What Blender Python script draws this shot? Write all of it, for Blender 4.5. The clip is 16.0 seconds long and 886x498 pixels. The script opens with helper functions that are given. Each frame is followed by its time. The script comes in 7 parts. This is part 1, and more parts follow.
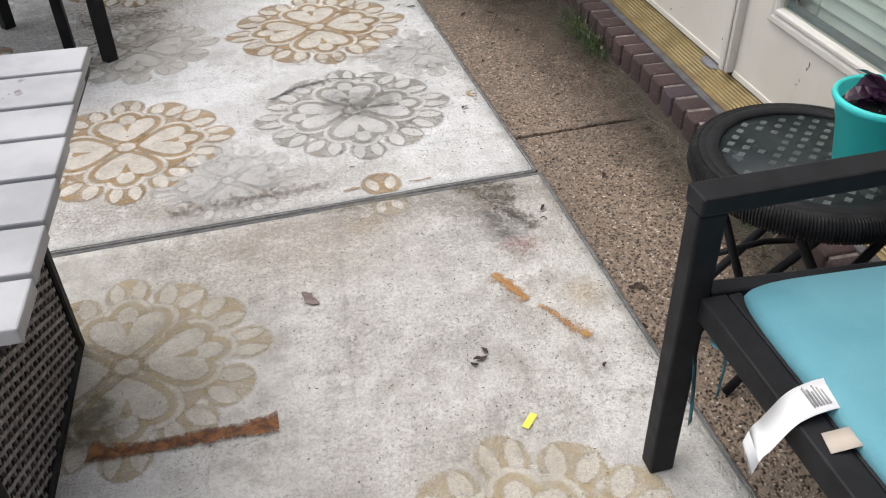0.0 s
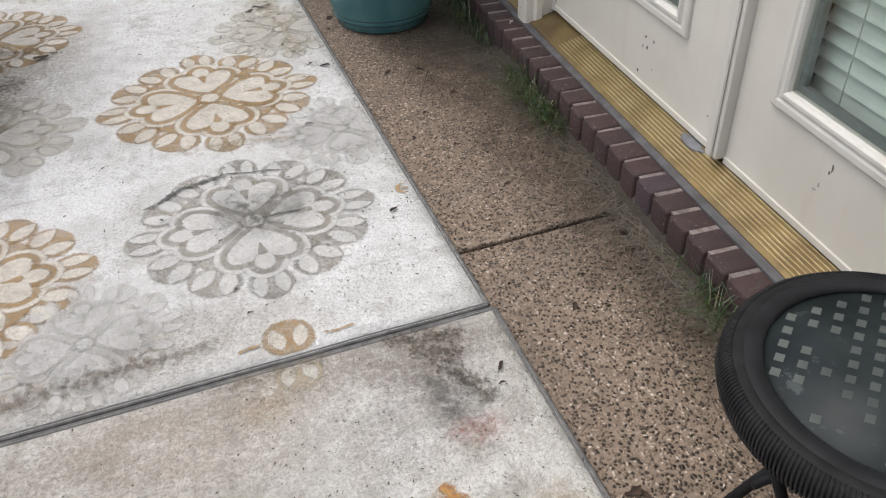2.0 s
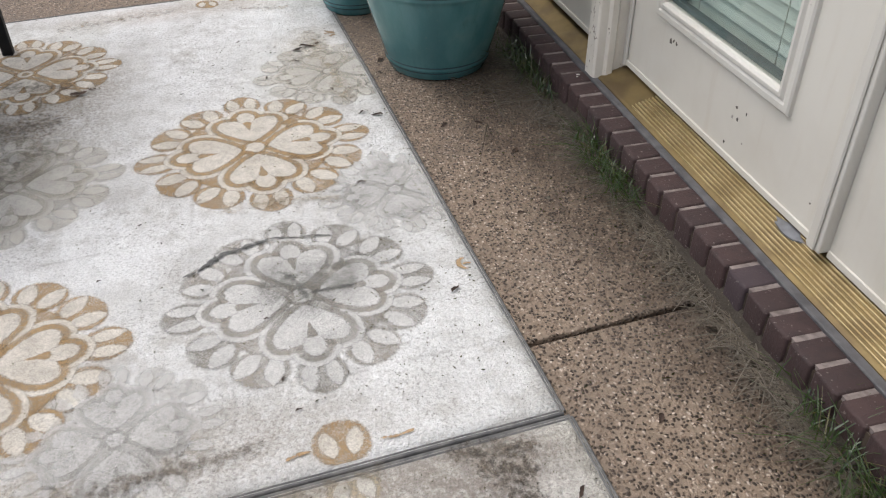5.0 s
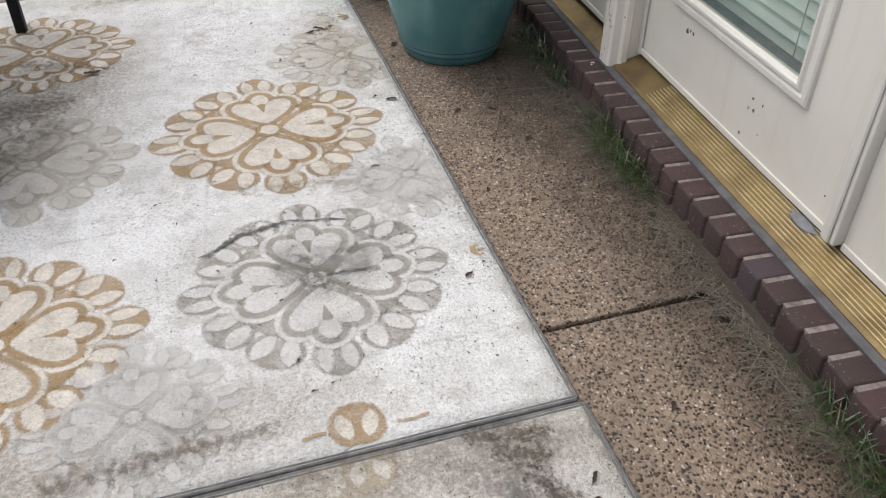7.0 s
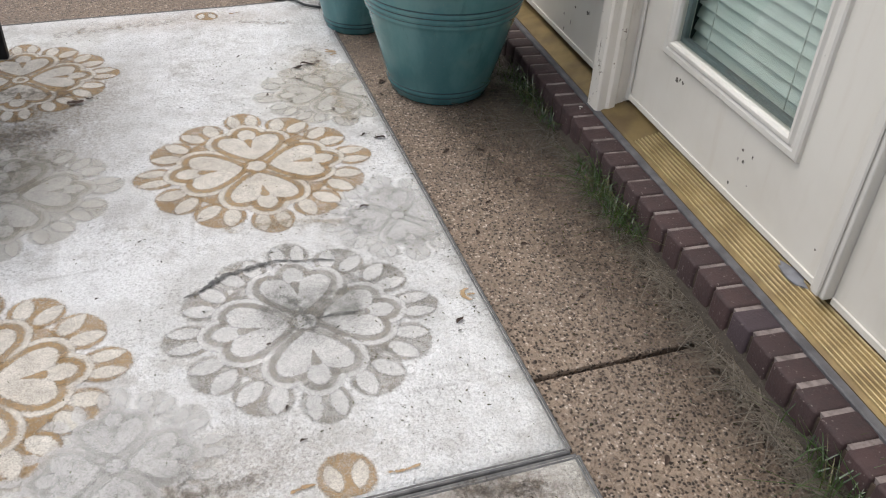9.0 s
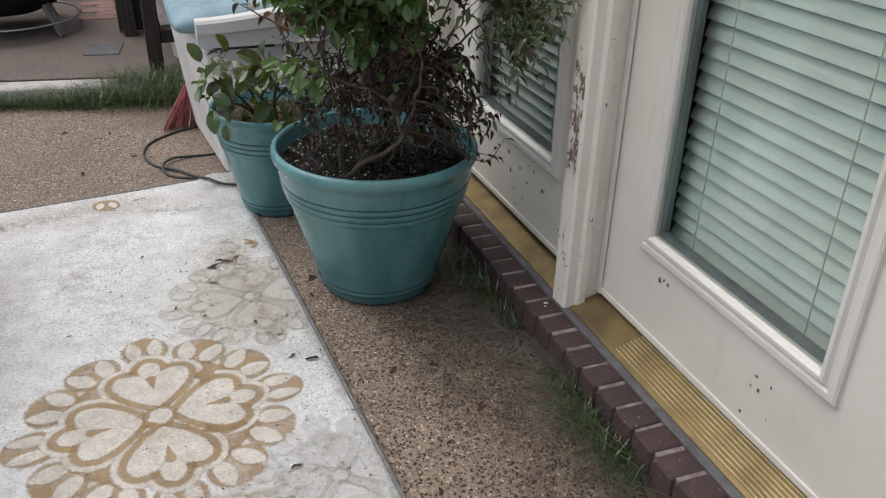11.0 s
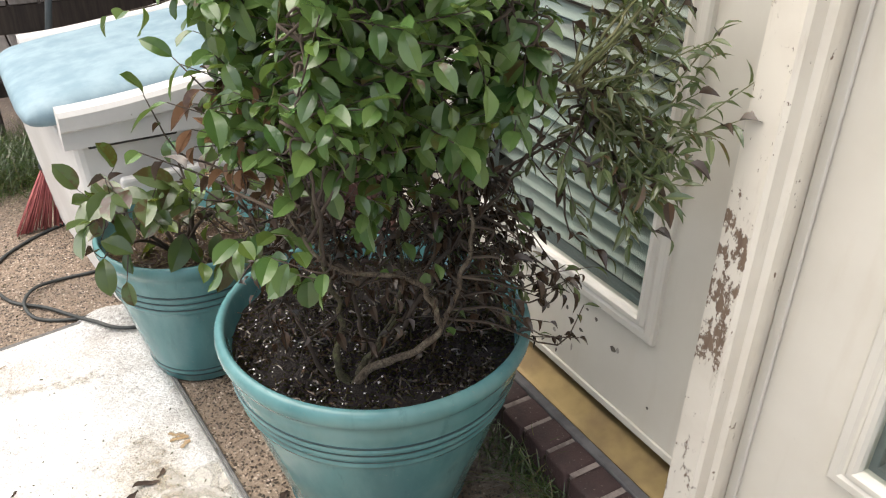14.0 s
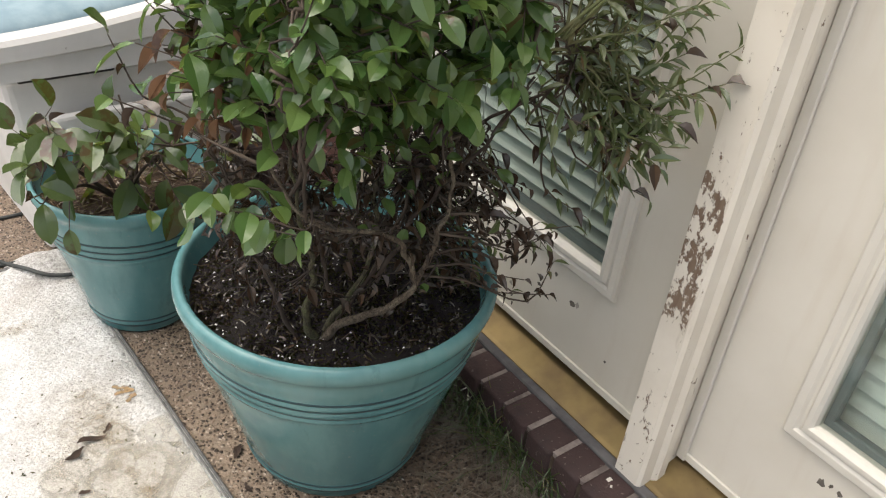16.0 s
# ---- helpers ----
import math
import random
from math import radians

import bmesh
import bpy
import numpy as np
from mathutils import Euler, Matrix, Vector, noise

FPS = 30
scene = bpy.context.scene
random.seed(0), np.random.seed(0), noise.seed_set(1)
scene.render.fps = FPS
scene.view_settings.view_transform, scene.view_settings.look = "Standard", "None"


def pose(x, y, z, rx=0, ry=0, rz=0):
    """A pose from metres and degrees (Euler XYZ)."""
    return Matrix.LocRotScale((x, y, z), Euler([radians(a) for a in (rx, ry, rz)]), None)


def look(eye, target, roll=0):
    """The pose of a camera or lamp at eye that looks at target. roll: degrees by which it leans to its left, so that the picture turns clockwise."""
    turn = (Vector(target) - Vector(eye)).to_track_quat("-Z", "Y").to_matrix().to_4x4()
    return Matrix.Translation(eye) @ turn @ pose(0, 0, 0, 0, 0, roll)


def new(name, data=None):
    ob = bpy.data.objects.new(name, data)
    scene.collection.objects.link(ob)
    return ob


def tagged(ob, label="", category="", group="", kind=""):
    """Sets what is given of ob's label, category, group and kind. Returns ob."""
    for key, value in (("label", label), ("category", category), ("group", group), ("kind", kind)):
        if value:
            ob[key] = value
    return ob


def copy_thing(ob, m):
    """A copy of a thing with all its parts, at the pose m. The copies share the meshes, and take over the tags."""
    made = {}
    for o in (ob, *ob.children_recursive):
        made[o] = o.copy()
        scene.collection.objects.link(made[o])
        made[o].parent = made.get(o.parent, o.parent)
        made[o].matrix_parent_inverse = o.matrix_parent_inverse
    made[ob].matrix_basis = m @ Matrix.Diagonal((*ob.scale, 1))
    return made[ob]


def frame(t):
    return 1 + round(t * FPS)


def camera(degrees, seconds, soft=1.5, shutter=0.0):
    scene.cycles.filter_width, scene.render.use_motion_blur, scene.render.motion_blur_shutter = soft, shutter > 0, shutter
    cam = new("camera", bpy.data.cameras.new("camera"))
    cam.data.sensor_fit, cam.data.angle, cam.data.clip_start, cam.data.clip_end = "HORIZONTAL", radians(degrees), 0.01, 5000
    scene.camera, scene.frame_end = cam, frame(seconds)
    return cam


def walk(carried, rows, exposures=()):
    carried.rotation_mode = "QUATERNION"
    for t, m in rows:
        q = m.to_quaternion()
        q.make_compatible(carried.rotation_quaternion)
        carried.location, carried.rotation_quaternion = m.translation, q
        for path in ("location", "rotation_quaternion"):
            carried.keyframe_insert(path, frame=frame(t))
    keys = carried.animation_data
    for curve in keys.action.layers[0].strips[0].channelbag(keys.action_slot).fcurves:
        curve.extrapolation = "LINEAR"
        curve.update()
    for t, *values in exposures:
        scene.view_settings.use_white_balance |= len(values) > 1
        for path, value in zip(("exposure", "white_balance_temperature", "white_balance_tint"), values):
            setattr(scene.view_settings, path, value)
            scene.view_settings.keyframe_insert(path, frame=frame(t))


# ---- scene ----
cam = camera(56.5, 16.0, soft=1.15)
PATH = [
    (0, (0.168, 0.168, 1.132), (0.477, 1.734, -0.073), -1.4),
    (0.5, (0.133, 0.333, 1.13), (0.63, 1.837, -0.09), -0.3),
    (1, (0.146, 0.472, 1.126), (0.827, 1.908, -0.088), 1.3),
    (1.5, (0.258, 0.624, 1.113), (0.814, 2.121, -0.09), -0.0),
    (2, (0.337, 0.735, 1.113), (0.769, 2.256, -0.111), -1.8),
    (2.5, (0.295, 0.84, 1.129), (0.885, 2.313, -0.089), 0.3),
    (3, (0.219, 0.93, 1.137), (0.899, 2.411, -0.023), 3.5),
    (3.5, (0.231, 0.962, 1.143), (0.746, 2.518, -0.004), 2.1),
    (4, (0.287, 0.975, 1.136), (0.701, 2.561, -0.01), -0.4),
    (4.2, (0.302, 0.976, 1.129), (0.716, 2.553, -0.029), -0.7),
    (6.5, (0.301, 0.993, 1.139), (0.661, 2.535, -0.083), 0.1),
    (7, (0.271, 0.982, 1.137), (0.659, 2.513, -0.09), 0.6),
    (7.5, (0.185, 0.971, 1.144), (0.629, 2.493, -0.074), 3.4),
    (8, (0.162, 0.975, 1.157), (0.67, 2.504, -0.027), 4.5),
    (8.2, (0.16, 0.982, 1.156), (0.696, 2.511, -0.018), 4.9),
    (10.3, (0.415, 1.28, 1.158), (0.732, 2.891, 0.016), -0.2),
    (10.5, (0.418, 1.35, 1.168), (0.838, 2.981, 0.088), 0.4),
    (11, (0.357, 1.491, 1.205), (0.989, 3.129, 0.248), 1.4),
    (11.5, (0.345, 1.633, 1.203), (1.041, 3.263, 0.276), 1.5),
    (12, (0.43, 1.858, 1.228), (1.096, 3.502, 0.305), 0.6),
    (12.5, (0.418, 2.019, 1.223), (1.171, 3.621, 0.293), -0.5),
    (13, (0.334, 2.114, 1.242), (1.294, 3.603, 0.315), -0.3),
    (13.5, (0.324, 2.23, 1.234), (1.311, 3.689, 0.286), 1.0),
    (14, (0.403, 2.397, 1.233), (1.301, 3.867, 0.216), 1.3),
    (14.5, (0.451, 2.483, 1.216), (1.279, 3.909, 0.085), 0.5),
    (15, (0.398, 2.482, 1.219), (1.222, 3.87, 0.039), 0.2),
    (15.5, (0.359, 2.48, 1.219), (1.275, 3.814, 0.045), 2.9),
    (16, (0.345, 2.474, 1.232), (1.38, 3.764, 0.108), 6.2),
]
EXPOSURES = [(0, 0.46, 6550, 10), (1, 0.41, 6530, 10), (3, 0.38, 6500, 10), (7, 0.41, 6500, 10), (10.5, 0.36, 6450, 10), (11, 0.3, 6450, 10), (11.5, 0.5, 6450, 10), (12, 0.65, 6450, 10), (12.5, 0.93, 6600, 10), (13.0, 1.06, 6800, 10), (13.5, 1.2, 6950, 10), (14.5, 1.15, 7050, 10), (16, 0.92, 7100, 10)]
walk(cam, [(t, look(eye, target, roll)) for t, eye, target, roll in PATH], EXPOSURES)


# ---- light ----
SUN_EL, SUN_AZ = 68.0, 300.0        # degrees; azimuth from +y towards +x
world = bpy.data.worlds.new("sky_world")
scene.world = world
world.use_nodes = True
wn = world.node_tree
sky = wn.nodes.new("ShaderNodeTexSky")
sky.sky_type, sky.sun_disc = "NISHITA", False
sky.sun_elevation, sky.sun_rotation = radians(SUN_EL), radians(SUN_AZ)
sky.air_density, sky.dust_density, sky.ozone_density = 1.0, 3.0, 1.2
haze = wn.nodes.new("ShaderNodeHueSaturation")
haze.inputs["Saturation"].default_value = 0.55
wn.links.new(sky.outputs[0], haze.inputs["Color"])
wn.links.new(haze.outputs[0], wn.nodes["Background"].inputs[0])
wn.nodes["Background"].inputs[1].default_value = 0.15
sun = new("sun", bpy.data.lights.new("sun", "SUN"))
sun.data.energy, sun.data.angle, sun.data.color = 1.5, radians(75), (1.0, 0.965, 0.92)
sd = Vector((math.sin(radians(SUN_AZ)) * math.cos(radians(SUN_EL)), math.cos(radians(SUN_AZ)) * math.cos(radians(SUN_EL)), math.sin(radians(SUN_EL))))
sun.matrix_world = look(sd * 30, (0, 0, 0))


# ---- materials ----
class Nodes:
    """Short hand for a node tree."""

    def __init__(self, name):
        self.mat = bpy.data.materials.new(name)
        self.mat.use_nodes = True
        self.t = self.mat.node_tree
        self.t.nodes.clear()
        self.out = self.t.nodes.new("ShaderNodeOutputMaterial")
        self.sep = None

    def n(self, kind, **ins):
        node = self.t.nodes.new(kind)
        for k, v in ins.items():
            self.put(node.inputs[k.replace("_", " ")], v)
        return node

    def put(self, socket, v):
        if isinstance(v, bpy.types.NodeSocket):
            self.t.links.new(v, socket)
        else:
            if socket.type == "RGBA" and len(v) == 3:
                v = (*v, 1)
            socket.default_value = v

    def m(self, op, a, b=0.0, c=None, clamp=False):
        node = self.t.nodes.new("ShaderNodeMath")
        node.operation, node.use_clamp = op, clamp
        self.put(node.inputs[0], a)
        self.put(node.inputs[1], b)
        if c is not None:
            self.put(node.inputs[2], c)
        return node.outputs[0]

    def pos(self):
        return self.n("ShaderNodeNewGeometry").outputs["Position"]

    def obj(self):
        return self.n("ShaderNodeTexCoord").outputs["Object"]

    def xyz(self, v):
        s = self.n("ShaderNodeSeparateXYZ")
        self.put(s.inputs[0], v)
        return s.outputs

    def stretch(self, v, sx, sy, sz):
        node = self.t.nodes.new("ShaderNodeVectorMath")
        node.operation = "MULTIPLY"
        self.put(node.inputs[0], v)
        node.inputs[1].default_value = (sx, sy, sz)
        return node.outputs[0]

    def noise(self, v, scale, detail=4.0, rough=0.55, colour=False):
        node = self.n("ShaderNodeTexNoise", Scale=scale, Detail=detail, Roughness=rough)
        self.put(node.inputs["Vector"], v)
        return node.outputs["Color" if colour else 0]

    def voronoi(self, v, scale, feature="F1", out="Distance"):
        node = self.t.nodes.new("ShaderNodeTexVoronoi")
        node.feature = feature
        self.put(node.inputs["Vector"], v)
        node.inputs["Scale"].default_value = scale
        return node.outputs[out]

    def ramp(self, v, *stops):
        node = self.t.nodes.new("ShaderNodeValToRGB")
        self.put(node.inputs[0], v)
        el = node.color_ramp.elements
        while len(el) < len(stops):
            el.new(0.5)
        for e, (p, c) in zip(el, stops):
            e.position = p
            e.color = (c, c, c, 1) if isinstance(c, (int, float)) else (*c, 1)
        return node.outputs[0]

    def step(self, v, lo, hi):
        node = self.t.nodes.new("ShaderNodeMapRange")
        node.interpolation_type = "SMOOTHSTEP"
        self.put(node.inputs[0], v)
        node.inputs[1].default_value, node.inputs[2].default_value = lo, hi
        return node.outputs[0]

    def mix(self, f, a, b, blend="MIX"):
        node = self.t.nodes.new("ShaderNodeMix")
        node.data_type, node.blend_type = "RGBA", blend
        self.put(node.inputs[0], f)
        self.put(node.inputs[6], a)
        self.put(node.inputs[7], b)
        return node.outputs[2]

    def rand(self):
        return self.n("ShaderNodeObjectInfo").outputs["Random"]

    def island(self):
        return self.n("ShaderNodeNewGeometry").outputs["Random Per Island"]

    def bump(self, h, dist=0.002, strength=0.6):
        return self.n("ShaderNodeBump", Height=h, Distance=dist, Strength=strength).outputs[0]

    def bsdf(self, colour, rough=0.6, normal=None, **more):
        b = self.n("ShaderNodeBsdfPrincipled", Roughness=rough, **{k: v for k, v in more.items()})
        self.put(b.inputs["Base Color"], colour)
        if normal is not None:
            self.put(b.inputs["Normal"], normal)
        self.put(self.out.inputs[0], b.outputs[0])
        return b


def blob(N, p, cx, cy, rx, ry, edge=0.6, turn=0.0):
    """A soft oval mask round (cx, cy) in plan, from a Separate XYZ's outputs."""
    c, s = math.cos(radians(turn)), math.sin(radians(turn))
    dx, dy = N.m("SUBTRACT", p[0], cx), N.m("SUBTRACT", p[1], cy)
    u = N.m("DIVIDE", N.m("ADD", N.m("MULTIPLY", dx, c), N.m("MULTIPLY", dy, s)), rx)
    v = N.m("DIVIDE", N.m("SUBTRACT", N.m("MULTIPLY", dy, c), N.m("MULTIPLY", dx, s)), ry)
    d = N.m("SQRT", N.m("ADD", N.m("MULTIPLY", u, u), N.m("MULTIPLY", v, v)))
    return N.m("SUBTRACT", 1.0, N.step(d, 1 - edge, 1.0 + edge * 0.4))


def plain(name, a, b, scale=8.0, rough=0.5, rough2=None, bump=0.0, bscale=120.0, metal=0.0, world_space=False, spots=None, random=0.0):
    """Paint, plastic, metal: two near colours, grain and a little wear."""
    N = Nodes(name)
    p = N.pos() if world_space else N.obj()
    f = N.step(N.noise(p, scale, 5), 0.35, 0.68)
    col = N.mix(f, a, b)
    if random:
        col = N.mix(N.m("MULTIPLY", N.rand(), random), col, tuple(min(1, c * 0.45) for c in a))
    if spots:
        s = N.step(N.noise(p, spots[1], 6, 0.7), spots[2], spots[2] + 0.05)
        col = N.mix(s, col, spots[0])
    fine = N.noise(p, bscale, 3)
    r = N.ramp(N.noise(p, scale * 2.3, 4), (0.3, rough), (0.7, rough2 if rough2 is not None else min(1, rough + 0.15)))
    N.bsdf(col, r, N.bump(fine, 0.002, bump) if bump else None, Metallic=metal)
    return N.mat


def aggregate(name, soot=0.0):
    """Exposed-aggregate concrete: tan and brown pebbles in grey mortar."""
    N = Nodes(name)
    p = N.pos()
    warp = N.mix(0.014, p, N.noise(p, 48, 3, colour=True), "ADD")
    cell = N.voronoi(warp, 142, out="Color")
    dist = N.voronoi(warp, 142)
    cv = N.xyz(cell)[0]
    stone = N.ramp(cv, (0.0, (0.026, 0.017, 0.012)), (0.40, (0.070, 0.048, 0.034)), (0.49, (0.215, 0.152, 0.109)), (0.82, (0.35, 0.266, 0.196)), (1.0, (0.61, 0.515, 0.43)))
    joint = N.step(dist, 0.36, 0.54)
    col = N.mix(N.m("MULTIPLY", joint, 0.85), stone, N.mix(N.noise(p, 60, 4, 0.7), (0.095, 0.066, 0.047), (0.36, 0.278, 0.205)))
    fine = N.noise(p, 420, 2)
    col = N.mix(N.m("MULTIPLY", N.step(fine, 0.5, 0.7), 0.35), col, (0.06, 0.043, 0.032))
    q = N.xyz(p)
    big = N.noise(p, 2.3, 5)
    col = N.mix(N.m("MULTIPLY", N.step(big, 0.42, 0.7), 0.45), col, (0.13, 0.10, 0.08))
    # patchy darkening towards the brick step, reaching further out by the planter
    lean = N.m("MULTIPLY", N.m("SUBTRACT", q[1], 2.2), 0.10)
    step_dark = N.m("MULTIPLY", N.step(N.m("ADD", N.m("ADD", q[0], lean), N.m("MULTIPLY", N.noise(p, 5, 5), 0.24)), 1.02, 1.20), 0.95)
    step_dark = N.m("MULTIPLY", step_dark, N.ramp(N.noise(p, 14, 6, 0.7), (0.35, 0.6), (0.6, 1.0)))
    col = N.mix(step_dark, col, (0.40, 0.37, 0.34), "MULTIPLY")
    col = N.mix(N.m("MULTIPLY", N.step(N.noise(p, 9, 6, 0.7), 0.6, 0.75), 0.4), col, (0.3, 0.25, 0.2))
    if soot:
        col = N.mix(N.ramp(N.noise(p, 4, 6, 0.65), (0.3, soot), (0.7, soot * 0.55)), col, (0.095, 0.082, 0.078))
    h = N.m("ADD", N.m("MULTIPLY", N.m("SUBTRACT", 1.0, N.step(dist, 0.1, 0.62)), 1.0), N.m("MULTIPLY", fine, 0.25))
    N.bsdf(col, N.ramp(cv, (0, 0.55), (1, 0.8)), N.bump(h, 0.004, 0.9))
    return N.mat


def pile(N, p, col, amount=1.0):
    """The grain of the rug's short pile; shade between its tufts is mixed into the colour."""
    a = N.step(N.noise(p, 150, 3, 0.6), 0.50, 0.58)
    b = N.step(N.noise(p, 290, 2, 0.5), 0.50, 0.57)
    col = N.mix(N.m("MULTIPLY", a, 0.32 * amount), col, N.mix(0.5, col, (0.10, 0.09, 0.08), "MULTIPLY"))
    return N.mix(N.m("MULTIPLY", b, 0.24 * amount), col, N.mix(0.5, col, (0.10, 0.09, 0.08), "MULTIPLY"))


def rug_material(name, base, soil, dirt, creases):
    """Low-pile outdoor rug, off-white and soiled."""
    N = Nodes(name)
    p = N.pos()
    n1 = N.noise(p, 3.2, 6, 0.6)
    n2 = N.noise(p, 14, 6, 0.65)
    n3 = N.noise(p, 260, 2, 0.5)
    warp = N.mix(0.05, p, N.noise(p, 12, 5, 0.6, colour=True), "ADD")
    q = N.xyz(warp)
    col = N.mix(N.step(n1, 0.38, 0.66), base[0], base[1])
    col = N.mix(N.m("MULTIPLY", N.step(n2, 0.44, 0.66), 0.40), col, base[2])
    patch = N.noise(p, 1.7, 4)
    col = N.mix(N.m("MULTIPLY", N.step(patch, 0.55, 0.7), 0.22), col, (0.56, 0.54, 0.43))
    grime = N.m("MULTIPLY", N.step(N.noise(p, 5.5, 7, 0.68), 0.47, 0.68), N.step(N.noise(p, 1.3, 3), 0.36, 0.6))
    col = N.mix(N.m("MULTIPLY", grime, 0.42), col, (0.31, 0.285, 0.25))
    for cx, cy, rx, ry, turn, amount, colour in dirt:
        grit = N.m("MULTIPLY", N.step(n2, 0.2, 0.52), N.ramp(N.noise(p, 75, 6, 0.75), (0.38, 0.25), (0.60, 1.0)))
        mask = N.m("MULTIPLY", blob(N, q, cx + 0.025, cy + 0.025, rx, ry, 0.8, turn), grit)
        col = N.mix(N.m("MULTIPLY", mask, min(1.0, amount * 1.75)), col, colour)
    blotch = N.m("MULTIPLY", N.step(N.noise(p, 10, 9, 0.78), 0.44, 0.68), N.step(N.noise(p, 2.1, 4), 0.3, 0.62))
    col = N.mix(N.m("MULTIPLY", blotch, soil), col, (0.30, 0.265, 0.215))
    fold = N.m("MULTIPLY", N.step(N.noise(N.stretch(p, 1.0, 0.35, 1.0), 26, 7, 0.75), 0.5, 0.66), N.step(N.noise(p, 3.0, 4), 0.4, 0.6))
    col = N.mix(N.m("MULTIPLY", fold, soil * 0.7), col, (0.34, 0.32, 0.30))
    n4 = N.noise(p, 110, 4, 0.7)
    fleck = N.m("MULTIPLY", N.step(n4, 0.5, 0.68), N.step(N.noise(p, 4, 5, 0.65), 0.34, 0.6))
    col = N.mix(N.m("MULTIPLY", fleck, 0.60), col, (0.17, 0.15, 0.13))
    cloud = N.m("MULTIPLY", N.step(N.noise(p, 22, 5, 0.6), 0.46, 0.64), N.step(N.noise(p, 3.4, 4, 0.6), 0.42, 0.62))
    col = N.mix(N.m("MULTIPLY", cloud, 0.30), col, (0.36, 0.325, 0.28))
    vein = N.m("MULTIPLY", N.m("SUBTRACT", 1.0, N.step(N.m("ABSOLUTE", N.m("SUBTRACT", N.noise(p, 9, 5, 0.55), 0.5)), 0.0, 0.02)), N.step(N.noise(p, 2.2, 3), 0.45, 0.62))
    col = N.mix(N.m("MULTIPLY", vein, 0.22), col, (0.30, 0.27, 0.24))
    for x0, y0, lx, ly, turn in creases:
        q4 = N.xyz(N.mix(0.012, p, N.noise(p, 9, 4, 0.5, colour=True), "ADD"))
        line = N.m("MULTIPLY", blob(N, q4, x0 + 0.006, y0 + 0.006, lx, ly, 0.9, turn), N.step(n2, 0.3, 0.6))
        col = N.mix(N.m("MULTIPLY", line, 0.30), col, (0.25, 0.23, 0.21))
    n5 = N.noise(p, 620, 2, 0.6)
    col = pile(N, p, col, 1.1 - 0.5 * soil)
    h = N.m("ADD", N.m("ADD", N.m("ADD", N.m("MULTIPLY", n3, 0.9), N.m("MULTIPLY", n5, 0.5)), N.m("MULTIPLY", n1, 2.5)), N.m("MULTIPLY", N.noise(p, 85, 3, 0.55), 1.5))
    N.bsdf(col, 0.9, N.bump(h, 0.005, 0.95), Sheen_Weight=0.1)
    return N.mat


def print_material(name, colour, dark, wear, soil):
    """Faded print in the rug's pile: the rug shows through where it is worn."""
    N = Nodes(name)
    p = N.pos()
    n2 = N.noise(p, 17, 6, 0.7)
    n3 = N.noise(p, 300, 2)
    col = N.mix(N.step(N.noise(p, 7, 5), 0.35, 0.7), colour, dark)
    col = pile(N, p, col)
    b = N.bsdf(col, 0.9, N.bump(n3, 0.003, 0.5))
    tr = N.n("ShaderNodeBsdfTransparent")
    mixs = N.t.nodes.new("ShaderNodeMixShader")
    at = N.n("ShaderNodeAttribute")
    at.attribute_name = "Col"
    rag = N.m("ADD", at.outputs["Fac"], N.m("MULTIPLY", N.m("SUBTRACT", N.noise(p, 170, 5, 0.7), 0.5), 1.7))
    cover = N.m("MULTIPLY", N.ramp(n2, (0.32, 1.0 - wear), (0.62, 1.0)), N.m("MULTIPLY", N.step(rag, 0.1, 0.9), N.ramp(N.noise(p, 420, 3, 0.6), (0.36, 0.6), (0.58, 1.0))))
    N.put(mixs.inputs[0], N.m("MULTIPLY", cover, soil))
    N.put(mixs.inputs[1], tr.outputs[0])
    N.put(mixs.inputs[2], b.outputs[0])
    N.put(N.out.inputs[0], mixs.outputs[0])
    return N.mat


def brick_material(name, a, b, dark):
    N = Nodes(name)
    p = N.pos()
    r = N.rand()
    col = N.mix(r, a, b)
    col = N.mix(N.m("MULTIPLY", N.step(N.noise(p, 30, 6, 0.7), 0.45, 0.7), 0.5), col, dark)
    col = N.mix(N.m("MULTIPLY", N.step(N.noise(p, 120, 3), 0.62, 0.75), 0.35), col, (0.4, 0.34, 0.3))
    N.bsdf(col, 0.75, N.bump(N.noise(p, 150, 4), 0.003, 0.6))
    return N.mat


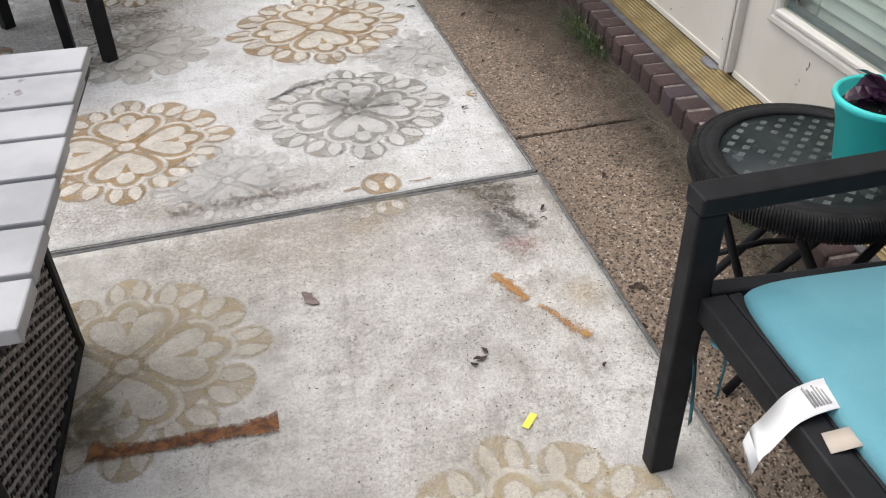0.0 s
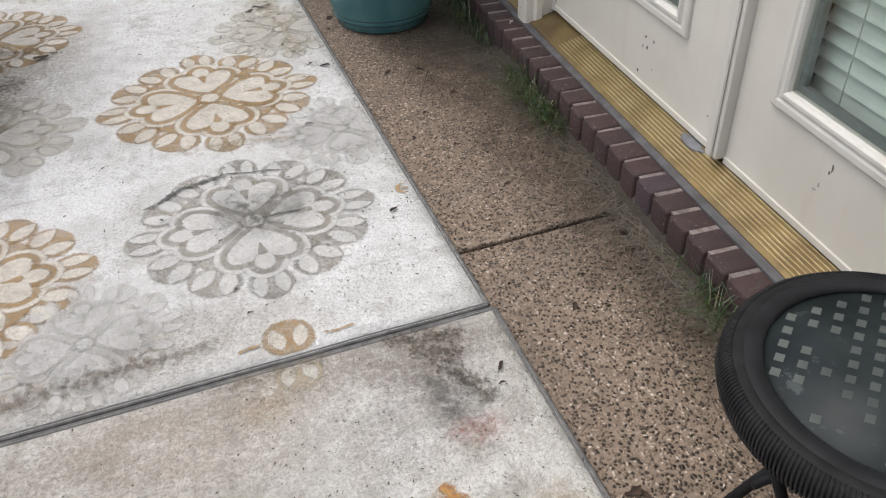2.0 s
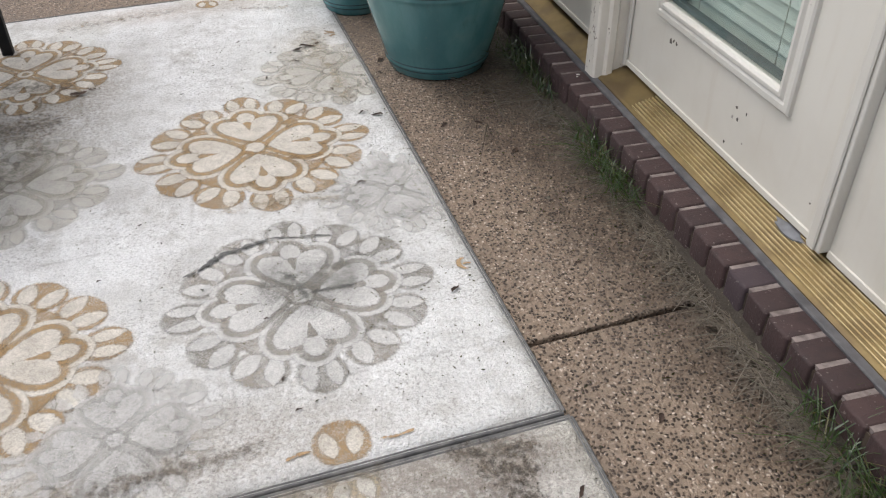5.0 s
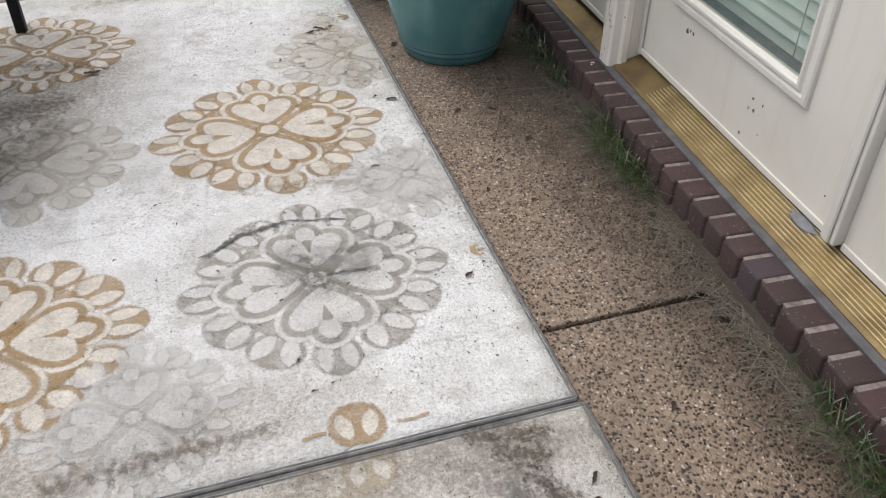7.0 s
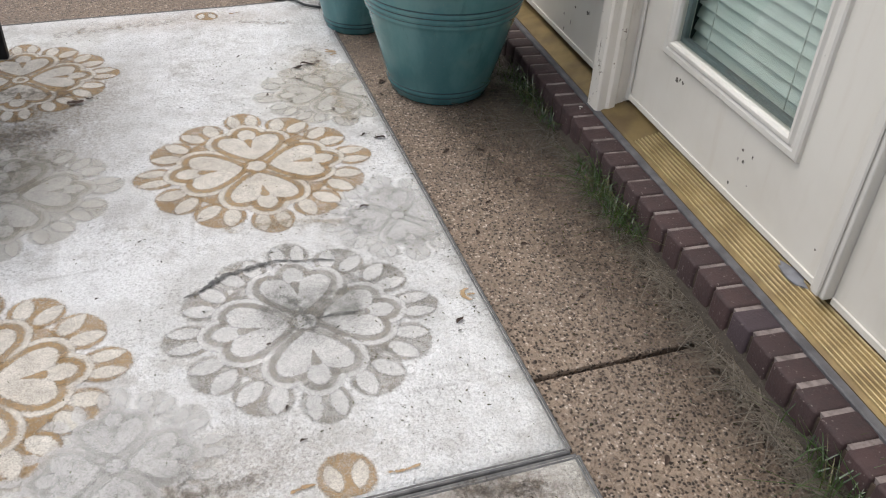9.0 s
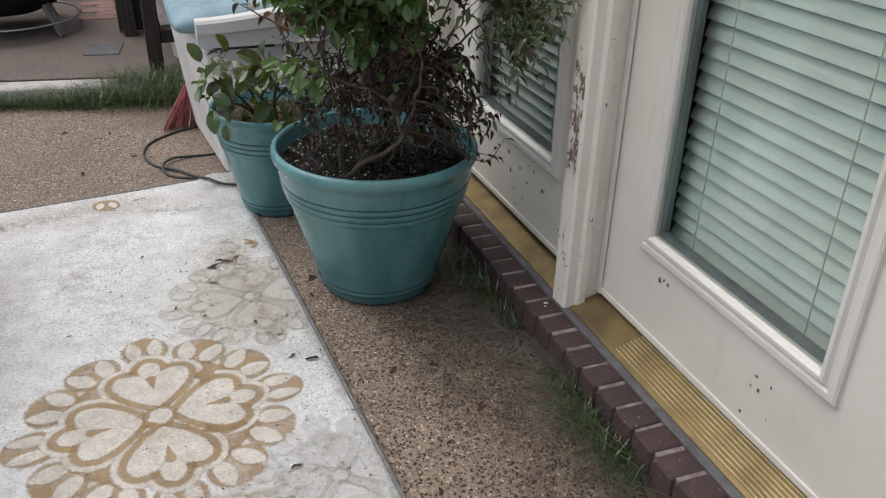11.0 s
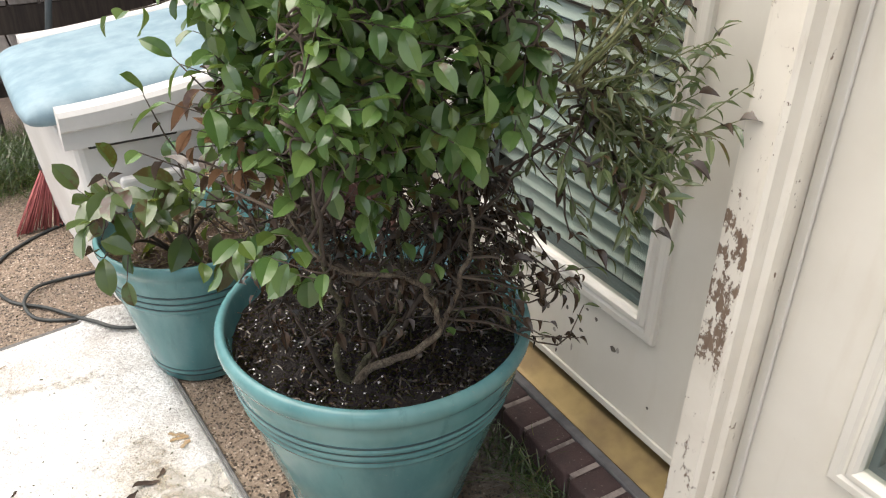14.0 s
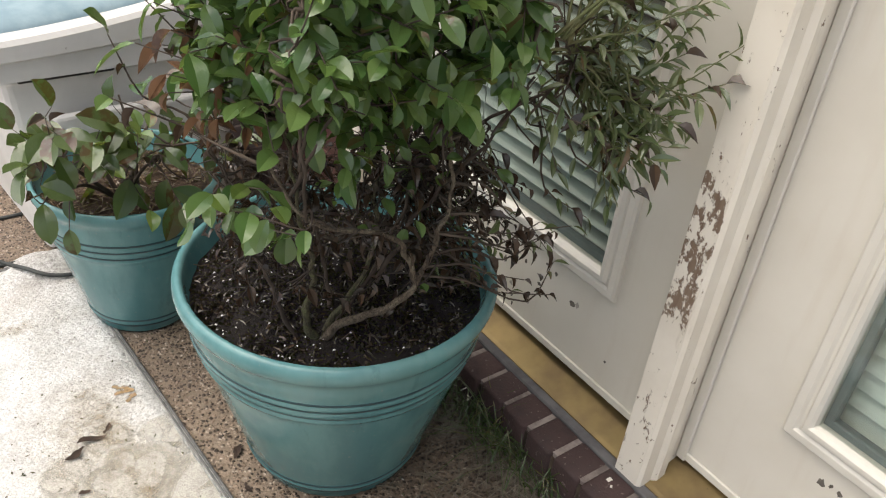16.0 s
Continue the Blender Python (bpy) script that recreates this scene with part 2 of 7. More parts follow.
def peeling_paint(name):
    """White paint on the post, flaked off to brown wood along its front edge."""
    N = Nodes(name)
    p = N.pos()
    q = N.xyz(p)
    n = N.noise(N.stretch(p, 1.0, 1.0, 0.55), 62, 8, 0.72)
    zone = N.m("MULTIPLY", N.step(q[2], 0.40, 0.50), N.m("SUBTRACT", 1.0, N.step(q[2], 0.66, 0.76)))
    edge = N.m("SUBTRACT", 1.0, N.step(q[0], 1.266, 1.285))
    edge = N.m("MULTIPLY", edge, N.step(q[1], 3.004, 3.012))
    bias = N.m("ADD", N.m("MULTIPLY", N.m("MULTIPLY", zone, edge), 0.115), N.m("MULTIPLY", edge, 0.03))
    bare = N.step(N.m("ADD", n, bias), 0.645, 0.665)
    wood = N.mix(N.noise(N.stretch(p, 1, 1, 0.1), 200, 3), (0.12, 0.075, 0.05), (0.26, 0.19, 0.14))
    paint = N.mix(N.step(N.noise(p, 6, 5), 0.4, 0.7), (0.73, 0.685, 0.605), (0.655, 0.605, 0.525))
    grime = N.m("MULTIPLY", N.step(N.noise(N.stretch(p, 1, 1, 0.2), 40, 5, 0.7), 0.56, 0.75), 0.35)
    paint = N.mix(grime, paint, (0.42, 0.36, 0.29))
    col = N.mix(bare, paint, wood)
    N.bsdf(col, N.mix(bare, (0.45, 0.45, 0.45), (0.85, 0.85, 0.85)), N.bump(N.m("SUBTRACT", N.m("MULTIPLY", N.noise(p, 90, 3), 0.1), bare), 0.002, 0.7))
    return N.mat


def door_paint(name, a, b):
    """Cream door paint, grubby towards scuffs, with small chips."""
    N = Nodes(name)
    p = N.pos()
    col = N.mix(N.step(N.noise(p, 3, 5), 0.35, 0.7), a, b)
    streak = N.m("MULTIPLY", N.step(N.noise(N.stretch(p, 1, 1, 0.12), 30, 5), 0.52, 0.75), 0.22)
    col = N.mix(streak, col, (0.5, 0.44, 0.36))
    chips = N.m("MULTIPLY", N.step(N.noise(p, 70, 5, 0.75), 0.70, 0.72), N.step(N.noise(p, 5.5, 3), 0.52, 0.6))
    col = N.mix(N.m("MULTIPLY", chips, 0.8), col, (0.10, 0.09, 0.08))
    N.bsdf(col, N.ramp(N.noise(p, 9, 4), (0.3, 0.36), (0.7, 0.5)), N.bump(N.noise(p, 60, 3), 0.001, 0.15))
    return N.mat


def leaf_material(name, a, b, spot, amount, lit=(0.25, 0.35, 0.04)):
    """Leaf green that differs from leaf to leaf, some of it browned."""
    N = Nodes(name)
    p = N.pos()
    r = N.m("FRACT", N.m("ADD", N.rand(), N.island()))
    col = N.mix(r, a, b)
    gone = N.m("MULTIPLY", N.step(N.m("FRACT", N.m("MULTIPLY", r, 7.31)), 1 - amount, 1 - amount + 0.02), N.step(N.noise(p, 55, 4), 0.4, 0.55))
    col = N.mix(gone, col, spot)
    bd = N.bsdf(col, N.ramp(N.m("FRACT", N.m("MULTIPLY", r, 3.7)), (0, 0.12), (1, 0.34)), N.bump(N.noise(p, 110, 4), 0.002, 0.5))
    bd.inputs["Specular IOR Level"].default_value = 0.8
    tl = N.n("ShaderNodeBsdfTranslucent")
    N.put(tl.inputs[0], N.mix(0.5, col, lit))
    mx = N.t.nodes.new("ShaderNodeMixShader")
    mx.inputs[0].default_value = 0.28
    N.put(mx.inputs[1], bd.outputs[0])
    N.put(mx.inputs[2], tl.outputs[0])
    N.put(N.out.inputs[0], mx.outputs[0])
    return N.mat


def soil_material(name, a, b, flecks):
    N = Nodes(name)
    p = N.pos()
    col = N.mix(N.noise(p, 45, 6, 0.75), a, b)
    col = N.mix(N.step(N.voronoi(p, 90), 0.16, 0.08), col, flecks)
    N.bsdf(col, 0.95, N.bump(N.m("ADD", N.noise(p, 90, 6, 0.8), N.noise(p, 25, 3)), 0.012, 1.0))
    return N.mat


def glass_material(name, tint):
    """Window glass: clear, slightly green, with a Fresnel gloss."""
    N = Nodes(name)
    tr = N.n("ShaderNodeBsdfTransparent", Color=tint)
    gl = N.n("ShaderNodeBsdfGlossy", Color=(0.95, 0.97, 0.96), Roughness=0.03)
    fr = N.n("ShaderNodeFresnel", IOR=1.5)
    mx = N.t.nodes.new("ShaderNodeMixShader")
    N.put(mx.inputs[0], N.m("MULTIPLY", fr.outputs[0], 1.5, clamp=True))
    N.put(mx.inputs[1], tr.outputs[0])
    N.put(mx.inputs[2], gl.outputs[0])
    N.put(N.out.inputs[0], mx.outputs[0])
    return N.mat


def wood_material(name, a, b, axis=1, rough=0.7):
    N = Nodes(name)
    p = N.obj()
    s = [22, 22, 22]
    s[axis] = 1.6
    g = N.noise(N.stretch(p, *s), 3.2, 6, 0.6)
    col = N.mix(N.step(g, 0.3, 0.7), a, b)
    col = N.mix(N.m("MULTIPLY", N.step(N.noise(p, 9, 5, 0.7), 0.55, 0.72), 0.5), col, tuple(c * 0.45 for c in a))
    N.bsdf(col, rough, N.bump(g, 0.002, 0.4))
    return N.mat


def bark_material(name, a, b, moss):
    """Rough bark with dark cracks along the stem and patches of lichen."""
    N = Nodes(name)
    p = N.pos()
    g = N.noise(N.stretch(p, 1.0, 1.0, 0.35), 190, 6, 0.7)
    col = N.mix(N.step(g, 0.34, 0.66), a, b)
    col = N.mix(N.m("MULTIPLY", N.step(N.noise(p, 42, 5, 0.65), 0.48, 0.62), 0.8), col, moss)
    col = N.mix(N.m("MULTIPLY", N.step(N.noise(p, 330, 3, 0.6), 0.52, 0.68), 0.7), col, tuple(c * 0.3 for c in a))
    N.bsdf(col, 0.9, N.bump(N.m("ADD", g, N.noise(p, 420, 3)), 0.004, 1.0))
    return N.mat


M_AGG = aggregate("exposed_aggregate")
M_AGGFAR = aggregate("grey_aggregate", 0.75)
M_JOINT = plain("joint_dirt", (0.03, 0.022, 0.016), (0.07, 0.05, 0.035), 30, 0.95, world_space=True, bump=0.6)
M_GROUND = plain("dry_ground", (0.16, 0.12, 0.08), (0.09, 0.08, 0.045), 2, 0.95, world_space=True, bump=0.6, bscale=40)
M_KERB = plain("old_concrete", (0.42, 0.40, 0.37), (0.28, 0.26, 0.23), 9, 0.9, world_space=True, bump=0.5, spots=((0.12, 0.11, 0.09), 25, 0.62))
M_GRASS = leaf_material("grass_blades", (0.022, 0.045, 0.016), (0.05, 0.085, 0.032), (0.12, 0.10, 0.05), 0.2)
M_DRYGRASS = leaf_material("dry_grass", (0.20, 0.172, 0.135), (0.085, 0.074, 0.060), (0.17, 0.14, 0.11), 0.25, (0.14, 0.12, 0.09))
M_BRICK = brick_material("rowlock_brick", (0.038, 0.0205, 0.020), (0.055, 0.029, 0.027), (0.021, 0.015, 0.015))
M_BRICKDARK = brick_material("dark_brick", (0.045, 0.030, 0.036), (0.05, 0.033, 0.036), (0.03, 0.02, 0.024))
M_PATHBRICK = brick_material("path_brick", (0.22, 0.125, 0.11), (0.27, 0.16, 0.14), (0.15, 0.09, 0.08))
M_MORTAR = plain("mortar", (0.24, 0.20, 0.185), (0.12, 0.098, 0.09), 40, 0.95, world_space=True, bump=0.6)
M_CAULK = plain("grey_sealant", (0.11, 0.107, 0.11), (0.065, 0.062, 0.065), 22, 0.6, world_space=True, bump=0.3)
M_BRASS = plain("anodised_gold", (0.25, 0.185, 0.085), (0.16, 0.115, 0.06), 9, 0.48, 0.62, metal=0.7, world_space=True, spots=((0.13, 0.10, 0.06), 33, 0.66))
M_BRASSLINE = plain("worn_gold_ridge", (0.60, 0.49, 0.28), (0.42, 0.325, 0.165), 14, 0.38, 0.5, metal=0.7, world_space=True)
M_DOOR = door_paint("cream_door_paint", (0.635, 0.61, 0.55), (0.575, 0.545, 0.48))
M_TRIM = door_paint("white_moulding", (0.62, 0.60, 0.55), (0.565, 0.54, 0.485))
M_POST = peeling_paint("peeling_post_paint")
# black of the door gaskets and of the seat's painted shadow line
M_GASKETSHADE = plain("dark_gap", (0.02, 0.02, 0.018), (0.05, 0.045, 0.04), 20, 0.8)
M_GLASS = glass_material("green_glass", (0.88, 0.945, 0.92))
NB = Nodes("glass_inner_face")
NB.put(NB.out.inputs[0], NB.n("ShaderNodeBsdfTransparent", Color=(0.97, 0.99, 0.98)).outputs[0])
M_GLASSBACK = NB.mat
M_SPACER = plain("glazing_spacer", (0.20, 0.225, 0.235), (0.14, 0.16, 0.17), 8, 0.5)
M_BLIND = plain("blind_slat", (0.68, 0.725, 0.69), (0.62, 0.66, 0.63), 6, 0.45)
M_CORD = plain("blind_cord", (0.7, 0.7, 0.66), (0.6, 0.6, 0.55), 20, 0.8)
# dark walls: the dimness of the room is put in their colour
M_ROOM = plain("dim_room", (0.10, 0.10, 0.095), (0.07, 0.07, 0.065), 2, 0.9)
M_BLACKMETAL = plain("black_powder_coat", (0.012, 0.012, 0.013), (0.020, 0.020, 0.022), 14, 0.45, 0.6, bump=0.1, bscale=400)
M_WICKER = plain("dark_wicker", (0.011, 0.011, 0.0115), (0.021, 0.020, 0.020), 30, 0.5, 0.65, bump=0.25, bscale=200)
M_WICKERSIDE = plain("brown_wicker", (0.20, 0.187, 0.182), (0.32, 0.30, 0.29), 40, 0.45, 0.6, bump=0.3, bscale=220)
M_WICKERLINE = plain("wicker_lining", (0.06, 0.052, 0.047), (0.10, 0.088, 0.08), 40, 0.6)
M_SLAT = plain("grey_white_slat", (0.45, 0.45, 0.455), (0.31, 0.31, 0.315), 5, 0.38, 0.6, bump=0.12, spots=((0.17, 0.155, 0.145), 14, 0.63))
M_TEALCUSH = plain("teal_cushion_cloth", (0.105, 0.30, 0.355), (0.14, 0.355, 0.41), 5, 0.9, bump=0.5, bscale=500)
M_TAG = plain("white_care_tag", (0.80, 0.80, 0.80), (0.72, 0.72, 0.72), 8, 0.8)
M_TAGB = plain("beige_tag", (0.52, 0.45, 0.38), (0.45, 0.39, 0.33), 8, 0.8)
M_PRINT = plain("tag_print", (0.3, 0.3, 0.3), (0.4, 0.4, 0.4), 50, 0.9)
M_TURQ = plain("turquoise_plastic", (0.04, 0.54, 0.51), (0.05, 0.60, 0.56), 5, 0.38, 0.5)
M_PURPLE = leaf_material("purple_leaf", (0.030, 0.012, 0.030), (0.058, 0.020, 0.046), (0.09, 0.035, 0.05), 0.2, (0.05, 0.02, 0.04))
NP = Nodes("teal_glaze")
po_ = NP.obj()
glaze = NP.mix(NP.step(NP.noise(NP.stretch(po_, 1, 1, 0.3), 9, 5, 0.6), 0.34, 0.68), (0.066, 0.185, 0.198), (0.108, 0.255, 0.262))
glaze = NP.mix(NP.m("MULTIPLY", NP.step(NP.noise(po_, 5, 4, 0.6), 0.52, 0.66), 0.5), glaze, (0.145, 0.27, 0.262))
glaze = NP.mix(NP.m("MULTIPLY", NP.step(NP.noise(NP.stretch(po_, 1, 1, 0.15), 26, 6, 0.7), 0.56, 0.72), 0.4), glaze, (0.050, 0.125, 0.135))
glaze = NP.mix(NP.m("MULTIPLY", NP.step(NP.noise(po_, 130, 3, 0.6), 0.66, 0.72), 0.35), glaze, (0.20, 0.25, 0.235))
NP.bsdf(glaze, NP.ramp(NP.noise(po_, 11, 4), (0.3, 0.09), (0.7, 0.24)), NP.bump(NP.noise(po_, 60, 3), 0.002, 0.04))
M_POT = NP.mat
M_POTRING = plain("pot_groove", (0.012, 0.045, 0.052), (0.018, 0.06, 0.068), 9, 0.4)
M_SOIL = soil_material("potting_soil", (0.006, 0.005, 0.004), (0.024, 0.016, 0.012), (0.36, 0.34, 0.31))
M_SOILCRUMB = leaf_material("soil_crumbs", (0.006, 0.005, 0.004), (0.028, 0.019, 0.014), (0.05, 0.032, 0.024), 0.15)
for nd in M_SOILCRUMB.node_tree.nodes:
    if nd.type == "BSDF_PRINCIPLED":
        nd.inputs["Specular IOR Level"].default_value = 0.15
M_MULCH = soil_material("bark_mulch", (0.04, 0.024, 0.016), (0.14, 0.09, 0.058), (0.24, 0.17, 0.11))
M_LEAF = leaf_material("shrub_leaf", (0.044, 0.110, 0.034), (0.150, 0.240, 0.080), (0.13, 0.09, 0.04), 0.04)
M_LEAFYOUNG = leaf_material("yellowing_leaf", (0.17, 0.24, 0.06), (0.10, 0.18, 0.05), (0.14, 0.07, 0.03), 0.10)
M_LEAFOLIVE = leaf_material("olive_leaf", (0.042, 0.080, 0.030), (0.085, 0.125, 0.048), (0.065, 0.028, 0.016), 0.30)
M_LEAFNARROW = leaf_material("narrow_leaf", (0.055, 0.085, 0.040), (0.14, 0.165, 0.08), (0.15, 0.09, 0.055), 0.10)
M_GREENTWIG = plain("green_twig", (0.11, 0.13, 0.05), (0.17, 0.16, 0.08), 30, 0.7)
M_DEADLEAF = leaf_material("dead_leaf", (0.034, 0.020, 0.013), (0.082, 0.050, 0.031), (0.03, 0.022, 0.014), 0.3, (0.07, 0.045, 0.03))
# the twig colour again, darkened for the shade low in the shrub
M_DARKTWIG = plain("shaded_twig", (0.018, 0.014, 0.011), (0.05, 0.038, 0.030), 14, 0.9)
M_MOSSSTEM = bark_material("mossy_stem", (0.045, 0.042, 0.024), (0.12, 0.105, 0.06), (0.10, 0.115, 0.045))
M_STEM = bark_material("twisted_stem", (0.060, 0.044, 0.031), (0.155, 0.120, 0.085), (0.19, 0.16, 0.115))
M_TWIG = plain("dark_twig", (0.04, 0.029, 0.022), (0.10, 0.077, 0.058), 14, 0.9)
M_WHITEPL = plain("white_plastic", (0.68, 0.67, 0.655), (0.56, 0.55, 0.53), 4, 0.5, 0.62, bump=0.1, spots=((0.22, 0.19, 0.16), 38, 0.665))
M_BLUECUSH = plain("pale_blue_cover", (0.17, 0.265, 0.315), (0.24, 0.34, 0.39), 14, 0.55, bump=0.9, bscale=34, spots=((0.10, 0.12, 0.12), 60, 0.70))
M_BROOM = plain("red_bristle", (0.36, 0.085, 0.09), (0.50, 0.16, 0.15), 30, 0.6, random=0.7)
M_BROOMHEAD = plain("dark_broom_head", (0.03, 0.04, 0.045), (0.05, 0.06, 0.065), 20, 0.6)
M_CABLE = plain("black_cable", (0.022, 0.026, 0.026), (0.04, 0.045, 0.043), 30, 0.5)
M_DARKWOOD = wood_material("dark_stained_wood", (0.020, 0.015, 0.013), (0.05, 0.038, 0.03), 2)
M_GREYWOOD = wood_material("weathered_boards", (0.14, 0.128, 0.12), (0.24, 0.22, 0.21), 1)
M_GRILL = plain("black_grill_enamel", (0.010, 0.010, 0.011), (0.018, 0.018, 0.019), 8, 0.6, 0.75)
M_GALV = plain("grey_metal_leg", (0.28, 0.28, 0.28), (0.2, 0.2, 0.2), 20, 0.5, metal=0.5)
M_DEBRIS = plain("dark_dry_leaf", (0.035, 0.022, 0.016), (0.08, 0.05, 0.035), 60, 0.9, random=0.5)
M_GREYLEAF = plain("grey_brown_leaf", (0.16, 0.12, 0.11), (0.24, 0.19, 0.17), 60, 0.8)
M_PAPER = plain("yellow_paper", (0.75, 0.72, 0.10), (0.65, 0.68, 0.14), 30, 0.8)
M_BAG = plain("clear_red_bag", (0.42, 0.16, 0.15), (0.55, 0.5, 0.48), 12, 0.2, bump=0.5, bscale=30)
M_BINDING = plain("grey_binding", (0.10, 0.10, 0.10), (0.17, 0.165, 0.16), 40, 0.9, world_space=True, bump=0.5, bscale=300)
M_BLUEBAG = plain("blue_white_wrapper", (0.16, 0.34, 0.44), (0.55, 0.6, 0.64), 18, 0.35)

for m in (M_BLACKMETAL, M_WICKER, M_WICKERSIDE, M_GRILL):
    for nd in m.node_tree.nodes:
        if nd.type == "BSDF_PRINCIPLED":
            nd.inputs["Specular IOR Level"].default_value = 0.16


# ---- building helpers ----
def mesh_of(name, bm, mats, smooth=False):
    me = bpy.data.meshes.new(name)
    bmesh.ops.recalc_face_normals(bm, faces=bm.faces[:])
    bm.to_mesh(me)
    bm.free()
    for mt in (mats if isinstance(mats, (list, tuple)) else [mats]):
        me.materials.append(mt)
    if smooth:
        me.polygons.foreach_set("use_smooth", [True] * len(me.polygons))
    return me


def part(name, bm, material, parent=None, label="", smooth=False):
    """One bmesh as one mesh object under a thing or a part (or at top level)."""
    ob = new(name, mesh_of(name, bm, material, smooth))
    if parent is not None:
        ob.parent = parent
    if label:
        ob["label"] = label
    return ob


def thing(name, label, category, at=None, group="", kind=""):
    ob = new(name)
    ob.empty_display_size = 0.05
    if at is not None:
        ob.matrix_world = at if isinstance(at, Matrix) else Matrix.Translation(at)
    return tagged(ob, label, category, group, kind)


def add_box(bm, lo, hi, bevel=0.0, m=None, mat=0, seg=1):
    """An upright box between two corners, its edges rounded."""
    c = [(a + b) / 2 for a, b in zip(lo, hi)]
    s = [abs(b - a) for a, b in zip(lo, hi)]
    r = bmesh.ops.create_cube(bm, size=1, matrix=Matrix.Translation(c) @ Matrix.Diagonal((*s, 1)))
    vs = r["verts"]
    if bevel:
        es = list({e for v in vs for e in v.link_edges})
        g = bmesh.ops.bevel(bm, geom=es, offset=bevel, segments=seg, affect="EDGES", profile=0.5)
        vs = list({v for f in g["faces"] for v in f.verts} | {v for v in vs if v.is_valid})
    if m is not None:
        bmesh.ops.transform(bm, matrix=m, verts=vs)
    if mat:
        for f in {f for v in vs for f in v.link_faces}:
            f.material_index = mat
    return vs


def box(lo, hi, bevel=0.0, m=None, seg=1):
    bm = bmesh.new()
    add_box(bm, lo, hi, bevel, m, seg=seg)
    return bm


def add_tube(bm, pts, radius, sides=8, taper=None, closed=False, mat=0):
    """A round bar along points; taper: its radius at each point."""
    pts = [Vector(p) for p in pts]
    rings, prev = [], None
    n = len(pts)
    for i, p in enumerate(pts):
        a, b = pts[i - 1] if (i or closed) else p, pts[(i + 1) % n] if (i < n - 1 or closed) else p
        d = (b - a).normalized()
        if prev is None:
            prev = d.orthogonal().normalized()
        u = (prev - d * prev.dot(d))
        u = u.normalized() if u.length > 1e-6 else d.orthogonal().normalized()
        prev = u
        v = d.cross(u)
        r = taper[i] if taper else radius
        rings.append([bm.verts.new(p + u * (r * math.cos(k * math.tau / sides)) + v * (r * math.sin(k * math.tau / sides))) for k in range(sides)])
    for i in range(n if closed else n - 1):
        A, B = rings[i], rings[(i + 1) % n]
        for k in range(sides):
            f = bm.faces.new((A[k], A[(k + 1) % sides], B[(k + 1) % sides], B[k]))
            f.material_index = mat
            f.smooth = True
    if not closed:
        bm.faces.new(rings[0]).material_index = mat
        bm.faces.new(rings[-1]).material_index = mat
    return bm


def tube(pts, radius, sides=8, taper=None, closed=False):
    return add_tube(bmesh.new(), pts, radius, sides, taper, closed)


def add_lathe(bm, profile, n=48, mat=0, close=False):
    """A turned body from (radius, height) pairs."""
    rings = []
    for r, z in profile:
        rings.append([bm.verts.new((r * math.cos(k * math.tau / n), r * math.sin(k * math.tau / n), z)) for k in range(n)] if r > 1e-5 else [bm.verts.new((0, 0, z))])
    pairs = list(zip(rings, rings[1:])) + ([(rings[-1], rings[0])] if close else [])
    for A, B in pairs:
        for k in range(n):
            j = (k + 1) % n
            vs = [A[k % len(A)], A[j % len(A)], B[j % len(B)], B[k % len(B)]]
            vs = list(dict.fromkeys(vs))
            if len(vs) > 2:
                f = bm.faces.new(vs)
                f.material_index = mat
                f.smooth = True
    return bm


def lathe(profile, n=48, close=False):
    return add_lathe(bmesh.new(), profile, n, 0, close)


def smooth_path(pts, k=6):
    """Catmull-Rom points through the given ones."""
    P = [Vector(p) for p in pts]
    P = [P[0] * 2 - P[1]] + P + [P[-1] * 2 - P[-2]]
    out = []
    for i in range(1, len(P) - 2):
        a, b, c, d = P[i - 1:i + 3]
        for j in range(k):
            t = j / k
            out.append(0.5 * ((2 * b) + (c - a) * t + (2 * a - 5 * b + 4 * c - d) * t * t + (3 * b - a - 3 * c + d) * t ** 3))
    return out + [P[-2]]


# ---- setting ----
SLAB_Z = -0.009
BRICK_X, SILL_X, DOOR_X = 1.187, 1.277, 1.361

bm = bmesh.new()
bmesh.ops.create_grid(bm, x_segments=4, y_segments=4, size=150, matrix=Matrix.Translation((0, 0, -0.10)))
tagged(part("ground", bm, M_GROUND), "bare dry earth under and round the patio", "ground", kind="structure")

patio = thing("patio_slab_floor", "brown exposed-aggregate concrete patio slabs with dirty joints", "pavement", kind="structure")
JOINT = radians(4.2)


def slab(y0, y1, x0, x1, t0, t1):
    """A slab between two joints that run a little askew (slopes t0 and t1)."""
    bm = bmesh.new()
    nx = 8
    top = []
    for i in range(nx + 1):
        x = x0 + (x1 - x0) * i / nx
        top.append((bm.verts.new((x, y0 + t0 * (x - 0.765), SLAB_Z)), bm.verts.new((x, y1 + t1 * (x - 0.765), SLAB_Z))))
    faces = [bm.faces.new((top[i][0], top[i + 1][0], top[i + 1][1], top[i][1])) for i in range(nx)]
    ex = bmesh.ops.extrude_face_region(bm, geom=faces)
    bmesh.ops.translate(bm, vec=(0, 0, -0.09), verts=[v for v in ex["geom"] if isinstance(v, bmesh.types.BMVert)])
    bmesh.ops.recalc_face_normals(bm, faces=bm.faces[:])
    es = [e for e in bm.edges if all(abs(v.co.z - SLAB_Z) < 1e-4 for v in e.verts) and len([f for f in e.link_faces if abs(f.normal.z) > 0.9]) == 1]
    bmesh.ops.bevel(bm, geom=es, offset=0.005, segments=2, affect="EDGES", profile=0.5)
    return bm


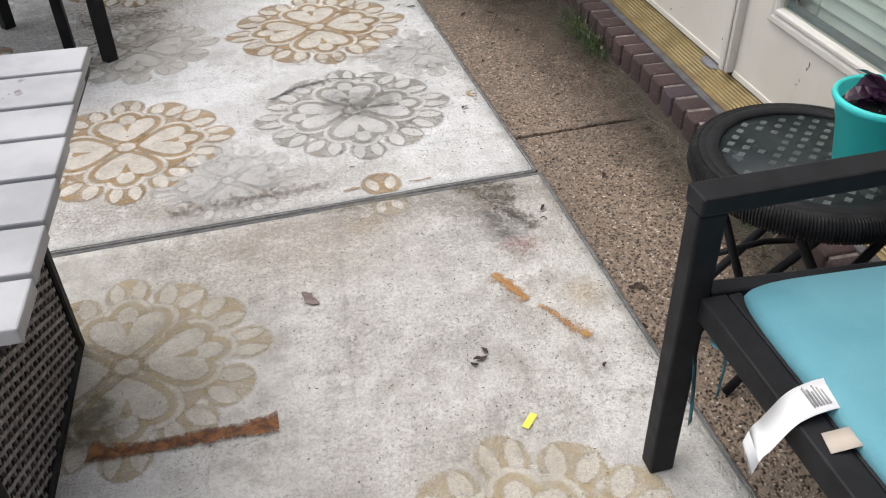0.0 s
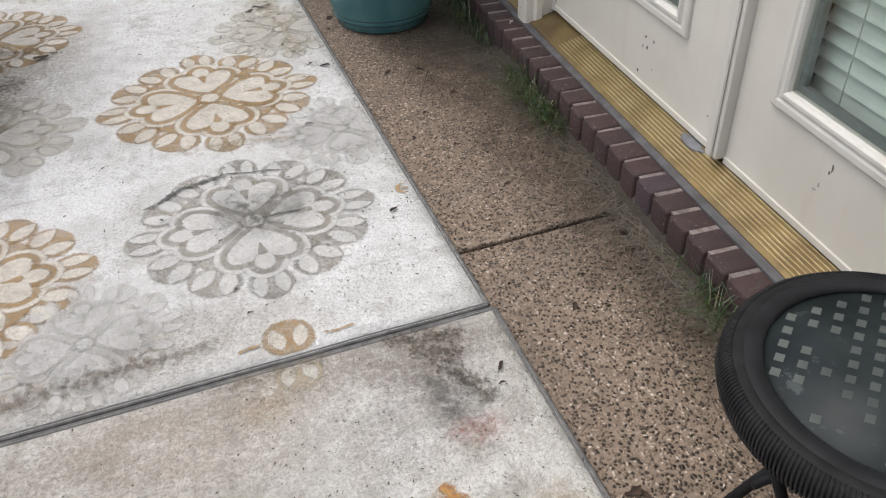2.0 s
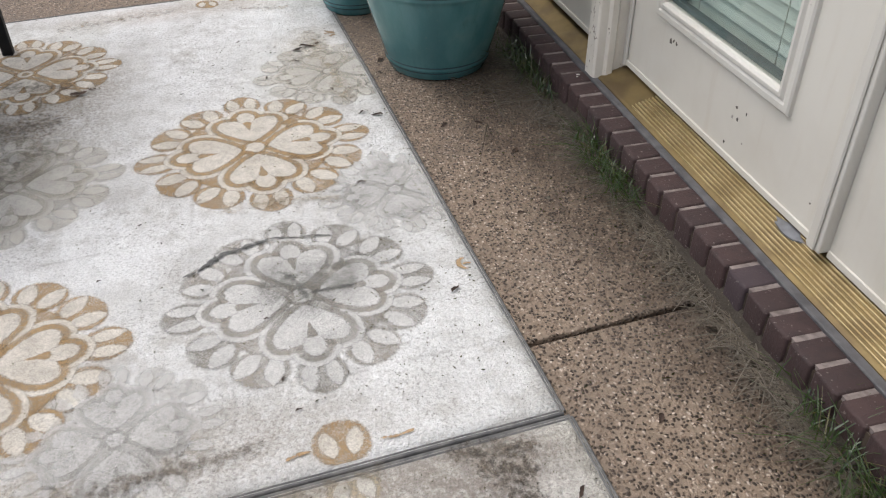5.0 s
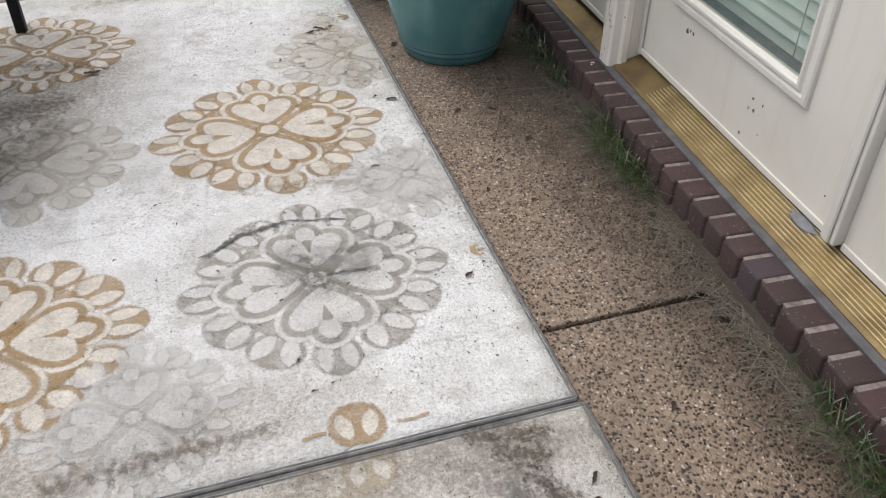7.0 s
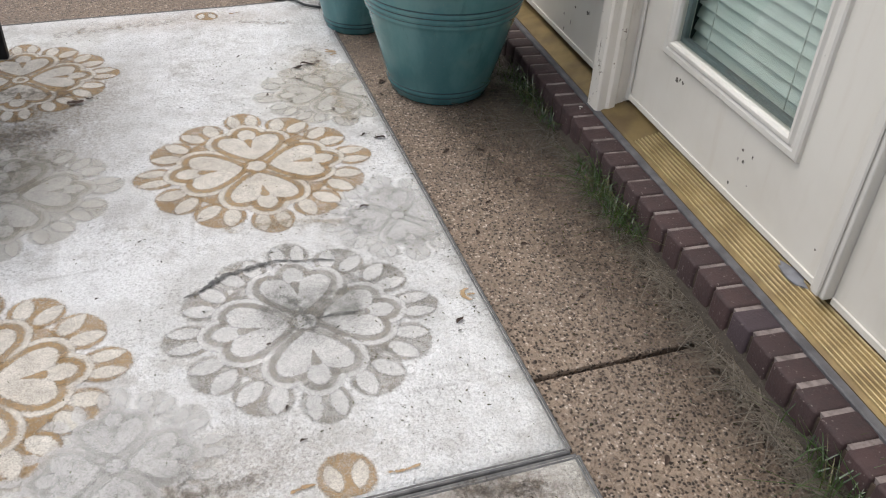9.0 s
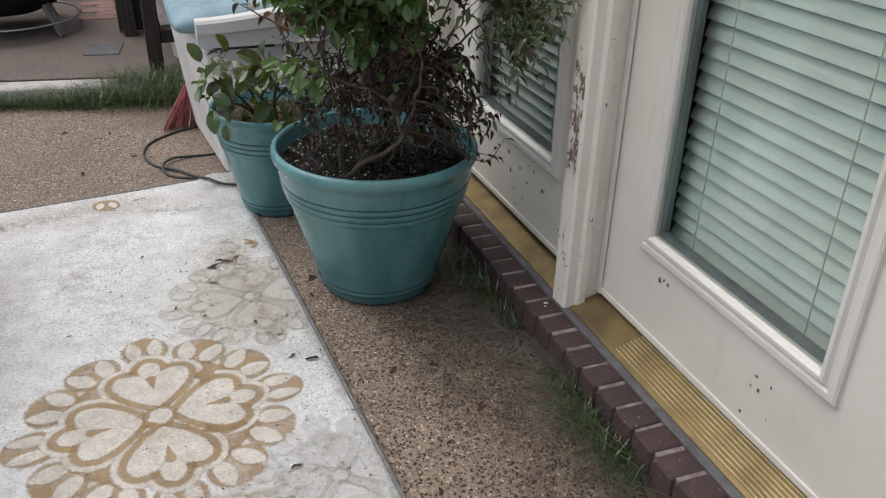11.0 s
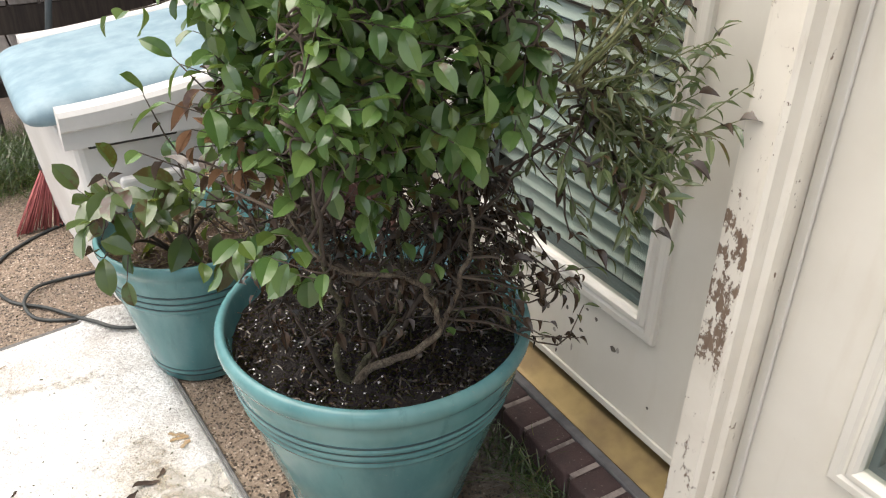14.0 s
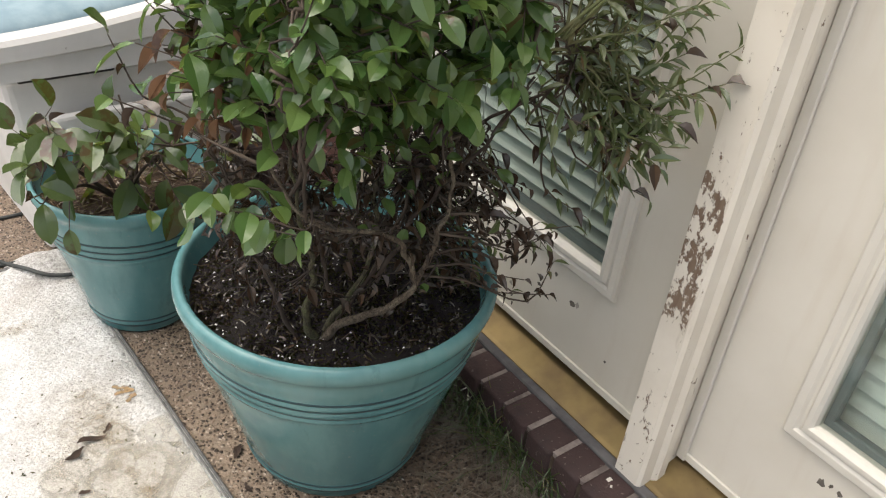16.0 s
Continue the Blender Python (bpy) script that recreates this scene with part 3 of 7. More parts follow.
TJ = math.tan(JOINT)
part("slab", slab(-4.0, -0.55, -5, 1.165, 0.03, 0.03), M_AGG, patio)
part("slab", slab(-0.54, 2.100, -5, 1.165, 0.03, TJ), M_AGG, patio)
part("slab", slab(2.111, 5.26, -5, 1.165, TJ, -0.17), M_AGG, patio)
part("joint_fill", box((-5, -4, -0.09), (1.19, 5.15, -0.028)), M_JOINT, patio)

# far path beyond the kerb
far_path = tagged(part("far_path", slab(5.62, 8.2, -5, 3.2, -0.17, 0.0), M_AGGFAR), "brown gravel-finished concrete path beyond the kerb", "path", kind="structure")
kerb = part("kerb", box((-5, -0.07, -0.1), (0.62, 0.07, 0.018), 0.018, seg=2), M_KERB)
kerb.matrix_world = pose(0.05, 5.56, 0, 0, 0, -9.5)
tagged(kerb, "worn pale concrete kerb edging the patio", "kerb", kind="structure")

# brick step below the doors
step_ob = part("brick_step", box((BRICK_X + 0.010, -1.2, -0.09), (SILL_X, 4.75, 0.0885)), M_MORTAR)
tagged(step_ob, "row of dark red rowlock bricks under the doors", "brick step", kind="structure")

part("joint_dirt", box((BRICK_X + 0.006, -1.2, -0.09), (BRICK_X + 0.0098, 4.75, 0.079)), M_JOINT, step_ob, "dark dirt in the joints")
strip = part("sealant_strip", box((SILL_X - 0.016, -1.2, 0.084), (SILL_X + 0.006, 4.75, 0.0985), 0.003), M_CAULK)
tagged(strip, "grey smeared sealant along the door sill", "sealant", kind="structure")


def sill(name, y0, y1, ribbed_to, label):
    """Gold-coloured metal door sill: flat, with ridges along part of its length."""
    s = thing(name, label, "door sill", kind="structure")
    bm = bmesh.new()
    prof = [(SILL_X + 0.004, 0.04), (SILL_X + 0.004, 0.100), (SILL_X + 0.012, 0.104), (1.372, 0.128), (1.42, 0.130), (1.42, 0.04)]
    a = [bm.verts.new((x, y0, z)) for x, z in prof]
    b = [bm.verts.new((x, y1, z)) for x, z in prof]
    bm.faces.new(a), bm.faces.new(b)
    for i in range(len(prof)):
        j = (i + 1) % len(prof)
        bm.faces.new((a[i], a[j], b[j], b[i]))
    part("sill_plate", bm, M_BRASS, s)
    if ribbed_to:
        for k in range(8):
            x = SILL_X + 0.016 + k * 0.0095
            z = 0.104 + (x - SILL_X - 0.012) / (1.372 - SILL_X - 0.012) * 0.024
            part("ridge", box((x - 0.0014, y0, z - 0.004), (x + 0.0014, ribbed_to, z + 0.0042), 0.001), M_BRASSLINE, s)
    return s


sill("door_sill_1", 1.08, 3.004, 2.80, "ribbed gold metal threshold, worn and dirty")
sill("door_sill_2", 3.062, 4.02, 0, "smooth gold metal threshold beside the post")


# ---- doors ----
def frame_ring(y0, y1, z0, z1, w, prof, bmx=None):
    """A mitred moulding round an opening in the plane x = const; prof: (inset, x) pairs from outside to inside."""
    bm = bmx or bmesh.new()
    rings = []
    for inset, x in prof:
        rings.append([bm.verts.new((x, y, z)) for y, z in ((y0 + inset, z0 + inset), (y1 - inset, z0 + inset), (y1 - inset, z1 - inset), (y0 + inset, z1 - inset))])
    for A, B in zip(rings, rings[1:]):
        for k in range(4):
            j = (k + 1) % 4
            bm.faces.new((A[k], A[j], B[j], B[k]))
    return bm


def door_with_blind(name, y0, y1, x, z0, ly0, ly1, lz0, lz1, label, slope, seed):
    """A glazed door: panel with an opening, moulding, glass; a slatted blind hangs inside."""
    d = thing(name, label, "door", kind="structure")
    bm = bmesh.new()
    zt = 2.10
    o = 0.030
    for lo, hi in (((x, y0, z0), (x + 0.044, ly0 + o, zt)), ((x, ly1 - o, z0), (x + 0.044, y1, zt)),
                   ((x, ly0 + o, z0), (x + 0.044, ly1 - o, lz0 + o)), ((x, ly0 + o, lz1 - o), (x + 0.044, ly1 - o, zt))):
        add_box(bm, lo, hi)
    bmesh.ops.remove_doubles(bm, verts=bm.verts[:], dist=1e-5)
    part("panel", bm, M_DOOR, d)
    prof = [(0.0, x + 0.004), (0.0015, x - 0.008), (0.006, x - 0.012), (0.018, x - 0.0125), (0.023, x - 0.009), (0.027, x - 0.009), (0.032, x - 0.0155), (0.039, x - 0.0155), (0.044, x - 0.011), (0.0455, x - 0.004), (0.047, x + 0.008)]
    part("lite_frame", frame_ring(ly0, ly1, lz0, lz1, 0.047, prof), M_TRIM, d, "white moulded glazing frame")
    part("glass_spacer", frame_ring(ly0, ly1, lz0, lz1, 0.02, [(0.040, x + 0.0075), (0.058, x + 0.0075), (0.060, x + 0.010), (0.060, x + 0.022)]), M_SPACER, d, "grey spacer strip round the double glazing")
    bmg = box((x - 0.001, ly0 + 0.0455, lz0 + 0.0455), (x + 0.0025, ly1 - 0.0455, lz1 - 0.0455))
    for f in bmg.faces:
        f.material_index = 0 if f.calc_center_median().x < x - 0.0005 else 1
    g = part("glass_pane", bmg, [M_GLASS, M_GLASSBACK], d, "greenish window glass")
    g.visible_shadow = False
    part("weather_strip", box((x + 0.010, y0 + 0.002, z0 - 0.005), (x + 0.04, y1 - 0.002, z0 - 0.0005)), M_GASKETSHADE, d)
    part("bottom_shoe", box((x - 0.006, y0 + 0.001, z0 + 0.001), (x - 0.0005, y1 - 0.001, z0 + 0.019), 0.002), M_DOOR, d, "thin painted strip along the door's foot")
    # blind
    b = thing("window_blind", "closed pale green-white slatted blind behind the door glass", "blind", group="door blinds")
    rnd = random.Random(seed)
    pitch, width = 0.0338, 0.040
    n = int((lz1 - lz0 - 0.10) / pitch)
    sl = None
    for i in range(n):
        z = lz0 + 0.053 + i * pitch
        if sl is None:
            bm = bmesh.new()
            m = Matrix.Rotation(radians(slope), 4, "Y")
            L = ly1 - ly0 - 0.052
            secs = []
            for yy in (-L / 2, L / 2):
                top = [bm.verts.new((width * (k / 4 - 0.5), yy, 0.003 * (1 - (k / 2 - 1) ** 2))) for k in range(5)]
                bot = [bm.verts.new((width * (k / 4 - 0.5), yy, 0.003 * (1 - (k / 2 - 1) ** 2) - 0.0025)) for k in range(5)]
                secs.append(top + bot[::-1])
                bm.faces.new(secs[-1])
            for k in range(10):
                bm.faces.new((secs[0][k], secs[0][(k + 1) % 10], secs[1][(k + 1) % 10], secs[1][k]))
            bmesh.ops.transform(bm, matrix=m, verts=bm.verts[:])
            sl = part("slat", bm, M_BLIND, b)
        else:
            ob = new("slat", sl.data)
            ob.parent = b
            sl_i = ob
        o2 = sl if i == 0 else sl_i
        o2.location = (x + 0.060, (ly0 + ly1) / 2, z)
        o2.rotation_euler = (radians(rnd.uniform(-0.25, 0.25)), radians(rnd.uniform(-2.5, 2.5)), 0)
    for fy in (0.18, 0.82):
        yy = ly0 + 0.04 + (ly1 - ly0 - 0.08) * fy
        part("ladder_cord", tube([(x + 0.032, yy, lz0 + 0.04), (x + 0.032, yy + 0.001, lz1 - 0.05)], 0.0011, 5), M_CORD, b)
    part("head_rail", box((x + 0.03, ly0 + 0.04, lz1 - 0.06), (x + 0.085, ly1 - 0.04, lz1 - 0.02), 0.003), M_BLIND, b)
    return d


LZ0, LZ1 = 0.336, 1.96
door_with_blind("door_1", 2.096, 3.003, DOOR_X, 0.134, 2.260, 2.856, LZ0, LZ1, "cream painted glazed door with chipped paint and a white glazing frame", -66, 1)
door_with_blind("door_2", 1.138, 2.050, DOOR_X, 0.134, 1.346, 1.942, LZ0, LZ1, "cream painted glazed door, closed, scuffed along the bottom", -64, 2)
door_with_blind("door_3", 3.066, 3.985, 1.338, 0.139, 3.200, 3.800, 0.350, LZ1, "grey-white glazed door with dark chips behind the shrub", -18, 3)

# meeting strip between the two doors
ast = thing("door_astragal", "white wooden strip covering the meeting edge of the doors", "door trim", kind="structure")
bm = bmesh.new()
add_box(bm, (1.337, 2.0512, 0.143), (1.380, 2.0948, 2.10), 0.004, seg=2)
add_box(bm, (1.330, 2.062, 0.145), (1.337, 2.085, 2.10), 0.003, seg=1)
part("strip", bm, M_TRIM, ast)

# posts and frame
post = thing("door_post", "white door post with peeling paint showing brown wood", "door frame", kind="structure")
bm = bmesh.new()
sec = [(1.264, 3.008), (1.264, 3.058), (1.270, 3.062), (1.42, 3.062), (1.42, 3.0045), (1.326, 3.0045), (1.318, 2.992), (1.300, 2.992), (1.292, 3.000), (1.270, 3.002)]
a = [bm.verts.new((x, y, 0.094)) for x, y in sec]
b = [bm.verts.new((x, y, 2.2)) for x, y in sec]
for i in range(len(sec)):
    j = (i + 1) % len(sec)
    f = bm.faces.new((a[i], a[j], b[j], b[i]))
bm.faces.new(a), bm.faces.new(b)
part("casing", bm, M_POST, post)
part("stop", box((1.352, 2.985, 0.133), (1.3595, 3.0035, 2.14), 0.002), M_TRIM, post)
for nm, y0, y1 in (("door_jamb_1", 1.075, 1.136), ("door_jamb_2", 3.987, 4.05)):
    j = part(nm, box((1.268, y0, 0.094), (1.42, y1, 2.2), 0.004, seg=2), M_POST)
    tagged(j, "white painted door jamb", "door frame", kind="structure")
tagged(part("door_head", box((1.268, 1.075, 2.112), (1.42, 4.05, 2.2)), M_TRIM), "white painted head of the door frame", "door frame", kind="structure")

# house walls, and a closed dark box added as the room behind the glass
def wall_box(nm, lo, hi, mat, label):
    return tagged(part(nm, box(lo, hi), mat), label, "wall", kind="structure")


M_HOUSE = brick_material("house_brick", (0.085, 0.036, 0.030), (0.12, 0.052, 0.042), (0.05, 0.028, 0.025))
wall_box("wall_south", (1.277, -4.0, -0.1), (1.5, 1.075, 2.75), M_HOUSE, "red-brown brick house wall")
wall_box("wall_north", (1.277, 4.05, -0.1), (1.5, 7.5, 2.75), M_HOUSE, "red-brown brick house wall beyond the doors")
wall_box("wall_above", (1.29, 1.075, 2.2), (1.5, 4.05, 2.75), M_HOUSE, "red-brown brick house wall over the doors")
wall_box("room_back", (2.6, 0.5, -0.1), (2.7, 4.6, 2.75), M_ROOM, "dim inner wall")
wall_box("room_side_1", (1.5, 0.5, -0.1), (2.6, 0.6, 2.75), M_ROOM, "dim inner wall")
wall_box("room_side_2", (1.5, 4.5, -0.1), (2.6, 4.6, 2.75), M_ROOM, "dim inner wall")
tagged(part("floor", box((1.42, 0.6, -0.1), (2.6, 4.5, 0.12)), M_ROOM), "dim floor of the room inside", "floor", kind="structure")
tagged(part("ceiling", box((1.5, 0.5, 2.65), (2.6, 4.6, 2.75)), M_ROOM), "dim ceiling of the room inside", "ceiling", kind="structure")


# earth and moss banked against the brick step
bm = bmesh.new()
rows = []
for i in range(301):
    y = -1.2 + 5.9 * i / 300
    row = []
    for j in range(9):
        u = j / 8
        x = 1.146 + 0.061 * u + 0.03 * noise.noise(Vector((0, y * 3, 4))) * (1 - u)
        z = SLAB_Z - 0.006 + (0.066 + 0.022 * noise.noise(Vector((y * 4, 0, 2)))) * u ** 1.2 + 0.006 * noise.noise(Vector((x * 40, y * 40, 1)))
        row.append(bm.verts.new((x, y, z)))
    rows.append(row)
for a, b in zip(rows, rows[1:]):
    for j in range(8):
        bm.faces.new((a[j], a[j + 1], b[j + 1], b[j]))
M_BANK = soil_material("mossy_earth", (0.035, 0.029, 0.021), (0.105, 0.085, 0.064), (0.2, 0.16, 0.12))
tagged(part("earth_bank", bm, M_BANK, smooth=True), "dark mossy earth and litter along the brick step", "earth", kind="structure")


# ---- rugs ----
def turned(pts, c, s):
    return [(x * c - y * s, x * s + y * c) for x, y in pts]


def medallion(radius, single=False):
    """The rug's printed flower: scallops, four trefoil petals, a round middle; two colours in layers."""
    bm = bmesh.new()
    level = [0.0]

    lay = bm.loops.layers.color.new("Col")

    def poly(pts, mat):
        """A filled outline whose rim fades into the pile."""
        level[0] += 0.00002
        P = [Vector((x * radius, y * radius)) for x, y in pts]
        n = len(P)
        if sum(P[i - 1].x * P[i].y - P[i].x * P[i - 1].y for i in range(n)) < 0:
            P.reverse()
        size = min(max(p.x for p in P) - min(p.x for p in P), max(p.y for p in P) - min(p.y for p in P))
        d = min(0.0065, 0.16 * size)
        inner, outer = [], []
        for i in range(n):
            t = (P[(i + 1) % n] - P[i - 1]).normalized()
            nn = Vector((-t.y, t.x))
            inner.append(bm.verts.new((*(P[i] + nn * d), level[0])))
            outer.append(bm.verts.new((*(P[i] - nn * d * 0.6), level[0])))
        f = bm.faces.new(inner)
        f.material_index = mat
        for lp in f.loops:
            lp[lay] = (1, 1, 1, 1)
        for i in range(n):
            j = (i + 1) % n
            f = bm.faces.new((outer[i], outer[j], inner[j], inner[i]))
            f.material_index = mat
            for lp, v in zip(f.loops, (0, 0, 1, 1)):
                lp[lay] = (v, v, v, 1)

    def oval(cx, cy, a, b, turn, mat, n=20, point=0.0):
        c, s = math.cos(turn), math.sin(turn)
        pts = []
        for k in range(n):
            t = k * math.tau / n
            x, y = a * math.cos(t), b * math.sin(t) * (1 - point * abs(math.cos(t)) ** 2)
            pts.append((cx + x * c - y * s, cy + x * s + y * c))
        poly(pts, mat)

    # twelve tan lobes round the rim, each with a pair of pale almonds; those on the axes are pointed
    lobes = [(1, 0)] if single else [(q, o) for q in range(4) for o in (0.0, 0.52, -0.52)]
    for q, off in lobes:
        t = (q if not single else 1) * math.pi / 2 + off
        rr, a, b, pt = (0.805, 0.188, 0.172, 0.06) if not off else (0.755, 0.172, 0.208, 0.0)
        if single:
            rr, a, b, pt = 0.775, 0.185, 0.185, 0.0
        oval(rr * math.cos(t), rr * math.sin(t), a, b, t, 0, 26, pt)
    level[0] += 0.0001
    for q, off in lobes:
        t = (q if not single else 1) * math.pi / 2 + off
        rr, L, w, apart, splay = (0.815, 0.136, 0.062, 0.078, 0.08) if not off else (0.748, 0.136, 0.074, 0.094, 0.30)
        if single:
            rr, L, w, apart, splay = 0.775, 0.112, 0.060, 0.082, 0.22
        for sg in (1, -1):
            x, y = rr * math.cos(t) - sg * apart * math.sin(t), rr * math.sin(t) + sg * apart * math.cos(t)
            oval(x, y, L, w, t + sg * splay, 1, 16, 0.35)
    if single:
        return bm
    level[0] += 0.0001
    n = 60
    poly([(0.65 * math.cos(k * math.tau / n), 0.65 * math.sin(k * math.tau / n)) for k in range(n)], 0)
    level[0] += 0.0001
    # petals with three lobes: a pale band, a tan outline, a pale field
    half = [(0.10, 0.0), (0.17, 0.095), (0.27, 0.190), (0.36, 0.250), (0.44, 0.268), (0.505, 0.246), (0.535, 0.195), (0.530, 0.130), (0.510, 0.065), (0.500, 0.0)]
    upper = [(p.x, p.y) for p in smooth_path([(u, v, 0) for u, v in half], 4)]
    field = upper + [(u, -v) for u, v in upper[-2:0:-1]]

    def swell(pts, d):
        out = []
        m = len(pts)
        for i in range(m):
            t = Vector((pts[(i + 1) % m][0] - pts[i - 1][0], pts[(i + 1) % m][1] - pts[i - 1][1])).normalized()
            out.append((pts[i][0] + sgn * t.y * d, pts[i][1] - sgn * t.x * d))
        return out
    area = sum(field[i - 1][0] * field[i][1] - field[i][0] * field[i - 1][1] for i in range(len(field)))
    sgn = 1 if area > 0 else -1
    for d, mat in ((0.100, 1), (0.054, 0), (0.0, 1)):
        for q in range(4):
            c, sn = math.cos(q * math.pi / 2), math.sin(q * math.pi / 2)
            poly(turned(swell(field, d) if d else field, c, sn), mat)
            oval(0.545 * c, 0.545 * sn, 0.108 + d, 0.084 + d, q * math.pi / 2, mat)
        level[0] += 0.0001
    for q in range(4):
        base = q * math.pi / 2
        drop = [(0.30, 0.0), (0.38, 0.022), (0.43, 0.040), (0.465, 0.034), (0.48, 0.0), (0.465, -0.034), (0.43, -0.040), (0.38, -0.022)]
        poly(turned(drop, math.cos(base), math.sin(base)), 0)
    level[0] += 0.0001
    oval(0, 0, 0.120, 0.120, 0, 0)
    oval(0, 0, 0.088, 0.088, 0, 1)
    return bm


def clip_mesh(bm, planes):
    """Cut a print where it would run over the rug's edge."""
    for co, no in planes:
        geom = bm.verts[:] + bm.edges[:] + bm.faces[:]
        bmesh.ops.bisect_plane(bm, geom=geom, plane_co=co, plane_no=no, clear_outer=True)
    return bm


OFFW = ((0.865, 0.865, 0.86), (0.745, 0.74, 0.725), (0.56, 0.55, 0.525))
M_RUGFAR = rug_material("far_rug_pile", OFFW, 0.22,
    [(0.58, 4.27, 0.10, 0.10, 0, 0.5, (0.36, 0.35, 0.33)), (-0.45, 3.35, 0.42, 0.42, 0, 0.8, (0.24, 0.185, 0.115)), (-0.30, 3.62, 0.3, 0.25, 0, 0.5, (0.25, 0.20, 0.13)), (0.42, 2.40, 0.20, 0.20, 0, 0.55, (0.20, 0.20, 0.20)),
     (-0.9, 2.6, 0.5, 0.9, 0, 0.5, (0.33, 0.28, 0.2)), (0.0, 1.98, 0.55, 0.12, 3, 0.4, (0.30, 0.25, 0.19)), (0.55, 3.3, 0.12, 0.35, 0, 0.3, (0.36, 0.33, 0.29)),
     (0.1, 4.15, 0.5, 0.10, 5, 0.4, (0.42, 0.34, 0.27)), (0.52, 3.68, 0.12, 0.16, 0, 0.35, (0.40, 0.33, 0.22)), (-0.2, 2.0, 0.35, 0.15, 0, 0.4, (0.35, 0.3, 0.24))],
    [(0.19, 2.2, 0.006, 0.45, -2), (0.60, 2.12, 0.20, 0.006, 4), (0.50, 2.16, 0.25, 0.005, 3), (0.12, 2.75, 0.006, 0.35, -2), (-0.2, 2.62, 0.2, 0.006, 5), (0.42, 3.55, 0.006, 0.3, -4), (0.3, 3.45, 0.3, 0.006, 4)])
M_RUGNEAR = rug_material("near_rug_pile", tuple((k[0] * 0.95, k[1] * 0.925, k[2] * 0.88) for k in OFFW), 0.72,
    [(0.62, 1.845, 0.17, 0.085, 0, 0.75, (0.19, 0.16, 0.135)), (0.36, 1.84, 0.30, 0.075, 3, 0.5, (0.30, 0.27, 0.24)), (0.55, 1.70, 0.20, 0.15, 0, 0.4, (0.34, 0.33, 0.32)), (0.05, 1.78, 0.30, 0.08, 3, 0.4, (0.33, 0.29, 0.24)), (-0.30, 1.30, 0.14, 0.14, 0, 0.14, (0.30, 0.27, 0.18)), (0.60, 1.78, 0.11, 0.10, 0, 0.45, (0.20, 0.16, 0.14)), (0.61, 1.69, 0.05, 0.12, 15, 0.6, (0.19, 0.17, 0.16)),
     (0.64, 1.615, 0.06, 0.035, 0, 0.6, (0.36, 0.20, 0.17)), (0.36, 1.48, 0.22, 0.26, 0, 0.22, (0.33, 0.32, 0.32)), (0.1, 1.72, 0.28, 0.14, 0, 0.4, (0.42, 0.35, 0.29)), (0.45, 1.33, 0.1, 0.1, 0, 0.2, (0.27, 0.24, 0.25)),
     (0.30, 1.78, 0.06, 0.05, 0, 0.5, (0.46, 0.34, 0.19)), (0.48, 1.82, 0.30, 0.09, 4, 0.42, (0.30, 0.255, 0.215)), (0.05, 1.70, 0.45, 0.22, 0, 0.28, (0.38, 0.335, 0.28)), (-0.8, 1.0, 0.45, 0.5, 0, 0.4, (0.36, 0.31, 0.22)), (0.72, 1.42, 0.05, 0.06, 0, 0.5, (0.45, 0.33, 0.18)), (0.3, 1.0, 0.3, 0.3, 0, 0.25, (0.34, 0.30, 0.25))],
    [(0.215, 1.45, 0.007, 0.50, -3), (0.40, 1.10, 0.25, 0.006, 4), (0.62, 1.62, 0.004, 0.12, -12), (0.65, 1.3, 0.007, 0.4, -2)])
M_TAN = print_material("tan_print", (0.40, 0.268, 0.132), (0.305, 0.195, 0.088), 0.45, 0.9)
M_CREAM = print_material("cream_print", (0.77, 0.735, 0.665), (0.69, 0.645, 0.57), 0.35, 0.9)
M_GREYTAN = print_material("grey_print", (0.34, 0.305, 0.26), (0.23, 0.215, 0.185), 0.68, 0.78)
M_GREYCREAM = print_material("grey_cream_print", (0.76, 0.75, 0.73), (0.64, 0.63, 0.61), 0.3, 0.85)
M_PALE = print_material("ghost_print", (0.46, 0.44, 0.405), (0.40, 0.38, 0.345), 0.35, 0.30)
M_PALECREAM = print_material("ghost_cream_print", (0.76, 0.75, 0.73), (0.70, 0.685, 0.66), 0.3, 0.55)


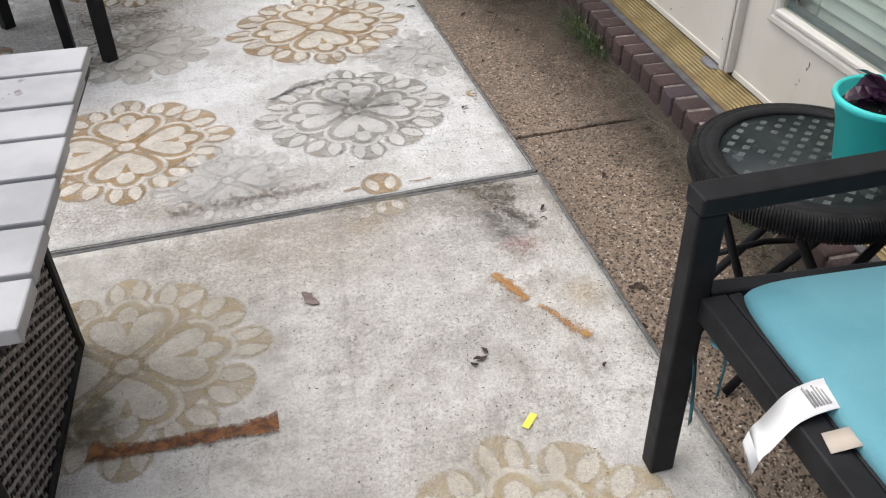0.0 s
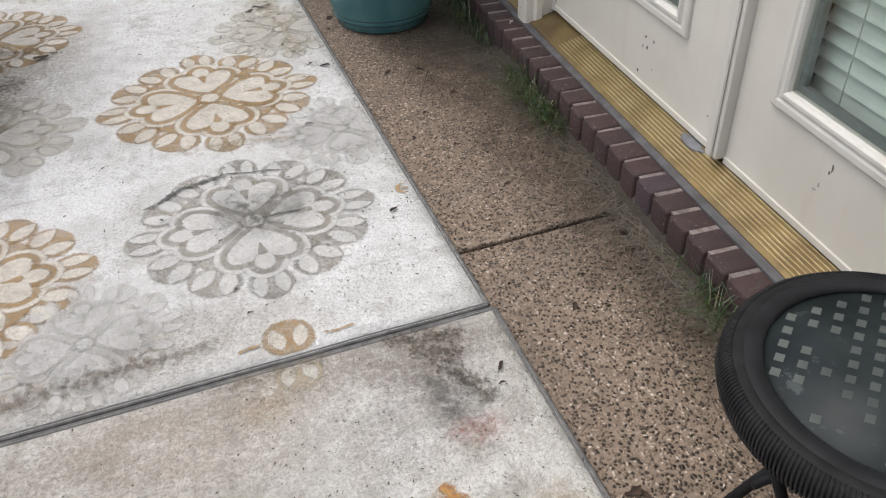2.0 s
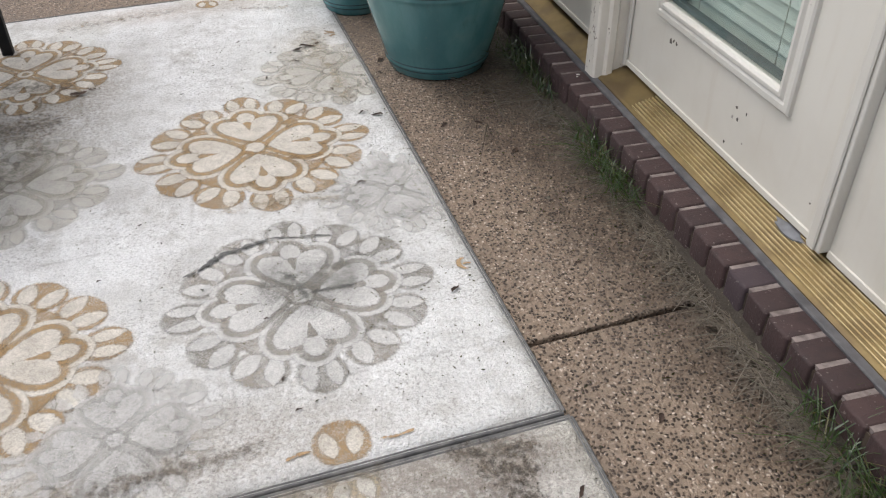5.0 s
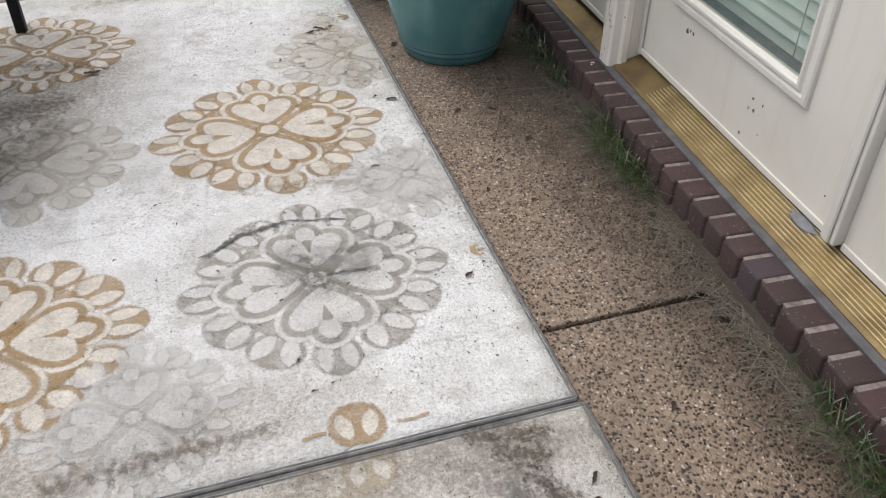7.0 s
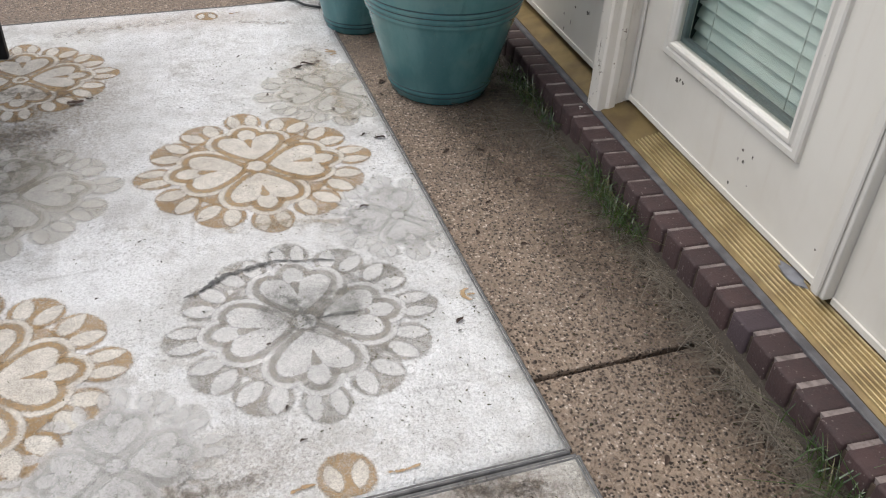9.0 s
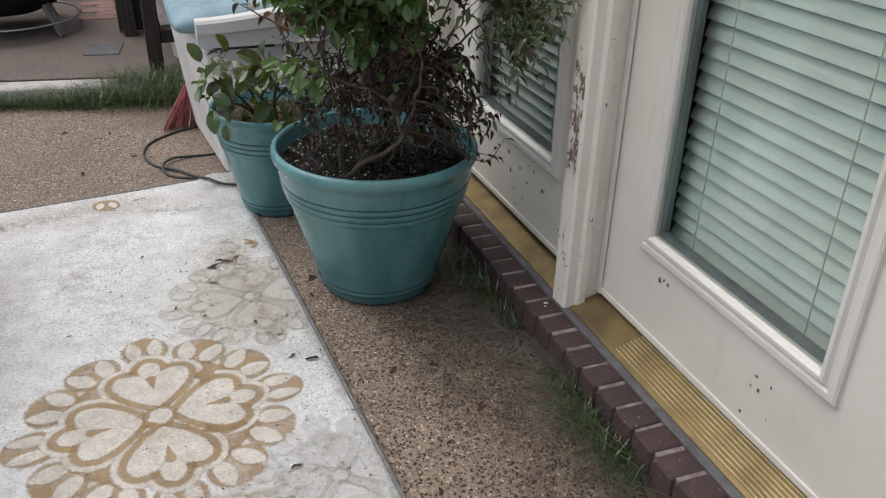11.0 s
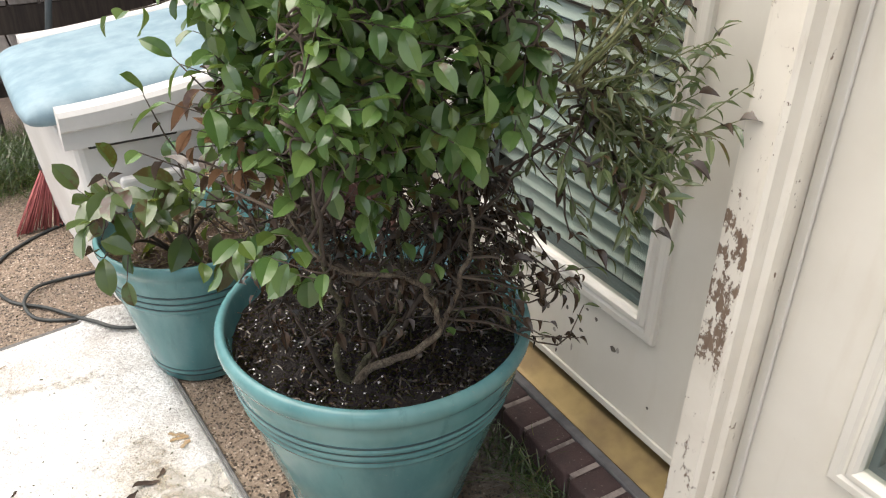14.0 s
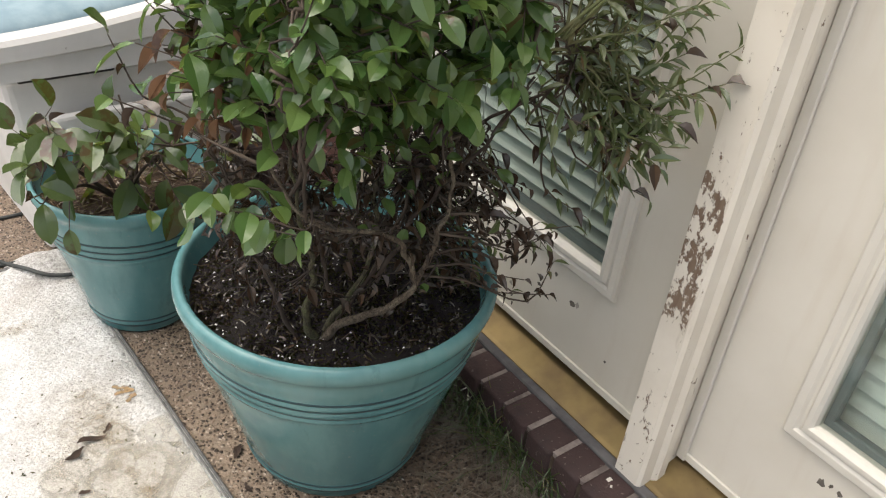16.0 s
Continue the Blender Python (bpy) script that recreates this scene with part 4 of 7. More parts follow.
def rug(name, label, corners, material, prints, waves, seed):
    """A rug with a little waviness, a grey bound edge, and its prints; corners in plan, anticlockwise from near right."""
    r = thing(name, label, "rug")
    nr, fr, fl, nl = [Vector((*c, 0)) for c in corners]
    bm = bmesh.new()
    nu, nv = 60, 60
    hgt = lambda x, y: waves * (noise.noise(Vector((x * 2.1, y * 2.1, seed))) + 0.4 * noise.noise(Vector((x * 6, y * 6, seed + 5))))
    top = []
    for i in range(nu + 1):
        row = []
        for j in range(nv + 1):
            u, v = i / nu, j / nv
            p = nl.lerp(nr, u).lerp(fl.lerp(fr, u), v)
            row.append(bm.verts.new((p.x, p.y, min(0.004, hgt(p.x, p.y)))))
        top.append(row)
    for i in range(nu):
        for j in range(nv):
            bm.faces.new((top[i][j], top[i + 1][j], top[i + 1][j + 1], top[i][j + 1]))
    ring = [top[i][0] for i in range(nu)] + [top[nu][j] for j in range(nv)] + [top[i][nv] for i in range(nu, 0, -1)] + [top[0][j] for j in range(nv, 0, -1)]
    low = [bm.verts.new((v.co.x, v.co.y, -0.0085)) for v in ring]
    for k in range(len(ring)):
        bm.faces.new((ring[k], ring[k - 1], low[k - 1], low[k]))
    bm.faces.new(low)
    part("rug_cloth", bm, material, r, smooth=True)
    cs = [nr, fr, fl, nl]
    for a, b in zip(cs, cs[1:] + cs[:1]):
        pts = [a.lerp(b, k / 24) for k in range(25)]
        pts = [Vector((p.x, p.y, min(0.004, hgt(p.x, p.y)) - 0.0012)) for p in pts]
        d = (b - a).normalized()
        inn = Vector((-d.y, d.x, 0))
        bmb = bmesh.new()
        A = []
        for p in pts:
            A.append([bmb.verts.new(p + inn * o + Vector((0, 0, z))) for o, z in ((-0.006, -0.0065), (-0.006, 0.001), (-0.002, 0.0030), (0.001, 0.0005), (0.002, 0.0026), (0.0045, 0.0030), (0.0065, 0.0005))])
        for k in range(24):
            for q in range(6):
                f = bmb.faces.new((A[k][q], A[k][q + 1], A[k + 1][q + 1], A[k + 1][q]))
                f.smooth = True
        part("binding", bmb, M_BINDING, r)
    # prints lie on the pile
    out = []
    for a, b in zip(cs, cs[1:] + cs[:1]):
        d = (b - a).normalized()
        nrm = Vector((d.y, -d.x, 0))
        out.append((a - nrm * 0.012, nrm))
    for x, y, rad, turn, mats in prints:
        bmm = medallion(rad, mats in (EDGE_GOLD, EDGE_FAINT))
        bmesh.ops.transform(bmm, matrix=Matrix.Translation((x, y, 0)) @ Matrix.Rotation(turn, 4, "Z"), verts=bmm.verts[:])
        bmesh.ops.triangulate(bmm, faces=bmm.faces[:])
        clip_mesh(bmm, out)
        if not bmm.faces:
            bmm.free()
            continue
        es = [e for e in bmm.edges if e.calc_length() > 0.05]
        bmesh.ops.subdivide_edges(bmm, edges=es, cuts=2)
        bmesh.ops.triangulate(bmm, faces=bmm.faces[:])
        for v in bmm.verts:
            v.co.z += max(-0.004, min(0.004, hgt(v.co.x, v.co.y))) + 0.0012
        part("medallion_print", bmm, list(mats), r)
    return r


M_TANN = print_material("near_tan_print", (0.52, 0.42, 0.26), (0.44, 0.34, 0.20), 0.6, 0.75)
M_CREAMN = print_material("near_cream_print", (0.72, 0.68, 0.60), (0.62, 0.57, 0.48), 0.35, 0.85)
M_BEIGE = print_material("beige_ghost_print", (0.47, 0.425, 0.345), (0.40, 0.36, 0.29), 0.45, 0.48)
M_BEIGECREAM = print_material("beige_ghost_cream", (0.74, 0.715, 0.66), (0.66, 0.63, 0.57), 0.3, 0.7)
M_FAINTTAN = print_material("faint_tan_print", (0.52, 0.44, 0.31), (0.44, 0.36, 0.25), 0.5, 0.62)
GOLD, GOLDN, GREY = (M_TAN, M_CREAM), (M_TANN, M_CREAMN), (M_GREYTAN, M_GREYCREAM)
PALE, BEIGE = (M_PALE, M_PALECREAM), (M_BEIGE, M_BEIGECREAM)
EDGE_GOLD, EDGE_FAINT = [M_TAN, M_CREAM], [M_FAINTTAN, M_BEIGECREAM]     # single lobes at the rug's edge
T = radians(4.5)
FAR = [(0.293, 3.022, 0.325, T, GOLD), (0.342, 2.360, 0.296, T * 0.6, GREY), (-0.295, 2.296, 0.30, T, GOLD), (-0.385, 3.69, 0.30, T, GOLD),
       (0.373, 1.722, 0.288, T * 0.6, EDGE_GOLD), (0.183, 4.368, 0.24, T + math.pi, EDGE_GOLD), (-0.32, 2.98, 0.28, T, BEIGE), (0.56, 3.46, 0.25, T, BEIGE), (0.62, 2.72, 0.2, T, PALE), (-0.02, 2.05, 0.2, T, PALE), (-0.98, 2.95, 0.3, T, GOLD), (-1.0, 2.2, 0.3, T, PALE), (-1.0, 3.7, 0.3, T, PALE)]
NEAR = [(-0.215, 1.41, 0.285, T, GOLDN), (0.45, 0.80, 0.29, T, GOLDN), (0.352, 2.035, 0.25, T + math.pi, EDGE_FAINT), (-0.2, 0.7, 0.28, T, PALE), (-0.85, 1.2, 0.29, T, GOLDN)]
far_rug = rug("rug", "off-white outdoor rug with faded tan flower medallions, soiled and bleached", [(0.762, 1.916), (0.632, 4.325), (-1.55, 4.05), (-1.42, 1.766)], M_RUGFAR, FAR, 0.004, 3)
near_rug = rug("rug", "off-white flowered outdoor rug with rust stains, soiled", [(0.86, -0.45), (0.770, 1.900), (-1.42, 1.750), (-1.33, -0.58)], M_RUGNEAR, NEAR, 0.003, 9)


def stain_material(name, a, b, cover, scale=60.0, lo=0.30, hi=0.56):
    """A stain that soaked into the pile, ragged at its edge."""
    N = Nodes(name)
    p = N.pos()
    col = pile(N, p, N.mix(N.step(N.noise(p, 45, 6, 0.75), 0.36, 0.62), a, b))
    bd = N.bsdf(col, 0.95, N.bump(N.noise(p, 300, 2), 0.003, 0.5))
    tr = N.n("ShaderNodeBsdfTransparent")
    mx = N.t.nodes.new("ShaderNodeMixShader")
    at = N.n("ShaderNodeAttribute")
    at.attribute_name = "Col"
    edge = at.outputs["Fac"]
    k = N.m("MULTIPLY", N.step(N.m("ADD", N.noise(p, scale, 6, 0.72), N.m("MULTIPLY", N.m("SUBTRACT", edge, 1.0), 0.55)), lo, hi), cover)
    N.put(mx.inputs[0], k)
    N.put(mx.inputs[1], tr.outputs[0])
    N.put(mx.inputs[2], bd.outputs[0])
    N.put(N.out.inputs[0], mx.outputs[0])
    return N.mat


def stain(parent, pts, widths, mat, label, z=0.0048, square=False):
    """A stain along a line: solid in the middle, fading to its rim."""
    bm = bmesh.new()
    lay = bm.loops.layers.color.new("Col")
    P = [Vector((x, y, 0)) for x, y in pts]
    P2 = smooth_path(P, 5) if len(P) > 2 else [P[0].lerp(P[1], k / 8) for k in range(9)]
    n = len(P2) - 1
    rows = []
    for i, p in enumerate(P2):
        d = (P2[min(i + 1, n)] - P2[max(i - 1, 0)]).normalized()
        sd = Vector((-d.y, d.x, 0))
        u = i / n * (len(widths) - 1)
        k = min(int(u), len(widths) - 2)
        w = widths[k] + (widths[k + 1] - widths[k]) * (u - k)
        e = min(1.0, 2.2 * math.sin(math.pi * i / n))
        e = 1.0 if square else e
        w *= 0.45 + 0.55 * min(1.0, e)
        wv, sd_ = (0.004, 3) if parent is far_rug else (0.003, 9)
        row = []
        for o, v in ((-1.0, 0.0), (-0.6, 0.8), (0.0, 1.0), (0.6, 0.8), (1.0, 0.0)):
            c = p + sd * (w * o)
            lift = wv * (noise.noise(Vector((c.x * 2.1, c.y * 2.1, sd_))) + 0.4 * noise.noise(Vector((c.x * 6, c.y * 6, sd_ + 5))))
            row.append((bm.verts.new((c.x, c.y, z + max(-0.004, min(0.004, lift)))), min(e, v)))
        rows.append(row)
    for a, b in zip(rows, rows[1:]):
        for j in range(4):
            q = (a[j], a[j + 1], b[j + 1], b[j])
            f = bm.faces.new([v for v, _ in q])
            for lp, (_, v) in zip(f.loops, q):
                lp[lay] = (v, v, v, 1)
    return part("stain", bm, mat, parent, label)


S_RUST = stain_material("rust_stain", (0.33, 0.145, 0.055), (0.085, 0.036, 0.020), 0.92, 50, 0.12, 0.40)
S_ORANGE = stain_material("orange_rust_stain", (0.50, 0.28, 0.09), (0.36, 0.15, 0.045), 0.85, 55, 0.24, 0.52)
S_CRACK = stain_material("dark_crease", (0.035, 0.035, 0.035), (0.12, 0.12, 0.115), 0.9, 70, 0.24, 0.46)
S_GREY = stain_material("grey_mildew", (0.13, 0.13, 0.115), (0.23, 0.225, 0.205), 0.55, 34, 0.26, 0.60)
S_BROWN = stain_material("brown_dirt", (0.13, 0.105, 0.08), (0.22, 0.18, 0.14), 0.62, 55, 0.34, 0.60)
S_UMBER = stain_material("brown_soil", (0.19, 0.155, 0.105), (0.31, 0.265, 0.195), 0.5, 42, 0.32, 0.62)
S_SOOT = stain_material("dark_gritty_dirt", (0.050, 0.041, 0.034), (0.15, 0.12, 0.09), 0.74, 95, 0.36, 0.56)
stain(near_rug, [(-0.262, 1.206), (-0.19, 1.197), (-0.10, 1.197), (0.0, 1.199), (0.065, 1.201)], [0.036, 0.023, 0.020, 0.025, 0.026, 0.036], S_RUST, "long rust mark", square=True)
stain(near_rug, [(0.540, 1.520), (0.566, 1.475), (0.592, 1.422)], [0.030, 0.033, 0.028], S_ORANGE, "orange rust mark", square=True)
stain(near_rug, [(0.612, 1.400), (0.635, 1.365), (0.652, 1.335)], [0.016, 0.020, 0.018], S_ORANGE, "orange rust mark", square=True)
stain(near_rug, [(0.650, 1.338), (0.667, 1.312), (0.684, 1.288)], [0.022, 0.030, 0.027], S_ORANGE, "orange rust mark", square=True)
stain(near_rug, [(0.57, 1.85), (0.62, 1.81), (0.70, 1.80)], [0.06, 0.08, 0.07], S_SOOT, "dark brown gritty dirt", 0.0042)
stain(near_rug, [(0.50, 1.885), (0.60, 1.860), (0.74, 1.845)], [0.05, 0.07, 0.06], S_SOOT, "brown dirt along the rug's corner", 0.0042)
stain(near_rug, [(0.60, 1.80), (0.66, 1.72), (0.70, 1.64)], [0.07, 0.08, 0.06], S_SOOT, "dark brown gritty dirt", 0.0044)
stain(near_rug, [(0.15, 1.84), (0.32, 1.855), (0.48, 1.87)], [0.03, 0.05, 0.04], S_UMBER, "brown soiled strip by the bound edge", 0.0042)
stain(near_rug, [(0.585, 1.80), (0.60, 1.70), (0.63, 1.63)], [0.03, 0.045, 0.04], S_GREY, "grey smear")
stain(far_rug, [(0.03, 2.44), (0.09, 2.482), (0.13, 2.50), (0.165, 2.53), (0.20, 2.553), (0.25, 2.566), (0.30, 2.583), (0.35, 2.574), (0.40, 2.572), (0.46, 2.556), (0.54, 2.555)], [0.003, 0.004, 0.006, 0.019, 0.013, 0.016, 0.008, 0.005, 0.006, 0.004, 0.003], S_CRACK, "dark wrinkle across the rug")
stain(far_rug, [(0.345, 2.362), (0.40, 2.366), (0.475, 2.366)], [0.005, 0.010, 0.006], S_CRACK, "short dark wrinkle")
stain(far_rug, [(0.285, 2.47), (0.315, 2.44), (0.34, 2.40), (0.355, 2.33), (0.36, 2.25)], [0.010, 0.016, 0.018, 0.013, 0.007], S_GREY, "grey mildew streak")
stain(far_rug, [(0.20, 2.42), (0.36, 2.40), (0.52, 2.38)], [0.14, 0.19, 0.12], S_GREY, "grey mildew patch")
stain(far_rug, [(-0.60, 3.22), (-0.40, 3.30), (-0.15, 3.34)], [0.22, 0.24, 0.12], S_BROWN, "brown dirt patch", 0.0042)
stain(far_rug, [(-0.50, 3.62), (-0.33, 3.58), (-0.18, 3.55)], [0.10, 0.12, 0.08], S_BROWN, "brown dirt patch", 0.0042)
stain(far_rug, [(-0.25, 1.90), (0.0, 1.95), (0.35, 1.98)], [0.06, 0.07, 0.03], S_BROWN, "brown dirt along the bound edge", 0.0042)
S_GOLDP = stain_material("gold_print_edge", (0.42, 0.29, 0.15), (0.35, 0.225, 0.11), 0.85, 60, 0.2, 0.45)
stain(far_rug, [(0.42, 1.938), (0.46, 1.934), (0.505, 1.944)], [0.006, 0.006, 0.004], S_GOLDP, "curl of gold print", 0.0034)
for a, b in (((0.630, 3.760), (0.582, 3.803)), ((0.628, 3.765), (0.580, 3.772)), ((0.628, 3.758), (0.598, 3.736))):
    stain(far_rug, [a, ((a[0] + b[0]) / 2, (a[1] + b[1]) / 2 + 0.004), b], [0.004, 0.013, 0.003], S_GOLDP, "leaf of gold print", 0.0034)
stain(far_rug, [(0.722, 2.404), (0.696, 2.392), (0.698, 2.366), (0.720, 2.356)], [0.004, 0.010, 0.010, 0.004], S_GOLDP, "curl of gold print", 0.0034)
stain(far_rug, [(0.700, 2.378), (0.712, 2.380), (0.724, 2.376)], [0.004, 0.008, 0.003], S_GOLDP, "leaf of gold print", 0.0034)
stain(far_rug, [(0.27, 4.19), (0.30, 4.198), (0.335, 4.215)], [0.005, 0.008, 0.004], S_GOLDP, "curl of gold print", 0.0034)
stain(far_rug, [(0.255, 1.923), (0.285, 1.936), (0.318, 1.937)], [0.006, 0.007, 0.005], S_GOLDP, "curl of gold print", 0.0034)
S_OLIVE = stain_material("olive_mildew", (0.115, 0.105, 0.058), (0.24, 0.215, 0.14), 0.66, 30, 0.22, 0.56)
stain(near_rug, [(-0.285, 1.18), (-0.27, 1.28), (-0.24, 1.36)], [0.07, 0.11, 0.07], S_OLIVE, "olive mildew beside the table", 0.0042)
stain(far_rug, [(-0.62, 2.72), (-0.45, 2.92), (-0.30, 3.12), (-0.25, 3.30)], [0.12, 0.20, 0.18, 0.10], S_UMBER, "brown soiled patch", 0.0046)

S_FAINT = stain_material("faint_brown_soil", (0.34, 0.27, 0.18), (0.46, 0.40, 0.31), 0.55, 36, 0.36, 0.62)
stain(far_rug, [(0.60, 3.10), (0.575, 3.40), (0.55, 3.70), (0.53, 3.95)], [0.07, 0.10, 0.11, 0.10], S_FAINT, "faint brown soiling by the rug's edge", 0.0042)
stain(far_rug, [(0.25, 4.12), (0.40, 4.08), (0.56, 4.05)], [0.06, 0.10, 0.09], S_FAINT, "faint brown soiling at the rug's end", 0.0042)
stain(far_rug, [(0.10, 2.72), (0.35, 2.74), (0.55, 2.70)], [0.05, 0.08, 0.07], S_FAINT, "faint brown soiling between the prints", 0.0042)
stain(far_rug, [(-0.45, 4.0), (-0.1, 4.1), (0.15, 4.14)], [0.10, 0.09, 0.06], S_FAINT, "faint brown soiling along the far edge", 0.0042)


# ---- furniture ----
def square_bar(bm, a, b, w, d=None, up=(0, 0, 1)):
    """A square tube from a to b."""
    a, b, d = Vector(a), Vector(b), d or w
    ax = (b - a).normalized()
    side = ax.cross(Vector(up))
    side = side.normalized() if side.length > 1e-4 else Vector((0, 1, 0))
    oth = side.cross(ax)
    m = Matrix((side, oth, ax)).transposed().to_4x4()
    m.translation = (a + b) / 2
    add_box(bm, (-w / 2, -d / 2, -(b - a).length / 2), (w / 2, d / 2, (b - a).length / 2), 0.004, m, seg=2)
    return bm


def patio_chair(at, label):
    """Black square-tube armchair; local x runs from the front to the back, y across; the far front leg stands at the origin."""
    c = thing("patio_chair", label, "chair", at, group="black patio chairs")
    W, D = 0.56, 0.50
    for y in (0.0, -W):
        part("front_leg", square_bar(bmesh.new(), (0.0, y, 0.0), (-0.006, y, 0.522), 0.036, 0.042), M_BLACKMETAL, c)
        part("back_leg", square_bar(bmesh.new(), (D + 0.03, y, -0.009), (D - 0.05, y, 0.45), 0.034, 0.04), M_BLACKMETAL, c)
        part("armrest", square_bar(bmesh.new(), (-0.028, y, 0.537), (D + 0.02, y + 0.0, 0.545), 0.046, 0.028), M_BLACKMETAL, c)
        part("side_rail", square_bar(bmesh.new(), (0.018, y, 0.365), (D - 0.03, y, 0.33), 0.03, 0.036), M_BLACKMETAL, c)
        part("back_post", square_bar(bmesh.new(), (D - 0.05, y, 0.45), (D + 0.10, y, 0.92), 0.03, 0.036), M_BLACKMETAL, c)
    part("front_rail", square_bar(bmesh.new(), (0.02, -0.018, 0.362), (0.02, -W + 0.018, 0.362), 0.04, 0.040), M_BLACKMETAL, c)
    part("front_lip", square_bar(bmesh.new(), (0.052, -0.018, 0.372), (0.052, -W + 0.018, 0.372), 0.022, 0.016), M_BLACKMETAL, c)
    part("back_rail", square_bar(bmesh.new(), (D - 0.03, -0.018, 0.33), (D - 0.03, -W + 0.018, 0.33), 0.03, 0.036), M_BLACKMETAL, c)
    part("top_rail", square_bar(bmesh.new(), (D + 0.10, 0.015, 0.92), (D + 0.10, -W - 0.015, 0.92), 0.03, 0.036), M_BLACKMETAL, c)
    bm = bmesh.new()
    g = bmesh.ops.create_grid(bm, x_segments=6, y_segments=6, size=0.5, matrix=Matrix.Translation((D / 2, -W / 2, 0.352)) @ Matrix.Rotation(radians(4), 4, "Y") @ Matrix.Diagonal((D - 0.06, W - 0.06, 1, 1)))
    ex = bmesh.ops.extrude_face_region(bm, geom=bm.faces[:])
    bmesh.ops.translate(bm, vec=(0, 0, -0.006), verts=[v for v in ex["geom"] if isinstance(v, bmesh.types.BMVert)])
    part("sling_seat", bm, M_BLACKMETAL, c)
    for k in range(7):
        y = -0.05 - k * (W - 0.1) / 6
        part("back_slat", square_bar(bmesh.new(), (D - 0.035, y, 0.46), (D + 0.095, y, 0.905), 0.02, 0.012), M_BLACKMETAL, c)
    return c


chair = patio_chair(pose(0.684, 0.968, 0.0, 0, 0, 1.5), "black square-tube metal patio armchair standing on the rug edge")
copy_thing(chair, pose(-0.402, 2.915, 0.0, 0, 0, 225))["label"] = "black metal patio armchair beside the dark dining table"


def puffy(lx, ly, h, at, edge=0.045, nx=22, ny=22, sag=0.0, seed=1.0):
    """A stuffed cushion with rounded corners and a soft uneven top."""
    bm = bmesh.new()
    top, bot = [], []
    for i in range(nx + 1):
        a, b = [], []
        for j in range(ny + 1):
            u, v = 2 * i / nx - 1, 2 * j / ny - 1
            su, sv = math.sin(u * math.pi / 2), math.sin(v * math.pi / 2)
            k = 1 - 0.055 * (abs(su) ** 6) * (abs(sv) ** 6)
            x, y = su * lx / 2 * k, sv * ly / 2 * k
            f = ((1 - abs(su) ** 7) * (1 - abs(sv) ** 7)) ** 0.42 if abs(su) < 1 and abs(sv) < 1 else 0.0
            w = noise.noise(Vector((x * 7, y * 7, seed))) * 0.10 + noise.noise(Vector((x * 22, y * 22, seed))) * 0.035
            z = h / 2 * f * (1 + w) - sag * (su * su) * 0.5
            a.append(bm.verts.new((x, y, h / 2 + z)))
            b.append(a[-1] if f == 0 else bm.verts.new((x, y, h / 2 - h / 2 * f - sag * su * su * 0.5)))
        top.append(a)
        bot.append(b)
    for i in range(nx):
        for j in range(ny):
            bm.faces.new((top[i][j], top[i + 1][j], top[i + 1][j + 1], top[i][j + 1]))
            q = list(dict.fromkeys((bot[i][j], bot[i][j + 1], bot[i + 1][j + 1], bot[i + 1][j])))
            if len(q) > 2:
                try:
                    bm.faces.new(q)
                except ValueError:
                    pass
    bmesh.ops.transform(bm, matrix=at, verts=bm.verts[:])
    return bm


cush = thing("chair_cushion", "teal cloth seat cushion on the black patio chair, tag hanging out", "cushion")
CM = chair.matrix_world @ pose(0.278, -0.290, 0.341, 0, 3.0, 0)
part("pad", puffy(0.47, 0.545, 0.062, CM, seed=2.0), M_TEALCUSH, cush, smooth=True)
bm = bmesh.new()
ring = []
for k in range(64):
    t = k * math.tau / 64
    cx, sx = math.cos(t), math.sin(t)
    f = lambda q: math.copysign(abs(q) ** 0.35, q)
    ring.append(CM @ Vector((f(cx) * 0.231, f(sx) * 0.2685, 0.031)))
part("piping", add_tube(bm, ring, 0.0035, 6, closed=True), M_TEALCUSH, cush)


def ribbon_part(name, pts, width_vec, mat, parent, label=""):
    """A soft strip of cloth along points."""
    bm = bmesh.new()
    w = Vector(width_vec)
    rows = [(bm.verts.new(Vector(p) - w / 2), bm.verts.new(Vector(p) + w / 2)) for p in pts]
    for a, b in zip(rows, rows[1:]):
        bm.faces.new((a[0], a[1], b[1], b[0])).smooth = True
    ex = bmesh.ops.extrude_face_region(bm, geom=bm.faces[:])
    bmesh.ops.translate(bm, vec=(0.0004, 0.0004, 0.0008), verts=[v for v in ex["geom"] if isinstance(v, bmesh.types.BMVert)])
    return part(name, bm, mat, parent, label)


tag = ribbon_part("care_tag", smooth_path([(0.765, 0.737, 0.398), (0.735, 0.736, 0.399), (0.710, 0.735, 0.394), (0.690, 0.733, 0.384), (0.668, 0.731, 0.352), (0.656, 0.729, 0.340), (0.648, 0.727, 0.315)], 5), (0.010, 0.044, 0.004), M_TAG, cush, "crumpled white fabric care tag")
for k in range(6):
    part("print_line", box((0.714 + k * 0.0040, 0.722, 0.396 + 0.0006 * k), (0.7155 + k * 0.0040, 0.752 - 0.004 * (k % 3), 0.4000 + 0.0003 * k)), M_PRINT, tag)
ribbon_part("brand_tag", [(0.752, 0.676, 0.394), (0.732, 0.677, 0.391), (0.706, 0.680, 0.384)], (0.004, 0.027, 0.002), M_TAGB, cush, "small beige folded tag")
